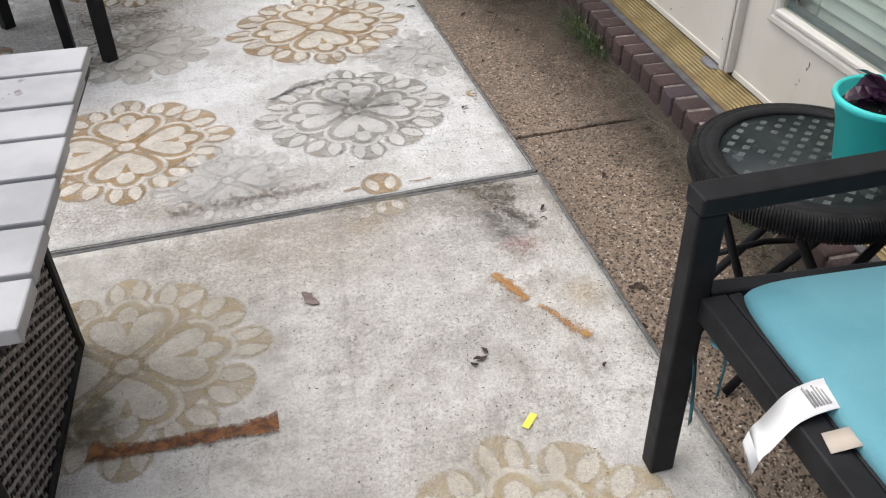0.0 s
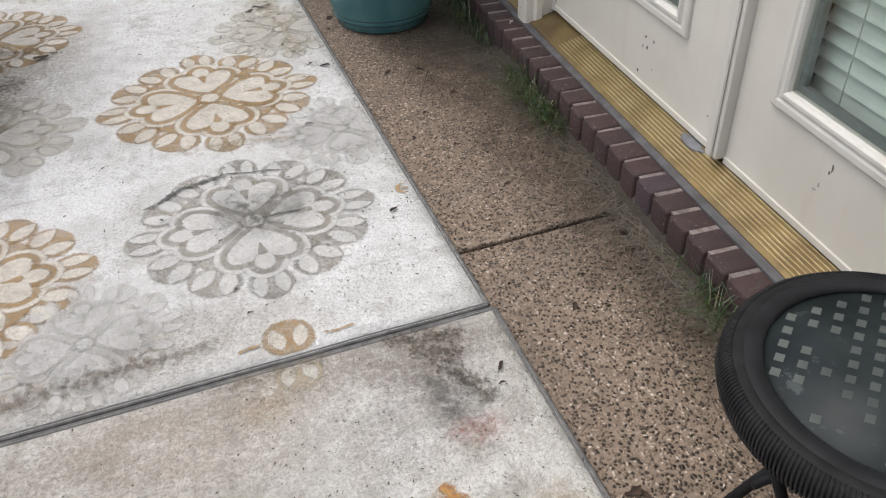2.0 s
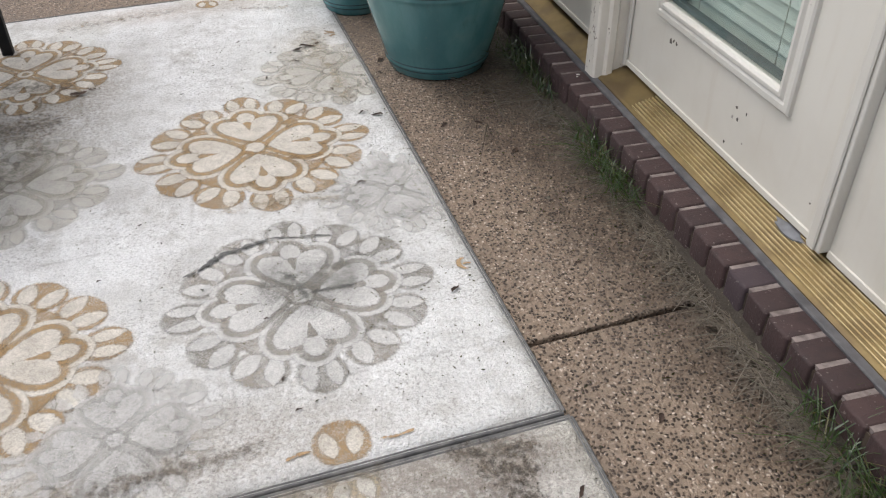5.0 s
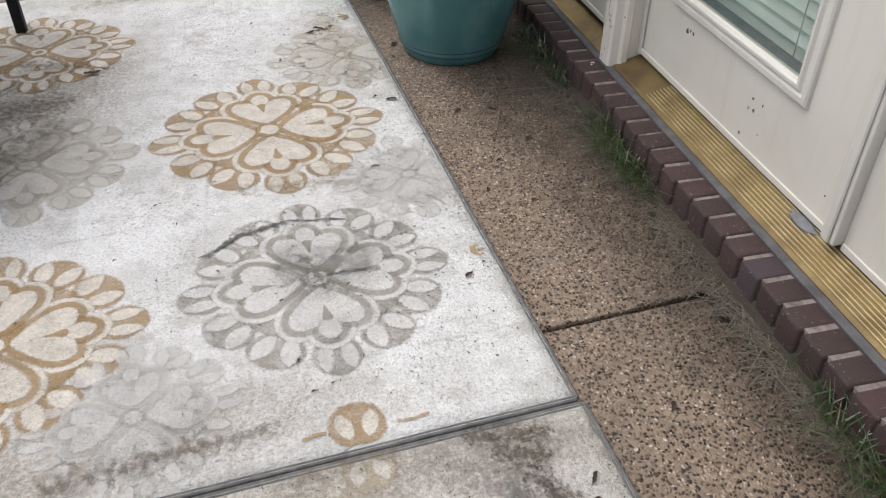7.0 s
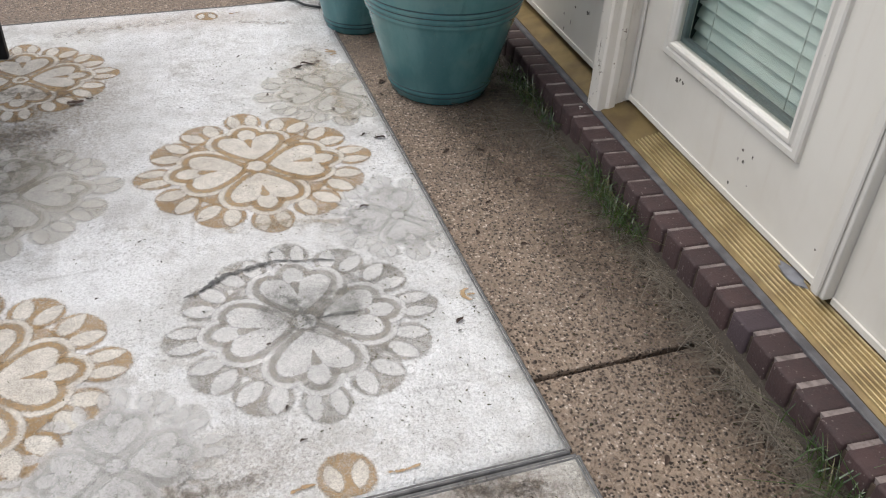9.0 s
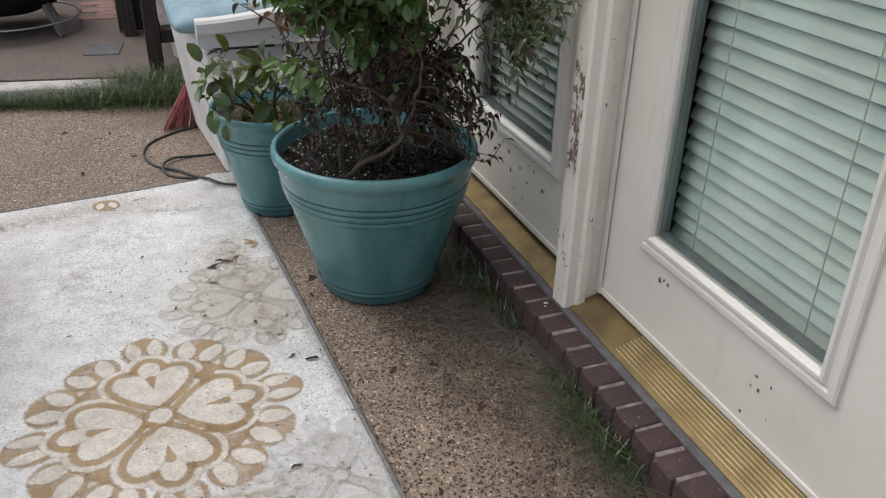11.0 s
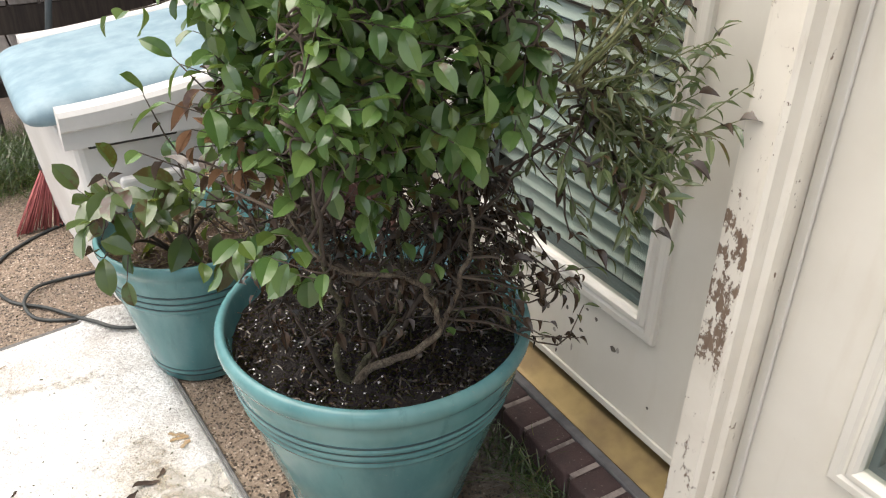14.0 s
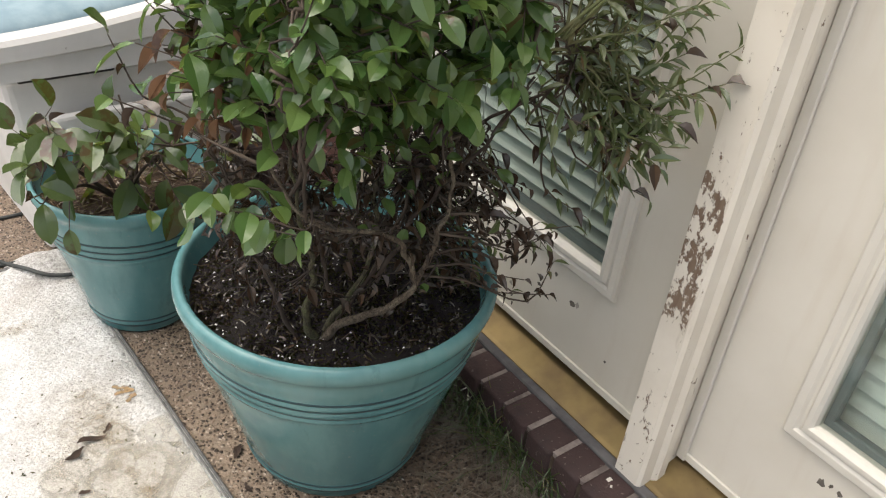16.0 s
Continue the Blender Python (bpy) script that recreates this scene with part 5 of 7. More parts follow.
for s in (1, -1):
    ribbon_part("tie", smooth_path([CM @ Vector((-0.215, 0.255, 0.02)), CM @ Vector((-0.245, 0.268 + s * 0.006, 0.012)), CM @ Vector((-0.262, 0.264 + s * 0.02, -0.03)), CM @ Vector((-0.250, 0.245 + s * 0.022, -0.10 - 0.06 * s)), CM @ Vector((-0.236, 0.25 + s * 0.02, -0.19 - 0.05 * s))], 4), (0.012, 0.010, 0.0), M_TEALCUSH, cush, "thin teal cloth tie")


# slatted coffee table with a woven base
table = thing("coffee_table", "coffee table with grey-white slatted top and dark woven base", "table")
TX1, TZ = -0.147, 0.550
ys = [1.662, 1.555, 1.432, 1.325, 1.208, 1.095, 0.987, 0.887]
for a, b in zip(ys, ys[1:]):
    part("slat", box((-1.0, b + 0.0055, TZ - 0.022), (TX1 - 0.033 * (a - 0.95), a - 0.0055, TZ), 0.003, seg=2), M_SLAT, table)
part("top_frame", box((TX1 - 0.060, 0.90, TZ - 0.045), (TX1 - 0.030, 1.65, TZ - 0.0225), 0.003), M_WICKER, table)
for yy in (0.902, 1.624):
    part("top_rail", box((-0.99, yy, TZ - 0.045), (TX1 - 0.061, yy + 0.024, TZ - 0.0225), 0.003), M_WICKER, table)
BX, BY0, BY1 = -0.303, 0.985, 1.500
for bx in (BX - 0.02, -0.85):
    for by in (BY0, BY1 - 0.026):
        part("corner_post", box((bx - 0.006, by, 0.0), (bx + 0.020, by + 0.026, TZ - 0.0455), 0.004), M_WICKER, table)
part("base_rail", box((BX - 0.024, BY0 + 0.0265, 0.0), (BX, BY1 - 0.0265, 0.022), 0.004), M_WICKER, table)
part("base_rail", box((BX - 0.024, BY0 + 0.0265, TZ - 0.07), (BX, BY1 - 0.0265, TZ - 0.046), 0.004), M_WICKER, table)


def woven_panel(y0, y1, z0, z1, x, axis_pitch=0.022, row=0.0105):
    """Flat strands woven over and under upright ones."""
    bm = bmesh.new()
    z, r = z0, 0
    n = int((y1 - y0) / axis_pitch) * 4
    while z < z1:
        ph = math.pi * (r % 2)
        prev = None
        for i in range(n + 1):
            y = y0 + (y1 - y0) * i / n
            xx = x + 0.0045 * math.sin((y - y0) / axis_pitch * math.pi + ph)
            ring = [bm.verts.new((xx + ox, y, z + oz)) for ox, oz in ((0.0016, 0.0), (0.0012, row * 0.82), (-0.0016, row * 0.41))]
            if prev:
                for k in range(3):
                    bm.faces.new((prev[k], prev[(k + 1) % 3], ring[(k + 1) % 3], ring[k]))
            prev = ring
        z += row
        r += 1
    y = y0 + axis_pitch * 0.5
    while y < y1:
        add_box(bm, (x - 0.0025, y - 0.003, z0), (x + 0.0015, y + 0.003, z1))
        y += axis_pitch
    return bm


tagged(part("woven_side", woven_panel(BY0 + 0.026, BY1 - 0.026, 0.022, TZ - 0.07, BX - 0.010), M_WICKERSIDE, table, "dark brown woven wicker panel"), kind="stuff")
part("woven_end", box((-0.84, BY1 - 0.02, 0.02), (BX - 0.03, BY1 - 0.008, TZ - 0.07)), M_WICKERSIDE, table)
part("woven_end", box((-0.84, BY0 + 0.008, 0.02), (BX - 0.03, BY0 + 0.02, TZ - 0.07)), M_WICKERSIDE, table)
part("inner_lining", box((-0.845, BY0 + 0.022, 0.015), (BX - 0.028, BY1 - 0.022, TZ - 0.05)), M_WICKERLINE, table)

# dark dining table, of which the legs are seen
dt = thing("dining_table", "black metal outdoor dining table, its slim legs on the rug", "table")
for x, y in ((-0.53, 2.975), (-0.462, 3.88), (-1.30, 3.03), (-1.24, 3.94)):
    part("leg", square_bar(bmesh.new(), (x, y, 0.0), (x, y, 0.70), 0.034), M_BLACKMETAL, dt)
bm = bmesh.new()
add_box(bm, (-0.43, -0.49, 0.70), (0.43, 0.49, 0.725), 0.006, pose(-0.885, 3.455, 0, 0, 0, -4.3))
part("tabletop", bm, M_BLACKMETAL, dt)


# round glass-topped wicker side table
SX, SY, SZ = 1.005, 1.206, 0.42
st = thing("side_table", "round black wicker side table with clouded glass top", "table", (SX, SY, SLAB_Z))
H = SZ - SLAB_Z
part("rim", lathe([(0.158, H - 0.020), (0.158, H - 0.006), (0.166, H - 0.001), (0.182, H), (0.192, H - 0.006), (0.197, H - 0.016), (0.197, H - 0.036), (0.188, H - 0.046), (0.166, H - 0.046), (0.158, H - 0.036)], 64, True), M_WICKER, st, smooth=True)
part("inner_ring", lathe([(0.150, H - 0.0045), (0.151, H - 0.001), (0.155, H + 0.0015), (0.168, H + 0.0018), (0.173, H - 0.0005)], 64), M_BLACKMETAL, st, "smooth black ring round the glass", smooth=True)
bm = bmesh.new()
for k in range(230):
    t = k * math.tau / 230
    c, s = math.cos(t), math.sin(t)
    pr = [(0.185, H - 0.002), (0.1925, H - 0.007), (0.1975, H - 0.016), (0.1985, H - 0.030), (0.1945, H - 0.043)]
    add_tube(bm, [(r * math.cos(t + 0.006 * i), r * math.sin(t + 0.006 * i), z) for i, (r, z) in enumerate(pr)], 0.0021, 4)
part("wicker_wrap", bm, M_WICKER, st, "tightly wrapped dark wicker strands")
M_TABLEGLASS = plain("smoked_glass", (0.014, 0.019, 0.020), (0.026, 0.033, 0.034), 9, 0.30, 0.5, spots=((0.055, 0.064, 0.064), 16, 0.60))
for nd in M_TABLEGLASS.node_tree.nodes:
    if nd.type == "BSDF_PRINCIPLED":
        nd.inputs["Specular IOR Level"].default_value = 0.22
part("glass_top", lathe([(0.0, H - 0.006), (0.157, H - 0.006), (0.157, H - 0.013), (0.0, H - 0.013)], 64), M_TABLEGLASS, st, "cloudy dark glass with a lattice showing through")
# lattice strips just over the glass read through it as pale lozenges
M_LATTICE = plain("pale_lozenge", (0.100, 0.112, 0.102), (0.050, 0.058, 0.055), 9, 0.5, world_space=True)
bm = bmesh.new()
for i in range(-6, 7):
    for j in range(-6, 7):
        u, v = i * 0.0215, j * 0.0215
        x, y = (u + v) * 0.85, (v - u) * 0.85
        r2 = math.hypot(x, y)
        if r2 > 0.142 or noise.noise(Vector((x * 14, y * 14, 3))) + 2.6 * x + 1.4 * y < -0.32:
            continue
        a = 0.0092
        f = bm.faces.new([bm.verts.new((x + a * cx, y + a * cy * 0.9, H - 0.0056)) for cx, cy in ((1, 0.15), (0.1, 1), (-1, -0.1), (-0.1, -1))])
tagged(part("lattice_gap", bm, M_LATTICE, st, "pale gaps of the lattice under the glass"), kind="stuff")
# straight legs that cross in pairs
for (ax, ay), (bx, by) in (((-0.120, 0.128), (0.120, 0.060)), ((-0.125, 0.045), (0.205, -0.010)), ((-0.020, -0.030), (-0.140, 0.070)), ((0.130, -0.110), (-0.100, -0.130)), ((-0.130, -0.110), (0.110, -0.130))):
    part("leg", tube([(ax, ay, 0.004), ((ax + bx) / 2, (ay + by) / 2, (H - 0.04) / 2), (bx, by, H - 0.040)], 0.0085, 8), M_BLACKMETAL, st)
for yy in (0.06, -0.12):
    part("brace", tube([(-0.10, yy, H * 0.45), (0.0, yy + 0.004, H * 0.47), (0.10, yy, H * 0.45)], 0.0065, 7), M_BLACKMETAL, st)


# ---- pots and plants ----
def pot(name, label, at, R, Rb, Hh, material, groove, rings_at, n=72):
    p = thing(name, label, "plant pot", at)
    lip = 0.085 * R
    prof = [(0.0, 0.0), (Rb * 0.94, 0.0), (Rb, 0.008), (Rb * 1.015, 0.02)]
    body_top = Hh - 0.155 * Hh
    Rt = R * 0.945

    def rad(z):
        return Rb * 1.015 + (Rt - Rb * 1.015) * ((z - 0.02) / (body_top - 0.02)) ** 0.93
    zs = [0.02 + (body_top - 0.02) * i / 60 for i in range(1, 61)]
    for z in zs:
        g = 0.0
        for rz in rings_at:
            g += 0.005 * R / 0.27 * math.exp(-((z - rz * Hh) / (0.0062 * Hh / 0.42)) ** 2)
        prof.append((rad(z) + g, z))
    prof += [(R * 0.950, Hh * 0.865), (R * 0.952, Hh * 0.885), (R * 0.962, Hh * 0.905), (R * 0.983, Hh * 0.922), (R * 0.996, Hh * 0.938), (R, Hh * 0.955), (R * 0.998, Hh * 0.972), (R * 0.990, Hh * 0.986), (R * 0.975, Hh * 0.996), (R * 0.957, Hh), (R * 0.942, Hh * 0.994), (R * 0.932, Hh * 0.980), (R * 0.920, Hh * 0.93), (R * 0.86, Hh * 0.78), (0.0, Hh * 0.77)]
    part("body", lathe(prof, n), material, p, smooth=True)
    for rz in rings_at:
        z = rz * Hh + 0.0095 * Hh / 0.42
        r = rad(z) + 0.0012
        part("groove", lathe([(r - 0.003, z - 0.0024), (r + 0.0006, z - 0.0019), (r + 0.0006, z + 0.0019), (r - 0.003, z + 0.0024)], n, True), groove, p)
    return p


def soil_disc(parent, R, z, mat, seed, name="soil", bumpy=0.012):
    bm = bmesh.new()
    rings = []
    nr, na = 22, 60
    for i in range(nr + 1):
        r = R * i / nr
        rings.append([bm.verts.new((r * math.cos(k * math.tau / na), r * math.sin(k * math.tau / na),
                      z + 0.02 * (1 - (i / nr) ** 2) + bumpy * (noise.noise(Vector((r * math.cos(k * math.tau / na) * 14, r * math.sin(k * math.tau / na) * 14, seed))) + 0.7 * noise.noise(Vector((r * math.cos(k * math.tau / na) * 45, r * math.sin(k * math.tau / na) * 45, seed)))))) for k in range(na if i else 1)])
    for i in range(nr):
        for k in range(na):
            j = (k + 1) % na
            q = list(dict.fromkeys((rings[i][k % len(rings[i])], rings[i + 1][k], rings[i + 1][j], rings[i][j % len(rings[i])])))
            bm.faces.new(q)
    return part(name, bm, mat, parent, smooth=True)


P1 = Vector((0.920, 3.468, SLAB_Z))
big = pot("planter", "large glossy teal planter with ribbed bands, full of dark soil", P1, 0.274, 0.158, 0.420, M_POT, M_POTRING, (0.05, 0.095, 0.680, 0.725, 0.770))
soil_disc(big, 0.252, 0.372, M_SOIL, 4.0)
P2 = Vector((0.742, 4.045, SLAB_Z))
small = pot("planter", "smaller teal planter with ribbed bands and bark mulch", P2, 0.193, 0.112, 0.355, M_POT, M_POTRING, (0.055, 0.10, 0.655, 0.705, 0.755))
soil_disc(small, 0.179, 0.300, M_MULCH, 7.0, "mulch")


def chips(name, centre, R, z, count, mat, parent, seed, lo=0.008, hi=0.022, label=""):
    """Bits of bark on the soil, too many to count."""
    rnd = random.Random(seed)
    bm = bmesh.new()
    for _ in range(count):
        r, t = R * math.sqrt(rnd.random()), rnd.random() * math.tau
        L, w = rnd.uniform(lo, hi), rnd.uniform(0.002, 0.005)
        m = Matrix.Translation((centre[0] + r * math.cos(t), centre[1] + r * math.sin(t), z + 0.02 * (1 - (r / R) ** 2) + rnd.uniform(0.0, 0.007))) @ Euler((rnd.uniform(-0.6, 0.6), rnd.uniform(-0.6, 0.6), rnd.random() * 6.3)).to_matrix().to_4x4()
        vs = [bm.verts.new(m @ Vector(p)) for p in ((-L / 2, -w / 2, 0), (L / 2, -w / 3, 0.001), (L / 2, w / 2, 0), (-L / 2, w / 3, 0.001), (0, 0, w * 0.7))]
        for a, b in ((0, 1), (1, 2), (2, 3), (3, 0)):
            bm.faces.new((vs[a], vs[b], vs[4]))
    return tagged(part(name, bm, mat, parent, label), kind="stuff")


M_PERLITE = plain("white_perlite", (0.75, 0.74, 0.70), (0.6, 0.58, 0.54), 60, 0.9)
M_LITTER = leaf_material("soil_litter", (0.014, 0.009, 0.007), (0.042, 0.025, 0.018), (0.11, 0.07, 0.05), 0.15)
M_BARK = leaf_material("bark_bits", (0.06, 0.036, 0.024), (0.18, 0.12, 0.08), (0.27, 0.20, 0.14), 0.3)
def crumbs(name, R, z, count, mat, parent, seed, lo, hi, label):
    """Lumps of earth, too many to count."""
    r = random.Random(seed)
    vs, fs = [], []
    for _ in range(count):
        a, t, q = R * math.sqrt(r.random()), r.random() * math.tau, r.uniform(lo, hi)
        x, y = a * math.cos(t), a * math.sin(t)
        c = Vector((x, y, z + 0.02 * (1 - (a / R) ** 2) + r.uniform(-0.002, 0.005)))
        o = len(vs)
        for d in ((1, 0, 0), (0, 1, 0), (-1, 0, 0), (0, -1, 0), (0, 0, 0.8), (0, 0, -0.8)):
            vs.append(tuple(c + Vector(d) * (q * r.uniform(0.55, 1.2))))
        fs += [(o + k, o + (k + 1) % 4, o + 4) for k in range(4)] + [(o + (k + 1) % 4, o + k, o + 5) for k in range(4)]
    me = bpy.data.meshes.new(name)
    me.from_pydata(vs, [], fs)
    me.materials.append(mat)
    ob = new(name, me)
    ob.parent = parent
    return tagged(ob, label, kind="stuff")


crumbs("soil_crumb", 0.245, 0.372, 5200, M_SOILCRUMB, big, 19, 0.0018, 0.0062, "dark crumbs of potting soil")
chips("soil_litter", (0, 0), 0.243, 0.377, 900, M_LITTER, big, 11, 0.006, 0.022, "dark bark and leaf litter on the soil")
chips("perlite_grain", (0, 0), 0.238, 0.383, 120, M_PERLITE, big, 12, 0.0015, 0.004, "white perlite grains")
chips("bark_mulch", (0, 0), 0.170, 0.303, 800, M_BARK, small, 13, 0.014, 0.034, "tan and brown bark chips")


def leaf_mesh(name, L, W, mat, fold=0.25, curl=0.2, point=0.9, seg=4, blunt=0.85):
    """One leaf from its stalk along +x: folded along the midrib, its tip curling down."""
    bm = bmesh.new()
    rows = []
    for i in range(seg + 1):
        u = i / seg
        w = W / 2 * (math.sin(math.pi * u ** point) ** blunt if 0 < i < seg else 0.0)
        x, z = L * u, -curl * L * u * u
        if w == 0:
            rows.append([bm.verts.new((x, 0, z))])
        else:
            e = 0.05 * W * math.sin(9 * u)
            rows.append([bm.verts.new((x, -w, z + fold * w + e)), bm.verts.new((x, 0, z)), bm.verts.new((x, w, z + fold * w - e))])
    for a, b in zip(rows, rows[1:]):
        if len(a) == 1:
            bm.faces.new((a[0], b[0], b[1])), bm.faces.new((a[0], b[1], b[2]))
        elif len(b) == 1:
            bm.faces.new((a[0], b[0], a[1])), bm.faces.new((a[1], b[0], a[2]))
        else:
            bm.faces.new((a[0], b[0], b[1], a[1])), bm.faces.new((a[1], b[1], b[2], a[2]))
    for f in bm.faces:
        f.smooth = True
    for e in bm.edges:
        e.smooth = not all(abs(v.co.y) < 1e-6 for v in e.verts)
    me = bpy.data.meshes.new(name)
    bm.to_mesh(me)
    bm.free()
    me.materials.append(mat)
    return me


class Joined:
    """Many alike leaves in one mesh, from poses of a few leaf meshes."""

    def __init__(self):
        self.v, self.f, self.rib = [], [], []

    def add(self, me, m):
        o = len(self.v)
        self.v += [tuple(m @ w.co) for w in me.vertices]
        self.rib += [abs(w.co.y) < 1e-6 for w in me.vertices]
        self.f += [[o + i for i in p.vertices] for p in me.polygons]

    def done(self, name, mat, parent, label=""):
        me = bpy.data.meshes.new(name)
        me.from_pydata(self.v, [], self.f)
        me.materials.append(mat)
        me.polygons.foreach_set("use_smooth", [True] * len(me.polygons))
        me.edges.foreach_set("use_edge_sharp", [self.rib[e.vertices[0]] and self.rib[e.vertices[1]] for e in me.edges])
        ob = new(name, me)
        ob.parent = parent
        return tagged(ob, label, kind="stuff")


def leaf_pose(p, direction, rnd, droop=0.25, scale=1.0, upness=1.0):
    d = Vector(direction)
    d.z -= droop
    d = (d + Vector((rnd.uniform(-1, 1), rnd.uniform(-1, 1), rnd.uniform(-1, 1))) * 0.5).normalized()
    up = Vector((rnd.uniform(-0.7, 0.7), rnd.uniform(-0.75, 0.4), upness))
    y = up.cross(d).normalized()
    z = d.cross(y)
    m = Matrix((d, y, z)).transposed().to_4x4()
    m.translation = p
    return m @ Matrix.Scale(scale, 4)


shrub = thing("shrub", "bushy green shrub with glossy oval leaves and twisted bare stems", "shrub", (P1.x - 0.098, P1.y - 0.13, SLAB_Z + 0.385))
S0 = shrub.matrix_world.translation.copy()
rnd = random.Random(21)


def stem(pts, r0, r1, parent, mat, k=10, name="stem", wob=0.009):
    sp = smooth_path(pts, k)
    sp = [p + Vector((noise.noise(p * 30), noise.noise(p * 30 + Vector((9, 0, 0))), 0)) * wob for p in sp]
    n = len(sp) - 1
    return part(name, tube([p - S0 if parent is shrub else p for p in sp], 0, 8, [(r0 + (r1 - r0) * i / n) * (1 + 0.30 * noise.noise(p * 55) + 0.15 * noise.noise(p * 140)) for i, p in enumerate(sp)]), mat, parent), sp


zs = S0.z
main_paths = [
    [(0.820, 3.345, zs - 0.01), (0.845, 3.325, zs + 0.038), (0.885, 3.285, zs + 0.070), (0.928, 3.256, zs + 0.125), (0.958, 3.252, zs + 0.21), (0.972, 3.255, zs + 0.30), (0.965, 3.28, zs + 0.44)],
    [(0.928, 3.256, zs + 0.125), (0.900, 3.252, zs + 0.20), (0.850, 3.25, zs + 0.245), (0.793, 3.25, zs + 0.265), (0.735, 3.25, zs + 0.315), (0.70, 3.26, zs + 0.38)],
    [(0.815, 3.350, zs - 0.01), (0.795, 3.345, zs + 0.05), (0.805, 3.34, zs + 0.11), (0.79, 3.33, zs + 0.18), (0.77, 3.32, zs + 0.27), (0.76, 3.34, zs + 0.40)],
    [(0.83, 3.36, zs - 0.01), (0.87, 3.35, zs + 0.06), (0.90, 3.33, zs + 0.16), (0.90, 3.34, zs + 0.30), (0.91, 3.36, zs + 0.48)],
    [(0.85, 3.37, zs - 0.01), (0.93, 3.36, zs + 0.10), (1.00, 3.39, zs + 0.20), (1.05, 3.38, zs + 0.32), (1.08, 3.33, zs + 0.45)],
    [(0.87, 3.40, zs - 0.01), (0.86, 3.42, zs + 0.12), (0.83, 3.44, zs + 0.28), (0.83, 3.42, zs + 0.46)],
    [(0.95, 3.42, zs - 0.01), (1.02, 3.45, zs + 0.15), (1.08, 3.42, zs + 0.25), (1.13, 3.30, zs + 0.36), (1.18, 3.20, zs + 0.46)],
    [(0.90, 3.32, zs + 0.10), (0.96, 3.30, zs + 0.22), (1.03, 3.26, zs + 0.33), (1.07, 3.22, zs + 0.44)],
    [(0.79, 3.37, zs - 0.01), (0.75, 3.38, zs + 0.12), (0.72, 3.40, zs + 0.20), (0.70, 3.42, zs + 0.30)],
]
nodes = []
for i, pth in enumerate(main_paths):
    _, sp = stem(pth, (0.0075, 0.0046, 0.0070, 0.0058)[i] if i < 4 else 0.0040, 0.0017, shrub, M_MOSSSTEM if i in (2, 3) else M_STEM if i < 4 else M_TWIG)
    nodes += [(p, i) for p in sp[len(sp) // 2:]]

crown = random.Random(64)
for k in range(12):
    p0, _ = crown.choice([q for q in nodes if q[0].z > zs + 0.26])
    end = Vector((0.868 + crown.uniform(-0.17, 0.17), 3.36 + crown.uniform(-0.20, 0.14), crown.uniform(1.02, 1.22)))
    mid = p0.lerp(end, 0.5) + Vector((crown.uniform(-0.04, 0.04), crown.uniform(-0.04, 0.04), 0.0))
    _, sp = stem([p0, p0.lerp(mid, 0.5) + Vector((crown.uniform(-0.02, 0.02), crown.uniform(-0.02, 0.02), 0.01)), mid, end], 0.0026, 0.0012, shrub, M_TWIG)
    nodes += [(q, 9) for q in sp[2:]]
LEAFS = [leaf_mesh("leaf", 0.042, 0.0245, M_LEAF, 0.34, 0.36, 1.18, 7, 0.66), leaf_mesh("leaf", 0.034, 0.0205, M_LEAF, 0.48, 0.22, 1.12, 7, 0.66), leaf_mesh("leaf", 0.050, 0.0275, M_LEAF, 0.30, 0.42, 1.15, 7, 0.7)]
YOUNG = [leaf_mesh("leaf", 0.040, 0.0225, M_LEAFYOUNG, 0.35, 0.12, 1.15, 7, 0.68), leaf_mesh("leaf", 0.033, 0.020, M_LEAFYOUNG, 0.5, 0.25, 1.1, 7, 0.68)]
OLIVE = [leaf_mesh("leaf", 0.056, 0.032, M_LEAFOLIVE, 0.30, 0.32, 1.12, 7, 0.66), leaf_mesh("leaf", 0.044, 0.027, M_LEAFOLIVE, 0.5, 0.18, 1.1, 7, 0.66)]
NARROW = [leaf_mesh("leaf", 0.036, 0.0105, M_LEAFNARROW, 0.5, 0.25), leaf_mesh("leaf", 0.028, 0.0085, M_LEAFNARROW, 0.6, 0.5)]
M_DRYTAN = leaf_material("dry_tan_leaf", (0.20, 0.11, 0.06), (0.27, 0.15, 0.09), (0.10, 0.05, 0.03), 0.3, (0.25, 0.14, 0.08))
CURLED = [leaf_mesh("leaf", 0.044, 0.018, M_DRYTAN, 1.3, 0.5, 1.0, 6), leaf_mesh("leaf", 0.036, 0.014, M_DRYTAN, 1.6, 0.3, 1.0, 6)]
DEAD = [leaf_mesh("leaf", 0.030, 0.015, M_DEADLEAF, 0.9, 0.7), leaf_mesh("leaf", 0.022, 0.011, M_DEADLEAF, 1.2, 0.4)]


def inside_main(p):
    q = ((p.x - 0.868) / 0.215, (p.y - 3.37) / 0.26, (p.z - 1.0) / 0.30)
    return sum(c * c for c in q) + 0.42 * noise.noise(p * 9) < 1.0


def inside_right(p):
    q = ((p.x - 1.195) / 0.080, (p.y - 3.155) / 0.11, (p.z - 0.885) / 0.215)
    return sum(c * c for c in q) + 0.45 * noise.noise(p * 11) < 1.0 and p.x < 1.285


singles = [0]
joined = {}


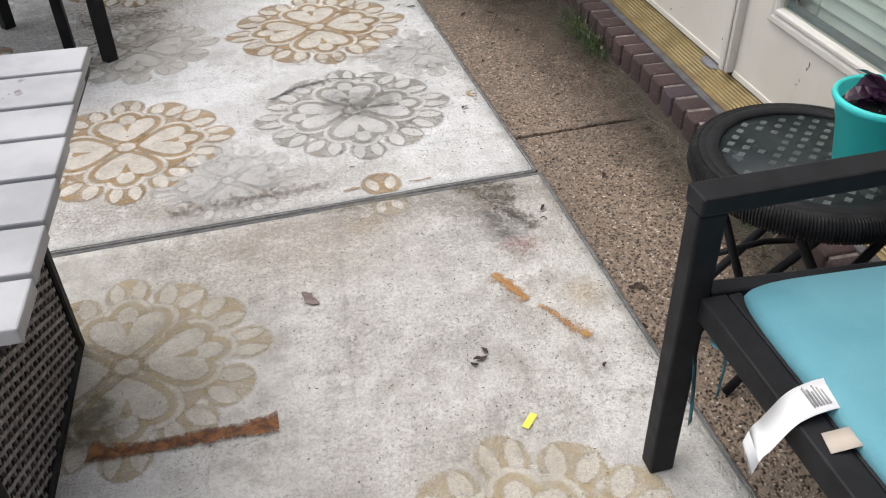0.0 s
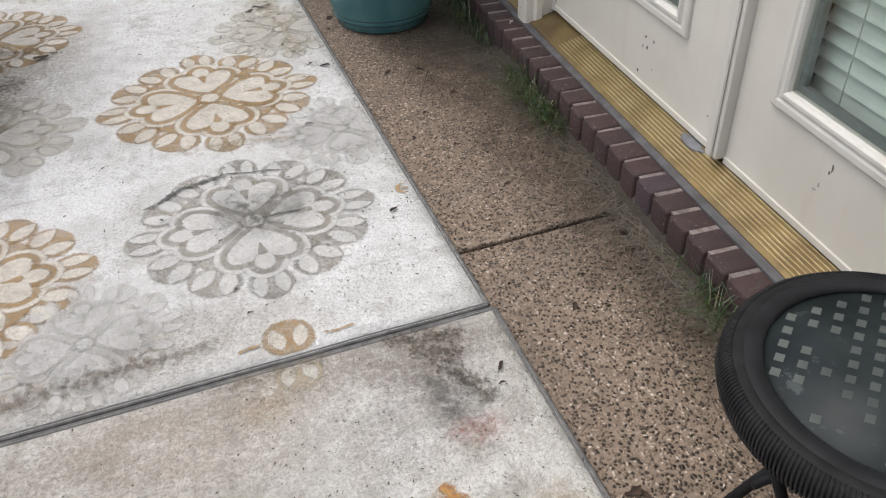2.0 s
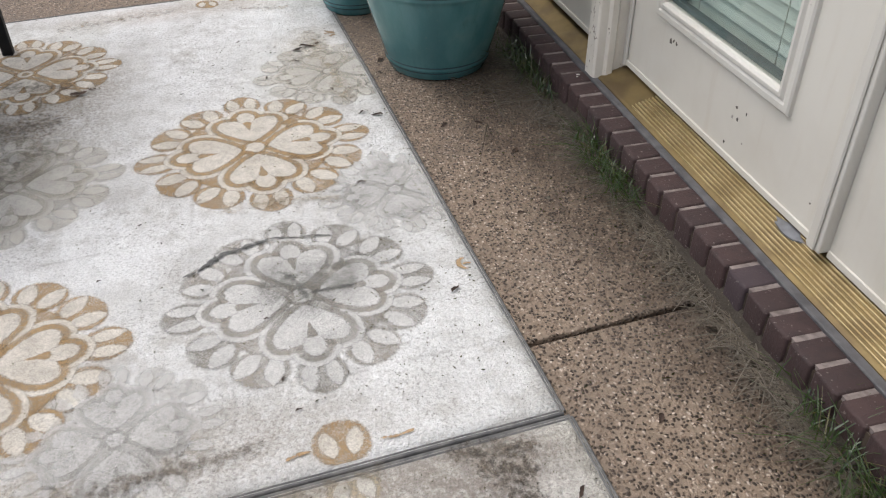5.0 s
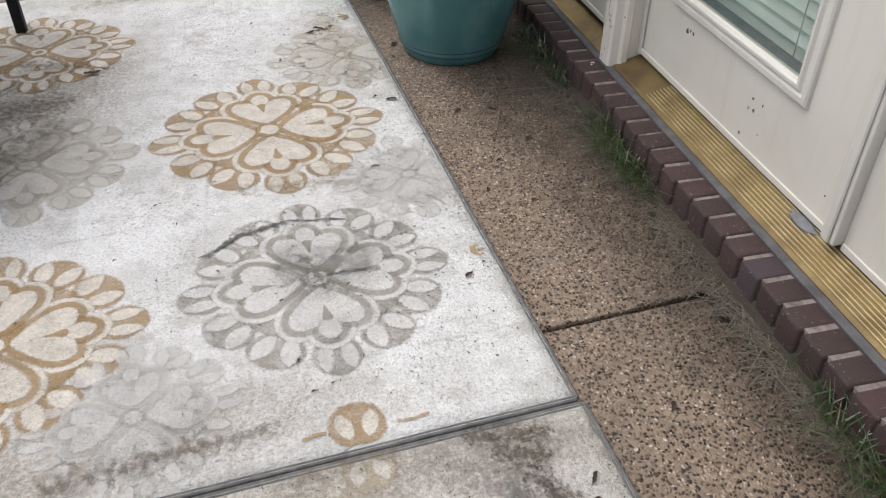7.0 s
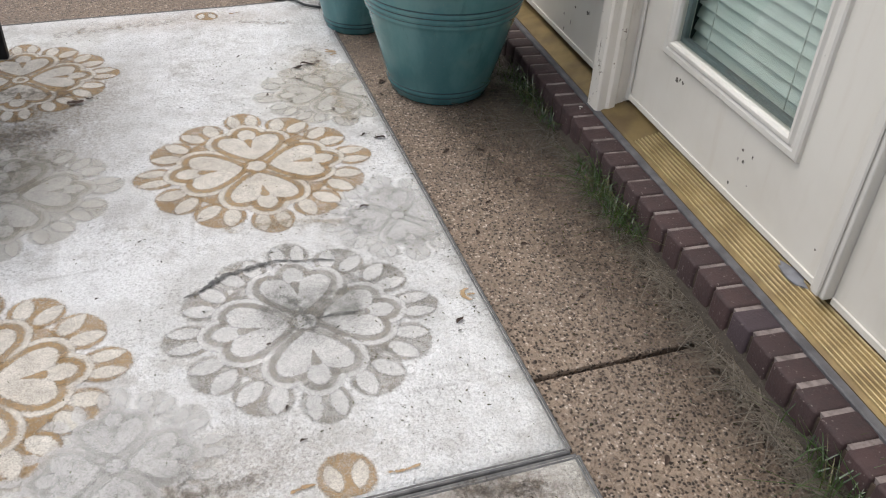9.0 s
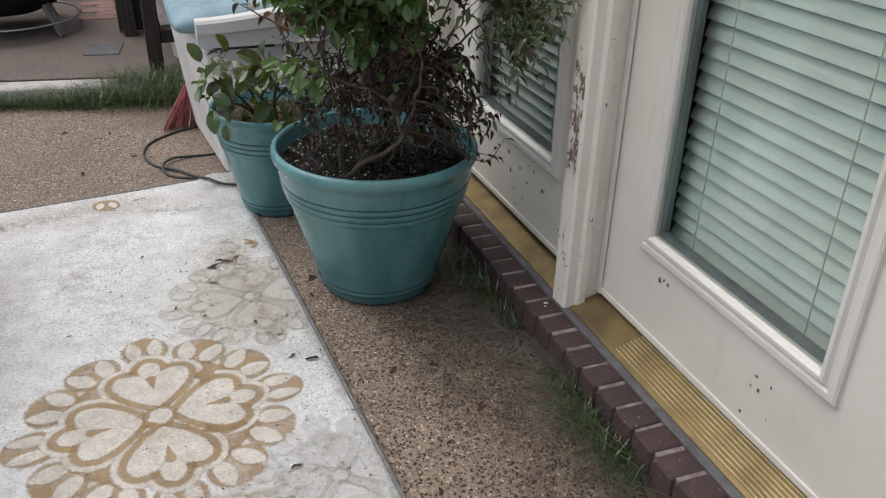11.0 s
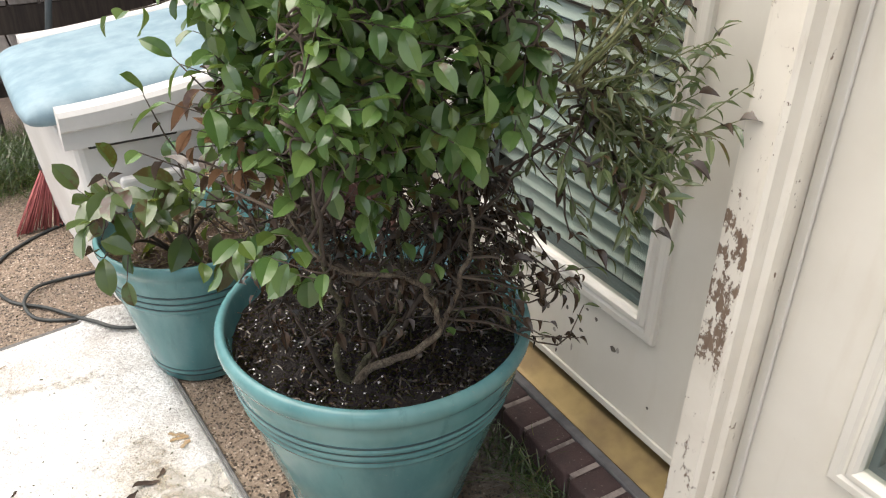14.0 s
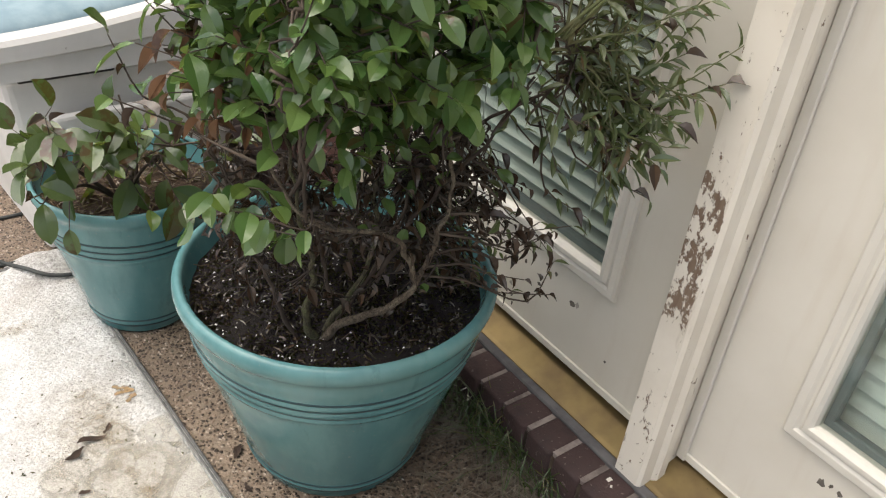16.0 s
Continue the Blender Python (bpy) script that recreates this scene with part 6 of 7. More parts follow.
def drop_leaf(me, m, parent, base, front, key, mat_label):
    """The nearest leaves are pieces of their own, the rest is joined."""
    m2 = Matrix.Translation(-base) @ m
    if front and singles[0] < 290:
        ob = new("leaf", me)
        ob.parent = parent
        ob.matrix_local = m2
        singles[0] += 1
    else:
        joined.setdefault(key, (Joined(), me.materials[0], parent, mat_label))[0].add(me, m2)


def grow(count, inside, lo, hi, meshes, parent, base, key, label, leaves=(6, 9), twig=0.11, droop=0.3, sources=None, front_y=None, weights=None, lscale=(0.8, 1.2), bark=M_TWIG, thick=1.0):
    bmt = bmesh.new()
    made = 0
    tries = 0
    while made < count and tries < count * 60:
        tries += 1
        p = Vector([rnd.uniform(a, b) for a, b in zip(lo, hi)])
        if not inside(p):
            continue
        made += 1
        src = min(sources, key=lambda s: (s - p).length_squared + rnd.random() * 0.012)
        d = (p - src)
        d = d.normalized() if d.length > 0.01 else Vector((0, 0, 1))
        d = (d + Vector((rnd.uniform(-0.5, 0.5), rnd.uniform(-0.8, 0.3), rnd.uniform(-0.1, 0.8)))).normalized()
        a = p - d * twig * 0.6
        pts = smooth_path([src, (src + a) / 2 + Vector((rnd.uniform(-0.02, 0.02), rnd.uniform(-0.02, 0.02), 0.012)), a, p + d * twig * 0.4], 3)
        n = len(pts) - 1
        add_tube(bmt, [q - base for q in pts], 0, 4, [(0.0026 - 0.0018 * i / n) * thick for i in range(n + 1)])
        k = rnd.randint(*leaves)
        for i in range(k):
            t = i / max(1, k - 1)
            q = a.lerp(p + d * twig * 0.4, t)
            ang = i * 2.4 + rnd.random()
            side = (d.orthogonal().normalized() * math.cos(ang) + d.cross(d.orthogonal()).normalized() * math.sin(ang))
            direction = side * (0.9 if t < 0.95 else 0.2) + d * 0.55 + Vector((0, -0.25, 0))
            me = rnd.choices(meshes, weights)[0] if weights else rnd.choice(meshes)
            m = leaf_pose(q, direction, rnd, droop, rnd.uniform(*lscale))
            drop_leaf(me, m, parent, base, front_y is not None and q.y < front_y, key + me.materials[0].name, label)
    return tagged(part("twig", bmt, bark, parent), kind="stuff")


srcs = [p for p, i in nodes]
grow(620, inside_main, (0.64, 3.08, 0.66), (1.11, 3.66, 1.26), LEAFS + YOUNG, shrub, S0, "main", "glossy oval green leaves", (6, 10), 0.10, 0.12, srcs, 3.20, [4, 4, 3, 0.7, 0.7], (0.60, 1.05))
grow(54, inside_right, (1.08, 3.03, 0.66), (1.285, 3.30, 1.10), NARROW + DEAD, shrub, S0, "right", "narrow dark green leaves, some browned", (8, 13), 0.11, 0.0, srcs, None, [5, 5, 0.5, 0.5], (0.75, 1.3), M_GREENTWIG)
grow(18, lambda p: True, (1.02, 3.12, 0.60), (1.20, 3.30, 0.90), NARROW + DEAD, shrub, S0, "right", "narrow dark green leaves, some browned", (4, 7), 0.12, 0.2, srcs, None, [5, 5, 0.7, 0.7])
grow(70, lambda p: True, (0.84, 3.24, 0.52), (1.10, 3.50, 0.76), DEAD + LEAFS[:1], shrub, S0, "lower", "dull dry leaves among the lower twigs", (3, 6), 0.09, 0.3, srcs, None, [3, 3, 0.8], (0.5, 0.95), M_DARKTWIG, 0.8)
grow(6, lambda p: True, (0.655, 3.24, 0.62), (0.74, 3.38, 0.70), LEAFS + YOUNG, shrub, S0, "low", "low hanging green leaves", (3, 6), 0.07, 0.6, srcs, 3.3, [3, 3, 2, 1, 1])
grow(75, lambda p: True, (1.0, 3.20, 0.43), (1.17, 3.45, 0.64), DEAD + NARROW, shrub, S0, "dry", "dry brown curled leaves low on the shrub", (4, 7), 0.08, 0.5, srcs, None, [4, 4, 1, 1], (0.6, 1.0))
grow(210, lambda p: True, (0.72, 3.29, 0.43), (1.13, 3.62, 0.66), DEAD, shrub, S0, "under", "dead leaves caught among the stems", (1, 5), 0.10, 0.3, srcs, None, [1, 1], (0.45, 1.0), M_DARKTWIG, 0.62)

grow(7, lambda p: True, (0.59, 3.34, 0.78), (0.68, 3.50, 1.02), LEAFS + YOUNG + DEAD, shrub, S0, "side", "sparse outer leaves, some dry", (3, 5), 0.09, 0.3, srcs, None, [3, 3, 2, 1, 1, 1.2, 1.2], (0.8, 1.2))

grow(9, lambda p: True, (0.650, 3.34, 0.74), (0.725, 3.46, 0.88), CURLED, shrub, S0, "curled", "dry brown curled leaves near the shrub's top", (3, 4), 0.07, 0.4, srcs, None, None, (0.7, 1.05))
shrub2 = thing("shrub", "small leggy shrub with sparse yellow-green leaves in the mulch", "shrub", (P2.x - 0.01, P2.y - 0.03, SLAB_Z + 0.30))
S2 = shrub2.matrix_world.translation.copy()
n2 = []
for k, (dx, dy, dz) in enumerate([(-0.13, -0.10, 0.18), (-0.05, -0.16, 0.22), (0.06, -0.12, 0.27), (0.02, 0.05, 0.34), (-0.10, 0.02, 0.28), (-0.16, -0.04, 0.30), (0.10, 0.0, 0.36)]):
    a = S2 + Vector((rnd.uniform(-0.02, 0.02), rnd.uniform(-0.02, 0.02), -0.01))
    b = S2 + Vector((dx, dy, dz * 0.62))
    sp = smooth_path([a, a.lerp(b, 0.4) + Vector((rnd.uniform(-0.03, 0.03), rnd.uniform(-0.03, 0.03), 0.03)), b], 6)
    n = len(sp) - 1
    part("stem", tube([p - S2 for p in sp], 0, 6, [0.0055 - 0.0035 * i / n for i in range(n + 1)]), M_TWIG, shrub2)
    n2 += sp[len(sp) // 2:]
singles[0] = 200
grow(36, lambda p: True, (0.54, 3.84, 0.365), (0.90, 4.05, 0.53), OLIVE + YOUNG + DEAD, shrub2, S2, "second", "sparse yellow-green leaves with brown edges", (2, 4), 0.07, 0.25, n2, 3.97, [4, 4, 0.6, 0.6, 0.8, 0.8], (1.0, 1.5))
for key, (jn, mat, par, lab) in joined.items():
    jn.done("foliage", mat, par, lab)

# turquoise pot with a purple-leaved plant on the side table
CX, CY = 1.068, 1.160
cup = thing("flower_pot", "bright turquoise plastic flower pot standing on the side table", "plant pot", (CX, CY, SZ - 0.0055))
part("body", lathe([(0.0, 0.0), (0.047, 0.0), (0.050, 0.004), (0.0640, 0.085), (0.0660, 0.087), (0.0715, 0.112), (0.0760, 0.115), (0.0785, 0.120), (0.0780, 0.126), (0.0740, 0.1285), (0.0690, 0.125), (0.0650, 0.10), (0.0, 0.098)], 56), M_TURQ, cup, smooth=True)
soil_disc(cup, 0.0655, 0.100, M_SOIL, 2.0, bumpy=0.004)
pp = thing("foliage_plant", "small plant with crinkled dark purple leaves in the turquoise pot", "plant", (CX, CY, SZ + 0.10))
PL = leaf_mesh("leaf", 0.052, 0.052, M_PURPLE, 0.16, 0.35, 0.85, 9, 0.5)
for k in range(24):
    t, el = k * 2.4, 0.10 + 0.016 * k
    d = Vector((math.cos(t) * math.cos(el), math.sin(t) * math.cos(el), math.sin(el)))
    ob = new("leaf", PL)
    ob.parent = pp
    m = leaf_pose(Vector((0.006 * math.cos(t), 0.006 * math.sin(t), 0.004 + 0.0012 * k)), d, rnd, 0.0, rnd.uniform(0.8, 1.15))
    ob.matrix_local = m


# white plastic garden seat with a pale blue cushion
seat = thing("garden_seat", "white plastic box-shaped garden seat, grubby, with raised side rails", "seat", (0.608, 4.345, SLAB_Z))
LX, LY, LZ = 0.50, 0.56, 0.488
bm = bmesh.new()
lo = [bm.verts.new(p) for p in ((0, 0, 0.0), (LX - 0.04, 0, 0.0), (LX - 0.04, LY - 0.02, 0.0), (-0.055, LY, 0.0))]
hi = [bm.verts.new(p) for p in ((-0.035, -0.055, LZ), (LX, -0.055, LZ), (LX, LY + 0.02, LZ), (-0.11, LY + 0.02, LZ))]
bm.faces.new(lo), bm.faces.new(hi)
for k in range(4):
    bm.faces.new((lo[k], lo[(k + 1) % 4], hi[(k + 1) % 4], hi[k]))
bmesh.ops.bevel(bm, geom=bm.edges[:], offset=0.022, segments=3, affect="EDGES", profile=0.5)
part("body", bm, M_WHITEPL, seat, smooth=False)


def side_rail(y0, y1, name="side_rail"):
    """A rail whose top edge dips towards the front, with a step below it."""
    bm = bmesh.new()
    n = 14
    sec = []
    for i in range(n + 1):
        u = i / n
        x = -0.052 + 0.55 * u
        zt = LZ + 0.085 + 0.075 * (u ** 1.6)
        zb = LZ - 0.005
        sec.append([bm.verts.new(p) for p in ((x, y0, zb), (x, y0, (zb + zt) / 2 - 0.004), (x, y0 - 0.012, (zb + zt) / 2 + 0.004), (x, y0 - 0.012, zt - 0.01), (x, y0 - 0.004, zt), (x, y1 - 0.006, zt), (x, y1, zt - 0.01), (x, y1, zb))])
    for a, b in zip(sec, sec[1:]):
        for k in range(8):
            bm.faces.new((a[k], a[(k + 1) % 8], b[(k + 1) % 8], b[k]))
    bm.faces.new(sec[0]), bm.faces.new(sec[-1])
    return part(name, bm, M_WHITEPL, seat)


side_rail(-0.082, -0.035)
side_rail(LY - 0.02, LY + 0.03)
part("back_rail", box((LX - 0.02, -0.034, LZ - 0.004), (LX + 0.035, LY - 0.021, LZ + 0.15), 0.012, seg=2), M_WHITEPL, seat)
# black strip standing in for the thin shadow line below the rail
part("slot", box((0.0, -0.0600, LZ - 0.020), (0.20, -0.045, LZ - 0.008), 0.002), M_GASKETSHADE, seat, "dark slot under the rail")
part("front_panel", box((0.05, -0.052, 0.06), (0.43, -0.030, LZ - 0.085), 0.008, pose(0, 0, 0, 6.5), seg=2), M_WHITEPL, seat)
bc = thing("seat_cushion", "pale blue vinyl cushion, weathered, on the white garden seat", "cushion")
part("pad", puffy(0.60, 0.545, 0.085, pose(0.608 + 0.180, 4.345 + 0.253, SLAB_Z + LZ + 0.038, 0, -6.5, 0), seed=6.0), M_BLUECUSH, bc, smooth=True)

# red broom standing behind the seat
br = thing("broom", "red-bristled broom standing head down beside the white seat", "broom", (0.487, 4.875, SLAB_Z))
rb = random.Random(3)
for k in range(90):
    u = rb.uniform(-1, 1)
    v = rb.uniform(-0.5, 0.5)
    part("bristle", tube([(0.066 + 0.016 * u, 0.02 + 0.012 * v, 0.19), (0.035 + 0.045 * u, 0.012 + 0.02 * v, 0.09), (0.004 + 0.066 * u, 0.03 * v, 0.002 + 0.006 * rb.random())], 0.0022, 4), M_BROOM, br)
part("ferrule", lathe([(0.0, 0.0), (0.026, 0.0), (0.028, 0.01), (0.017, 0.055), (0.013, 0.07), (0.0, 0.07)], 20), M_BROOMHEAD, br).matrix_local = pose(0.066, 0.022, 0.182, 0, 14, 0)
part("handle", tube([(0.083, 0.022, 0.25), (0.19, 0.10, 0.72), (0.30, 0.18, 1.2)], 0.010, 10), M_BROOMHEAD, br)

# black cable lying in loops
cab = thing("power_cable", "black cable lying in loose loops on the patio", "cable")
cz = SLAB_Z + 0.005
part("cable", tube(smooth_path([(0.80, 4.98, cz), (0.585, 4.885, cz), (0.47, 4.83, cz), (0.37, 4.74, cz), (0.335, 4.62, cz), (0.365, 4.50, cz), (0.44, 4.42, cz + 0.004), (0.50, 4.34, cz + 0.004), (0.535, 4.268, 0.018), (0.58, 4.222, 0.012), (0.64, 4.21, 0.006), (0.70, 4.25, 0.0)], 6), 0.0048, 8), M_CABLE, cab)
part("cable", tube(smooth_path([(0.75, 4.60, cz), (0.60, 4.55, cz), (0.50, 4.55, cz), (0.43, 4.52, cz + 0.01), (0.395, 4.46, cz + 0.008), (0.41, 4.39, cz), (0.47, 4.345, cz), (0.53, 4.33, cz)], 6), 0.0048, 8), M_CABLE, cab)

# dark potting bench with weathered boards, a bag on it, a pale tub under it
pb = thing("potting_bench", "dark wooden bench with two tiers of weathered grey boards", "bench")
BZ0, BZ1 = 0.20, 0.47
for x, y in ((0.455, 5.70), (0.36, 6.50), (1.13, 5.72), (1.13, 6.50)):
    part("leg", box((x - 0.035, y - 0.035, SLAB_Z), (x + 0.035, y + 0.035, 0.62), 0.004), M_DARKWOOD, pb)
part("apron", box((0.491, 5.672, BZ1 - 0.10), (1.094, 5.715, BZ1), 0.004), M_DARKWOOD, pb)
part("apron", box((0.40, 6.48, BZ1 - 0.10), (1.094, 6.52, BZ1), 0.004), M_DARKWOOD, pb)
for i in range(6):
    x = 0.50 + i * 0.102
    part("top_board", box((x, 5.668, BZ1 + 0.001), (x + 0.094, 6.53, BZ1 + 0.022), 0.003), M_GREYWOOD, pb)
    part("shelf_board", box((x, 5.72, BZ0), (x + 0.094, 6.45, BZ0 + 0.02), 0.003), M_GREYWOOD, pb)
part("shelf_rail", box((0.491, 5.69, BZ0 - 0.06), (1.094, 5.72, BZ0 - 0.001), 0.003), M_DARKWOOD, pb)
part("back_panel", box((0.30, 6.56, 0.0), (1.26, 6.60, 1.2), 0.004), M_DARKWOOD, pb)
bag = part("plastic_bag", puffy(0.24, 0.20, 0.11, pose(0.60, 5.82, BZ1 + 0.018, 0, 0, 20), seed=8.0, nx=16, ny=16), M_BAG, None, smooth=True)
tagged(bag, "crumpled clear and red plastic bag on the bench", "bag")
tub = part("plastic_tub", lathe([(0.0, 0.0), (0.10, 0.0), (0.105, 0.006), (0.125, 0.17), (0.134, 0.175), (0.134, 0.185), (0.12, 0.185), (0.1, 0.012), (0.0, 0.012)], 40), M_WHITEPL, None, smooth=True)
tub.location = (0.66, 6.0, SLAB_Z)
tagged(tub, "white plastic tub under the bench", "tub")

# low black fire bowl
fb = thing("fire_bowl", "low round black metal grill bowl on grey legs", "grill", (-0.30, 6.82, SLAB_Z))
part("bowl", lathe([(0.0, 0.11), (0.20, 0.115), (0.30, 0.16), (0.36, 0.26), (0.375, 0.40), (0.37, 0.44), (0.34, 0.52), (0.24, 0.60), (0.10, 0.64), (0.0, 0.645)], 48), M_GRILL, fb, smooth=True)
part("ring", lathe([(0.40, 0.075), (0.412, 0.081), (0.40, 0.087), (0.388, 0.081)], 48, True), M_GALV, fb)
for k in range(4):
    t = radians(-38 + 90 * k)
    part("leg", square_bar(bmesh.new(), (0.385 * math.cos(t), 0.385 * math.sin(t), 0.0), (0.30 * math.cos(t), 0.30 * math.sin(t), 0.17), 0.05, 0.02), M_GALV, fb)

# dark board fence behind
fence = thing("fence", "dark wooden board fence behind the path", "fence", kind="structure")
for i in range(40):
    x = -3.2 + i * 0.16
    part("board", box((x, 8.3, -0.1), (x + 0.152, 8.33, 1.75 + 0.01 * math.sin(i * 7)), 0.003), M_DARKWOOD, fence)


# ---- pieces of the setting ----
brick_mesh = mesh_of("brick", box((-0.0475, -0.0325, -0.0715), (0.0475, 0.0325, 0.0715), 0.007, seg=2), M_BRICK, True)
brick_dark = mesh_of("brick", box((-0.0475, -0.0325, -0.0715), (0.0475, 0.0325, 0.0715), 0.007, seg=2), M_BRICKDARK, True)
rnd = random.Random(5)
y = -1.15
k = 0
while y < 4.7:
    dark = abs(y - 2.062) < 0.036
    ob = new("brick", brick_dark if dark else brick_mesh)
    ob.parent = step_ob
    ob.location = (BRICK_X + 0.0475 + rnd.uniform(-0.002, 0.002), y, 0.0205 + rnd.uniform(-0.002, 0.002))
    ob.rotation_euler = (radians(rnd.uniform(-0.8, 0.8)), radians(rnd.uniform(-0.6, 0.6)), radians(rnd.uniform(-0.7, 0.7)))
    y += 0.0734
    k += 1


# ---- grass, litter ----
def blades(name, spots, count, height, spread, mat, label, seed, flat=0.0):
    """Thin curved blades in tufts; nobody could count them."""
    rnd = random.Random(seed)
    vs, fs = [], []
    for _ in range(count):
        cx, cy, cz, s = rnd.choice(spots)
        bx, by = cx + rnd.gauss(0, spread[0]) * s, cy + rnd.gauss(0, spread[1]) * s
        h = height * s * rnd.uniform(0.4, 1.2)
        t = rnd.random() * math.tau
        lean = rnd.uniform(0.5, 2.0) + flat
        d = Vector((math.cos(t), math.sin(t), 0))
        w = Vector((-d.y, d.x, 0)) * rnd.uniform(0.0012, 0.0026)
        o = len(vs)
        for k in range(4):
            u = k / 3
            c = Vector((bx, by, cz)) + d * (h * lean * u * u) + Vector((0, 0, h * u * (1 - 0.35 * lean * u) * (1 - min(0.85, flat))))
            vs += [tuple(c - w * (1 - u * 0.85)), tuple(c + w * (1 - u * 0.85))]
        fs += [(o + 2 * k, o + 2 * k + 1, o + 2 * k + 3, o + 2 * k + 2) for k in range(3)]
    me = bpy.data.meshes.new(name)
    me.from_pydata(vs, [], fs)
    me.materials.append(mat)
    return tagged(new(name, me), label, "grass", kind="stuff")


rg = random.Random(8)
tufts = [(1.165 + rg.uniform(-0.012, 0.012), y, 0.02, s) for y, s in ((2.75, 1.1), (2.72, 1.3), (2.68, 1.3), (2.62, 1.3), (2.58, 1.1), (2.52, 0.9), (1.72, 1.2), (1.66, 1.3), (1.60, 1.2), (3.34, 1.3), (3.28, 1.3), (2.82, 0.6), (3.1, 0.7), (3.2, 1.0), (1.55, 1.0), (3.3, 1.1), (3.4, 0.9))]
blades("grass", tufts, 620, 0.078, (0.016, 0.05), M_GRASS, "green grass tufts growing along the brick step", 1)
blades("dry_grass", [(1.155, 1.2 + 0.1 * k, 0.012, 0.7) for k in range(26)], 3200, 0.060, (0.022, 0.06), M_DRYGRASS, "dry grass litter along the brick step", 2, 0.75)
blades("grass", [(-0.45 + 0.09 * k, 5.42 - 0.015 * k, -0.02, 0.5 + 0.09 * k) for k in range(13)], 4200, 0.105, (0.05, 0.04), M_GRASS, "grass growing over the kerb", 3)
blades("grass", [(0.3 + 0.06 * k, 5.50 - 0.012 * k, -0.02, 1.0) for k in range(8)], 2200, 0.13, (0.05, 0.05), M_GRASS, "longer grass beside the bench legs", 4)
blades("straw", [(1.02, 3.12, 0.0, 1.0), (1.09, 3.0, 0.004, 1.0), (1.0, 3.24, 0.0, 1.0)], 120, 0.09, (0.06, 0.06), M_DRYGRASS, "straw and dry stalks lying by the planter", 5, 0.8)

# path bricks in the far path
pbm = mesh_of("brick", box((-0.098, -0.047, -0.02), (0.098, 0.047, 0.02), 0.004), M_PATHBRICK)
for i in range(3):
    for j in range(11):
        ob = new("brick", pbm)
        ob.parent = far_path
        ob.location = (0.18 + 0.205 * i + (0.10 if j % 2 else 0), 6.98 + 0.102 * j, -0.022)
pv = part("paver", box((-0.09, -0.11, 0.0), (0.09, 0.11, 0.006), 0.003), M_CAULK)
pv.matrix_world = pose(0.21, 6.22, SLAB_Z, 0, 0, -8)
tagged(pv, "flat grey square paver on the far path", "paver")


# ---- dead leaves, twigs and scraps ----
def litter_leaf(name, x, y, L, turn, mat, label, z=0.003, seed=1, W=0.35, category="dead leaf"):
    """A curled dry leaf."""
    r = random.Random(seed)
    bm = bmesh.new()
    n = 7
    rows = []
    for i in range(n + 1):
        u = i / n
        w = L * W / 2 * math.sin(math.pi * (0.06 + 0.9 * u)) * r.uniform(0.65, 1.25)
        zz = 0.10 * L * math.sin(u * 5 + seed) + 0.08 * L
        yy = L * 0.10 * math.sin(u * 4 + seed)
        rows.append([bm.verts.new((L * (u - 0.5), yy - w, zz * 0.5 + 0.35 * w)), bm.verts.new((L * (u - 0.5), yy, zz * 0.35)), bm.verts.new((L * (u - 0.5), yy + w, zz * 0.5 + 0.5 * w))])
    for a, b in zip(rows, rows[1:]):
        for k in range(2):
            bm.faces.new((a[k], a[k + 1], b[k + 1], b[k])).smooth = True
    zmin = min(v.co.z for v in bm.verts)
    bmesh.ops.translate(bm, vec=(0, 0, -zmin), verts=bm.verts[:])
    ob = part(name, bm, mat)
    ob.matrix_world = pose(x, y, z, 0, 0, turn)
    return tagged(ob, label, category, group="dead leaves on the patio")


leaves = [(0.515, 3.675, 0.050, 5), (0.548, 3.690, 0.028, 60), (0.480, 3.655, 0.040, 20), (0.652, 3.124, 0.034, -30), (0.612, 3.15, 0.022, 20), (0.543, 2.770, 0.026, 10), (0.663, 2.296, 0.028, 55), (-0.205, 3.494, 0.05, 30), (-0.17, 3.52, 0.03, -20),
          (0.29, 3.774, 0.018, 30), (0.262, 2.303, 0.013, 0), (0.28, 2.124, 0.012, 70), (0.30, 2.038, 0.016, 30), (0.455, 1.275, 0.030, 20), (0.468, 1.293, 0.022, 120), (0.44, 1.262, 0.018, -50), (0.727, 1.741, 0.026, 40), (0.715, 1.70, 0.016, 0), (0.681, 1.205, 0.016, 60),
          (0.47, 3.56, 0.02, 10), (0.20, 3.60, 0.014, 40), (0.36, 3.46, 0.02, 70), (0.43, 3.40, 0.015, 10), (0.55, 3.33, 0.02, 100), (0.60, 3.25, 0.018, 20), (0.22, 3.30, 0.012, 0), (0.10, 3.41, 0.014, 40), (0.0, 2.72, 0.012, 20), (0.05, 2.63, 0.010, 80), (0.14, 2.79, 0.012, 0), (-0.08, 2.52, 0.012, 30)]
for i, (x, y, L, t) in enumerate(leaves):
    litter_leaf("dead_leaf", x, y, L, t, M_DEBRIS, "dark curled dry leaf lying on the rug", 0.0035, i + 1, 0.3 + 0.05 * (i % 4))
litter_leaf("dead_leaf", 0.148, 1.527, 0.052, -40, M_GREYLEAF, "grey-brown dry leaf lying on the rug", 0.003, 77, 0.5)
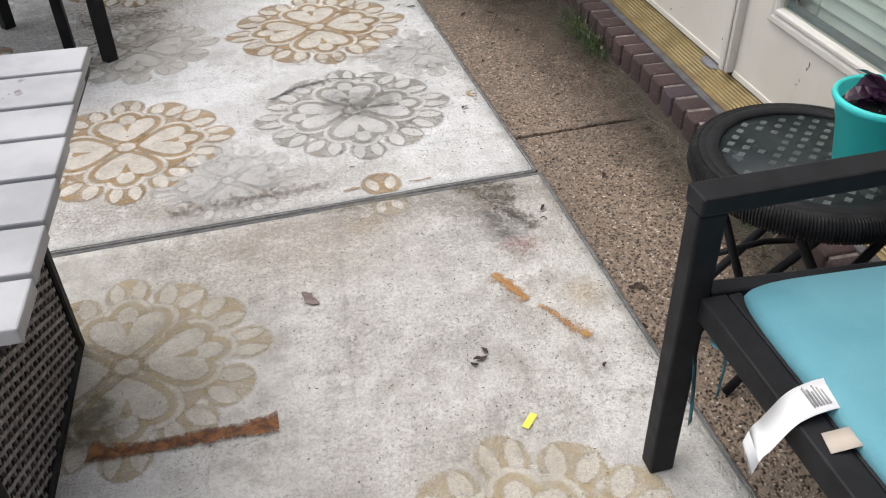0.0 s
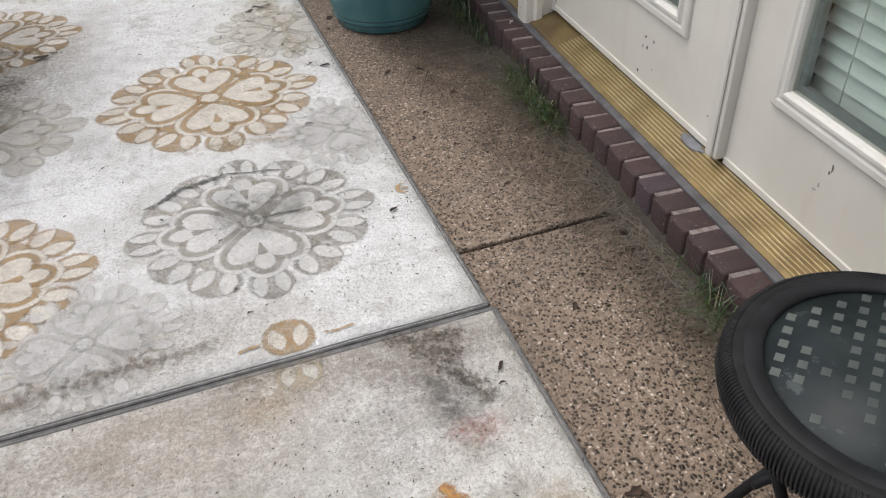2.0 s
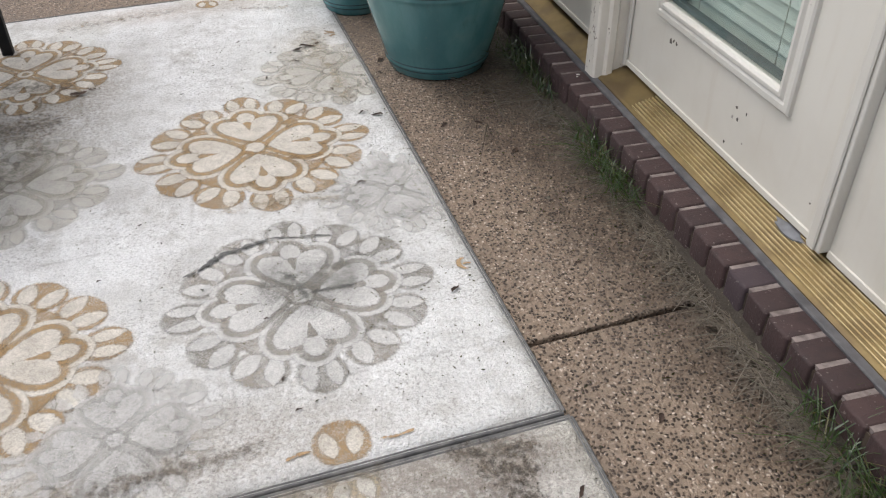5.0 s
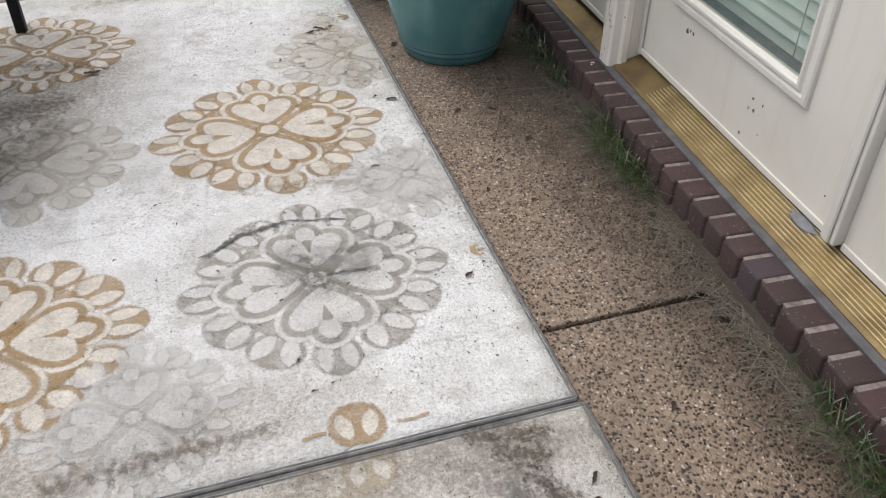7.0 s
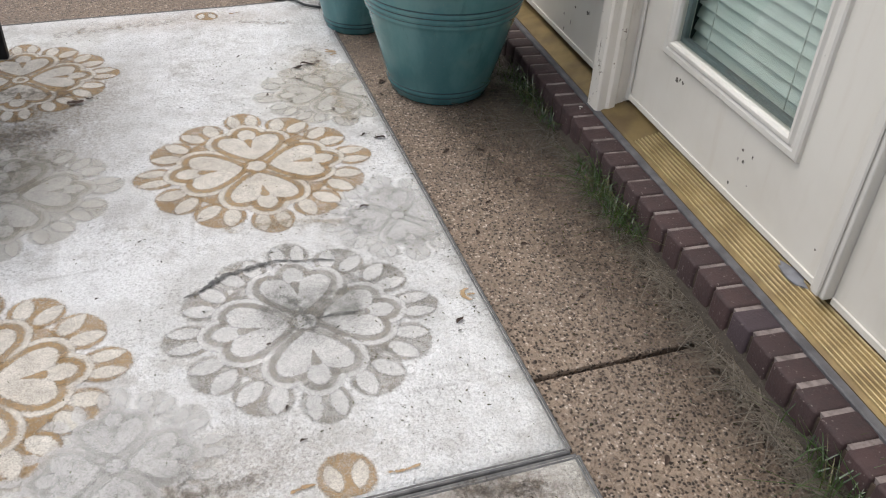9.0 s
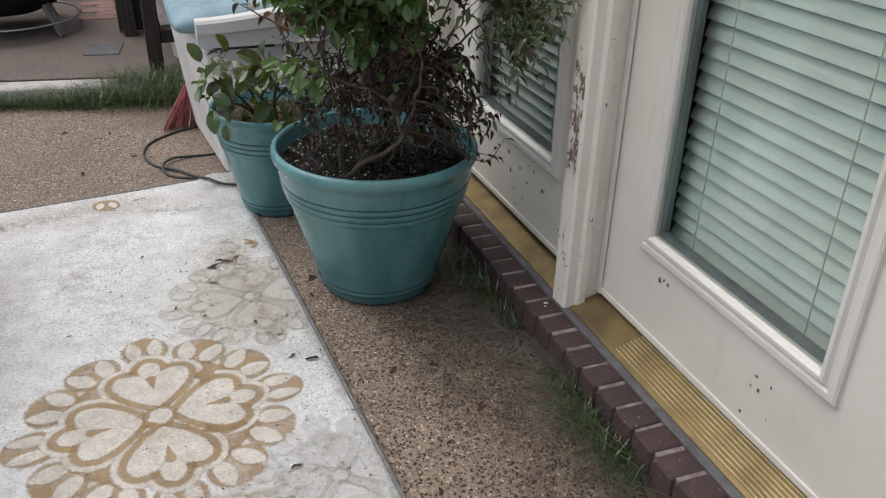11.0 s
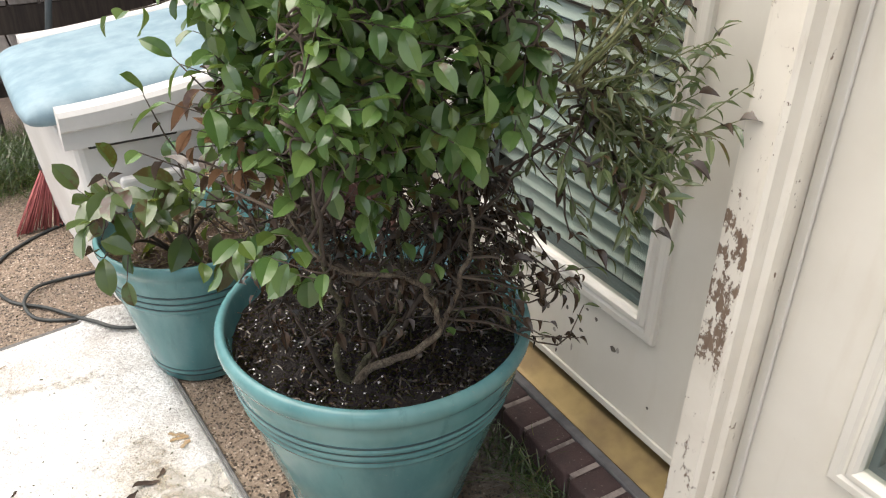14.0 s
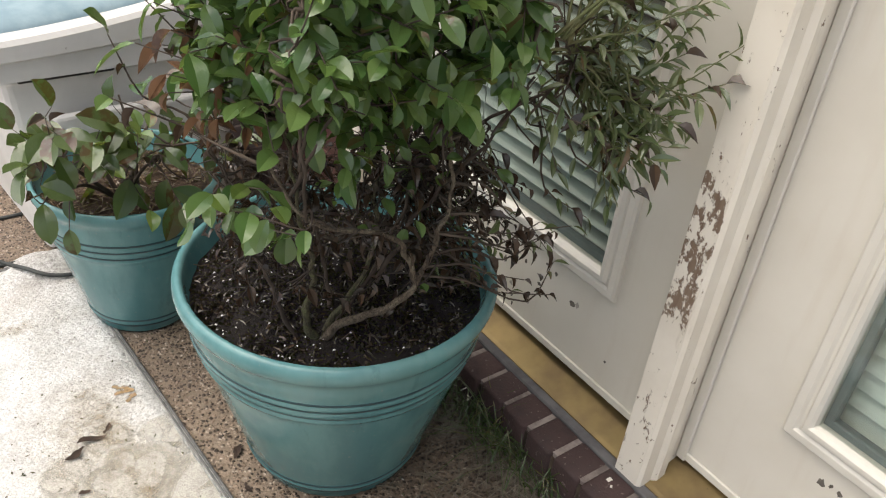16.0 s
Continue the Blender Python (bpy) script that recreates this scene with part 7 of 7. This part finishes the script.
for i, (x, y, L, t) in enumerate([(0.836, 1.424, 0.035, 20), (0.85, 1.41, 0.025, 80), (0.93, 1.86, 0.025, 40), (0.80, 1.30, 0.02, 0), (0.90, 2.55, 0.022, 10), (0.87, 2.75, 0.02, 50), (0.96, 2.33, 0.018, 20), (0.80, 2.62, 0.022, 80), (0.83, 3.03, 0.03, 20), (0.74, 3.52, 0.035, 30), (0.72, 3.43, 0.022, 100), (0.93, 3.02, 0.025, 10), (0.98, 2.84, 0.03, 60), (0.30, 4.62, 0.025, 0), (0.12, 4.5, 0.03, 60), (0.05, 4.95, 0.03, 20), (0.22, 4.9, 0.025, 70)]):
    litter_leaf("dead_leaf", x, y, L, t, M_DEBRIS, "dark curled dry leaf lying on the concrete", SLAB_Z + 0.001, i + 40, 0.45)
sc = part("paper_scrap", box((-0.020, -0.007, 0.0), (0.020, 0.007, 0.0012), 0.0004), M_PAPER)
sc.matrix_world = pose(0.502, 1.104, 0.003, 0, 4, 48)
tagged(sc, "small yellow scrap of paper on the rug", "paper scrap")
# the rug's far corner, rucked up against the white seat
bm = bmesh.new()
rings = []
for i in range(9):
    u = i / 8
    ring = []
    for k in range(36):
        t = k * math.tau / 36
        w = 1 + 0.10 * math.sin(3 * t + 1) + 0.06 * math.sin(5 * t)
        x, y = 0.098 * u * w * math.cos(t), 0.072 * u * w * math.sin(t)
        ring.append(bm.verts.new((0.580 + x * 0.97 - y * 0.24, 4.290 + x * 0.24 + y * 0.97, -0.008 + 0.020 * math.cos(u * math.pi / 2) ** 0.7 + 0.002 * noise.noise(Vector((x * 40, y * 40, 3))))))
    rings.append(ring)
for a, b in zip(rings, rings[1:]):
    for k in range(36):
        bm.faces.new((a[k], a[(k + 1) % 36], b[(k + 1) % 36], b[k]))
bmesh.ops.remove_doubles(bm, verts=bm.verts[:], dist=0.0005)
part("rucked_corner", bm, M_RUGFAR, far_rug, "rug corner rucked up into a low mound", smooth=True)


def scatter(name, spots, count, size, mat, label, seed, z):
    """Crumbs and specks strewn about; nobody could count them."""
    r = random.Random(seed)
    vs, fs = [], []
    for _ in range(count):
        x0, x1, y0, y1 = r.choice(spots)
        x, y = r.uniform(x0, x1), r.uniform(y0, y1)
        s = size * r.uniform(0.35, 1.3)
        t = r.random() * 6.3
        o = len(vs)
        for k in range(4):
            a = t + k * 1.57
            q = s * r.uniform(0.5, 1.2) * (1.6 if k % 2 else 0.7)
            vs.append((x + q * math.cos(a), y + q * math.sin(a), z + r.uniform(0.0, 0.0006)))
        vs.append((x, y, z + s * 0.7))
        fs += [(o + k, o + (k + 1) % 4, o + 4) for k in range(4)]
    me = bpy.data.meshes.new(name)
    me.from_pydata(vs, [], fs)
    me.materials.append(mat)
    return tagged(new(name, me), label, "debris", kind="stuff")


M_CRUMB = leaf_material("dark_crumb", (0.03, 0.022, 0.018), (0.07, 0.05, 0.04), (0.12, 0.09, 0.07), 0.2)
scatter("crumb", [(-0.6, 0.72, 1.95, 4.2), (0.2, 0.7, 2.9, 3.9), (0.3, 0.72, 2.0, 2.8)], 900, 0.0027, M_CRUMB, "dark crumbs and bits of leaf strewn on the far rug", 31, 0.0035)
scatter("crumb", [(-0.25, 0.80, 0.85, 1.85), (0.25, 0.8, 1.1, 1.85)], 1000, 0.0020, M_CRUMB, "dark crumbs and bits of leaf strewn on the near rug", 32, 0.003)
scatter("crumb", [(0.80, 1.15, 1.3, 3.4), (0.95, 1.15, 1.6, 3.3), (-0.1, 0.5, 4.4, 5.2)], 500, 0.004, M_CRUMB, "dark litter strewn on the aggregate", 33, SLAB_Z + 0.001)


def flake(parent, x, y, z, w, h, mat, seed, label=""):
    """A chip in the paint: a thin ragged patch."""
    r = random.Random(seed)
    bm = bmesh.new()
    n = 9
    ring = [bm.verts.new((x, y + w * math.cos(k * math.tau / n) * r.uniform(0.45, 1.1), z + h * math.sin(k * math.tau / n) * r.uniform(0.45, 1.1))) for k in range(n)]
    f = bm.faces.new(ring)
    ex = bmesh.ops.extrude_face_region(bm, geom=[f])
    bmesh.ops.translate(bm, vec=(-0.0006, 0, 0), verts=[v for v in ex["geom"] if isinstance(v, bmesh.types.BMVert)])
    return part("paint_chip", bm, mat, parent, label)


M_CHIPDARK = plain("chip_to_primer", (0.085, 0.075, 0.065), (0.16, 0.14, 0.12), 60, 0.8)
M_SCUFF = plain("grey_scuff", (0.36, 0.33, 0.30), (0.28, 0.26, 0.24), 60, 0.7)
d1, d2, d3 = bpy.data.objects["door_1"], bpy.data.objects["door_2"], bpy.data.objects["door_3"]
for i, (par, x, y, z, w, h, mt) in enumerate([
        (d1, DOOR_X, 2.772, 0.293, 0.008, 0.010, M_CHIPDARK), (d1, DOOR_X, 2.757, 0.299, 0.004, 0.005, M_CHIPDARK), (d1, DOOR_X, 2.742, 0.296, 0.005, 0.006, M_CHIPDARK),
        (d1, DOOR_X, 2.443, 0.268, 0.006, 0.004, M_CHIPDARK), (d1, DOOR_X, 2.431, 0.244, 0.006, 0.006, M_CHIPDARK), (d1, DOOR_X, 2.404, 0.270, 0.003, 0.006, M_CHIPDARK), (d1, DOOR_X, 2.463, 0.170, 0.005, 0.006, M_CHIPDARK), (d1, DOOR_X, 2.396, 0.200, 0.003, 0.003, M_SCUFF),
        (d1, DOOR_X, 2.452, 0.240, 0.004, 0.006, M_SCUFF), (d1, DOOR_X, 2.139, 0.204, 0.003, 0.003, M_CHIPDARK),
        (d2, DOOR_X, 1.747, 0.298, 0.003, 0.012, M_CHIPDARK), (d2, DOOR_X, 1.752, 0.286, 0.003, 0.006, M_CHIPDARK), (d2, DOOR_X, 1.776, 0.236, 0.006, 0.004, M_SCUFF), (d2, DOOR_X, 1.768, 0.250, 0.004, 0.006, M_SCUFF),
        (d3, 1.338, 3.392, 0.264, 0.008, 0.004, M_CHIPDARK), (d3, 1.338, 3.300, 0.279, 0.012, 0.007, M_CHIPDARK), (d3, 1.338, 3.286, 0.282, 0.006, 0.008, M_SCUFF), (d3, 1.338, 3.192, 0.213, 0.003, 0.004, M_CHIPDARK),
        (d3, 1.338, 3.414, 0.205, 0.004, 0.012, M_SCUFF), (d3, 1.338, 3.354, 0.314, 0.004, 0.006, M_CHIPDARK), (d3, 1.338, 3.381, 0.320, 0.005, 0.004, M_CHIPDARK), (d3, 1.338, 3.472, 0.215, 0.006, 0.006, M_SCUFF), (d3, 1.338, 3.44, 0.29, 0.005, 0.006, M_CHIPDARK), (d3, 1.338, 3.50, 0.26, 0.006, 0.01, M_CHIPDARK), (d3, 1.338, 3.52, 0.31, 0.008, 0.008, M_CHIPDARK), (d3, 1.338, 3.46, 0.17, 0.004, 0.007, M_CHIPDARK)]):
    flake(par, x, y, z, w, h, mt, i + 3)

# grey smear on the ribbed sill beside the meeting strip
bm = bmesh.new()
ring = [bm.verts.new((1.348 + 0.013 * math.cos(k * math.tau / 14) * (1 + 0.25 * math.sin(k * 3.1)), 2.160 + 0.045 * math.sin(k * math.tau / 14) * (1 + 0.2 * math.cos(k * 2.3)), 0.1265 + 0.27 * 0.013 * math.cos(k * math.tau / 14))) for k in range(14)]
f = bm.faces.new(ring)
ex = bmesh.ops.extrude_face_region(bm, geom=[f])
bmesh.ops.translate(bm, vec=(0, 0, -0.003), verts=[v for v in ex["geom"] if isinstance(v, bmesh.types.BMVert)])
M_SMEAR = plain("grey_smear", (0.19, 0.195, 0.21), (0.14, 0.14, 0.15), 40, 0.6)
part("grey_patch", bm, M_SMEAR, bpy.data.objects["door_sill_1"], "smear of grey sealant")

# crumpled wrapper at the planter's rim
wr = part("plastic_wrapper", puffy(0.075, 0.06, 0.045, pose(1.105, 3.545, SLAB_Z + 0.386, 20, 30, 40), seed=12.0, nx=10, ny=10), M_BLUEBAG)
tagged(wr, "crumpled blue and white plastic wrapper on the soil", "wrapper")
# white flakes fallen by the post foot
for i, (x, y, L) in enumerate([(1.238, 3.045, 0.011), (1.230, 3.032, 0.006)]):
    fk = part("paint_flake", box((-L / 2, -L / 3, 0), (L / 2, L / 3, 0.0012), 0.0004), M_TRIM)
    fk.matrix_world = pose(x, y, 0.0935, 0, 5, 35 * i)
    tagged(fk, "white paint flake on the brick step", "paint flake", group="paint flakes")

# courses of brick on the house wall beyond the doors
wall_n = bpy.data.objects["wall_north"]
wbm = mesh_of("brick", box((-0.006, -0.100, -0.0325), (0.006, 0.100, 0.0325), 0.003), M_HOUSE)
for i in range(19):
    for j in range(15):
        ob = new("brick", wbm)
        ob.parent = wall_n
        ob.location = (1.2735, 4.165 + 0.21 * j + (0.105 if i % 2 else 0.0), 0.03 + 0.0755 * i)
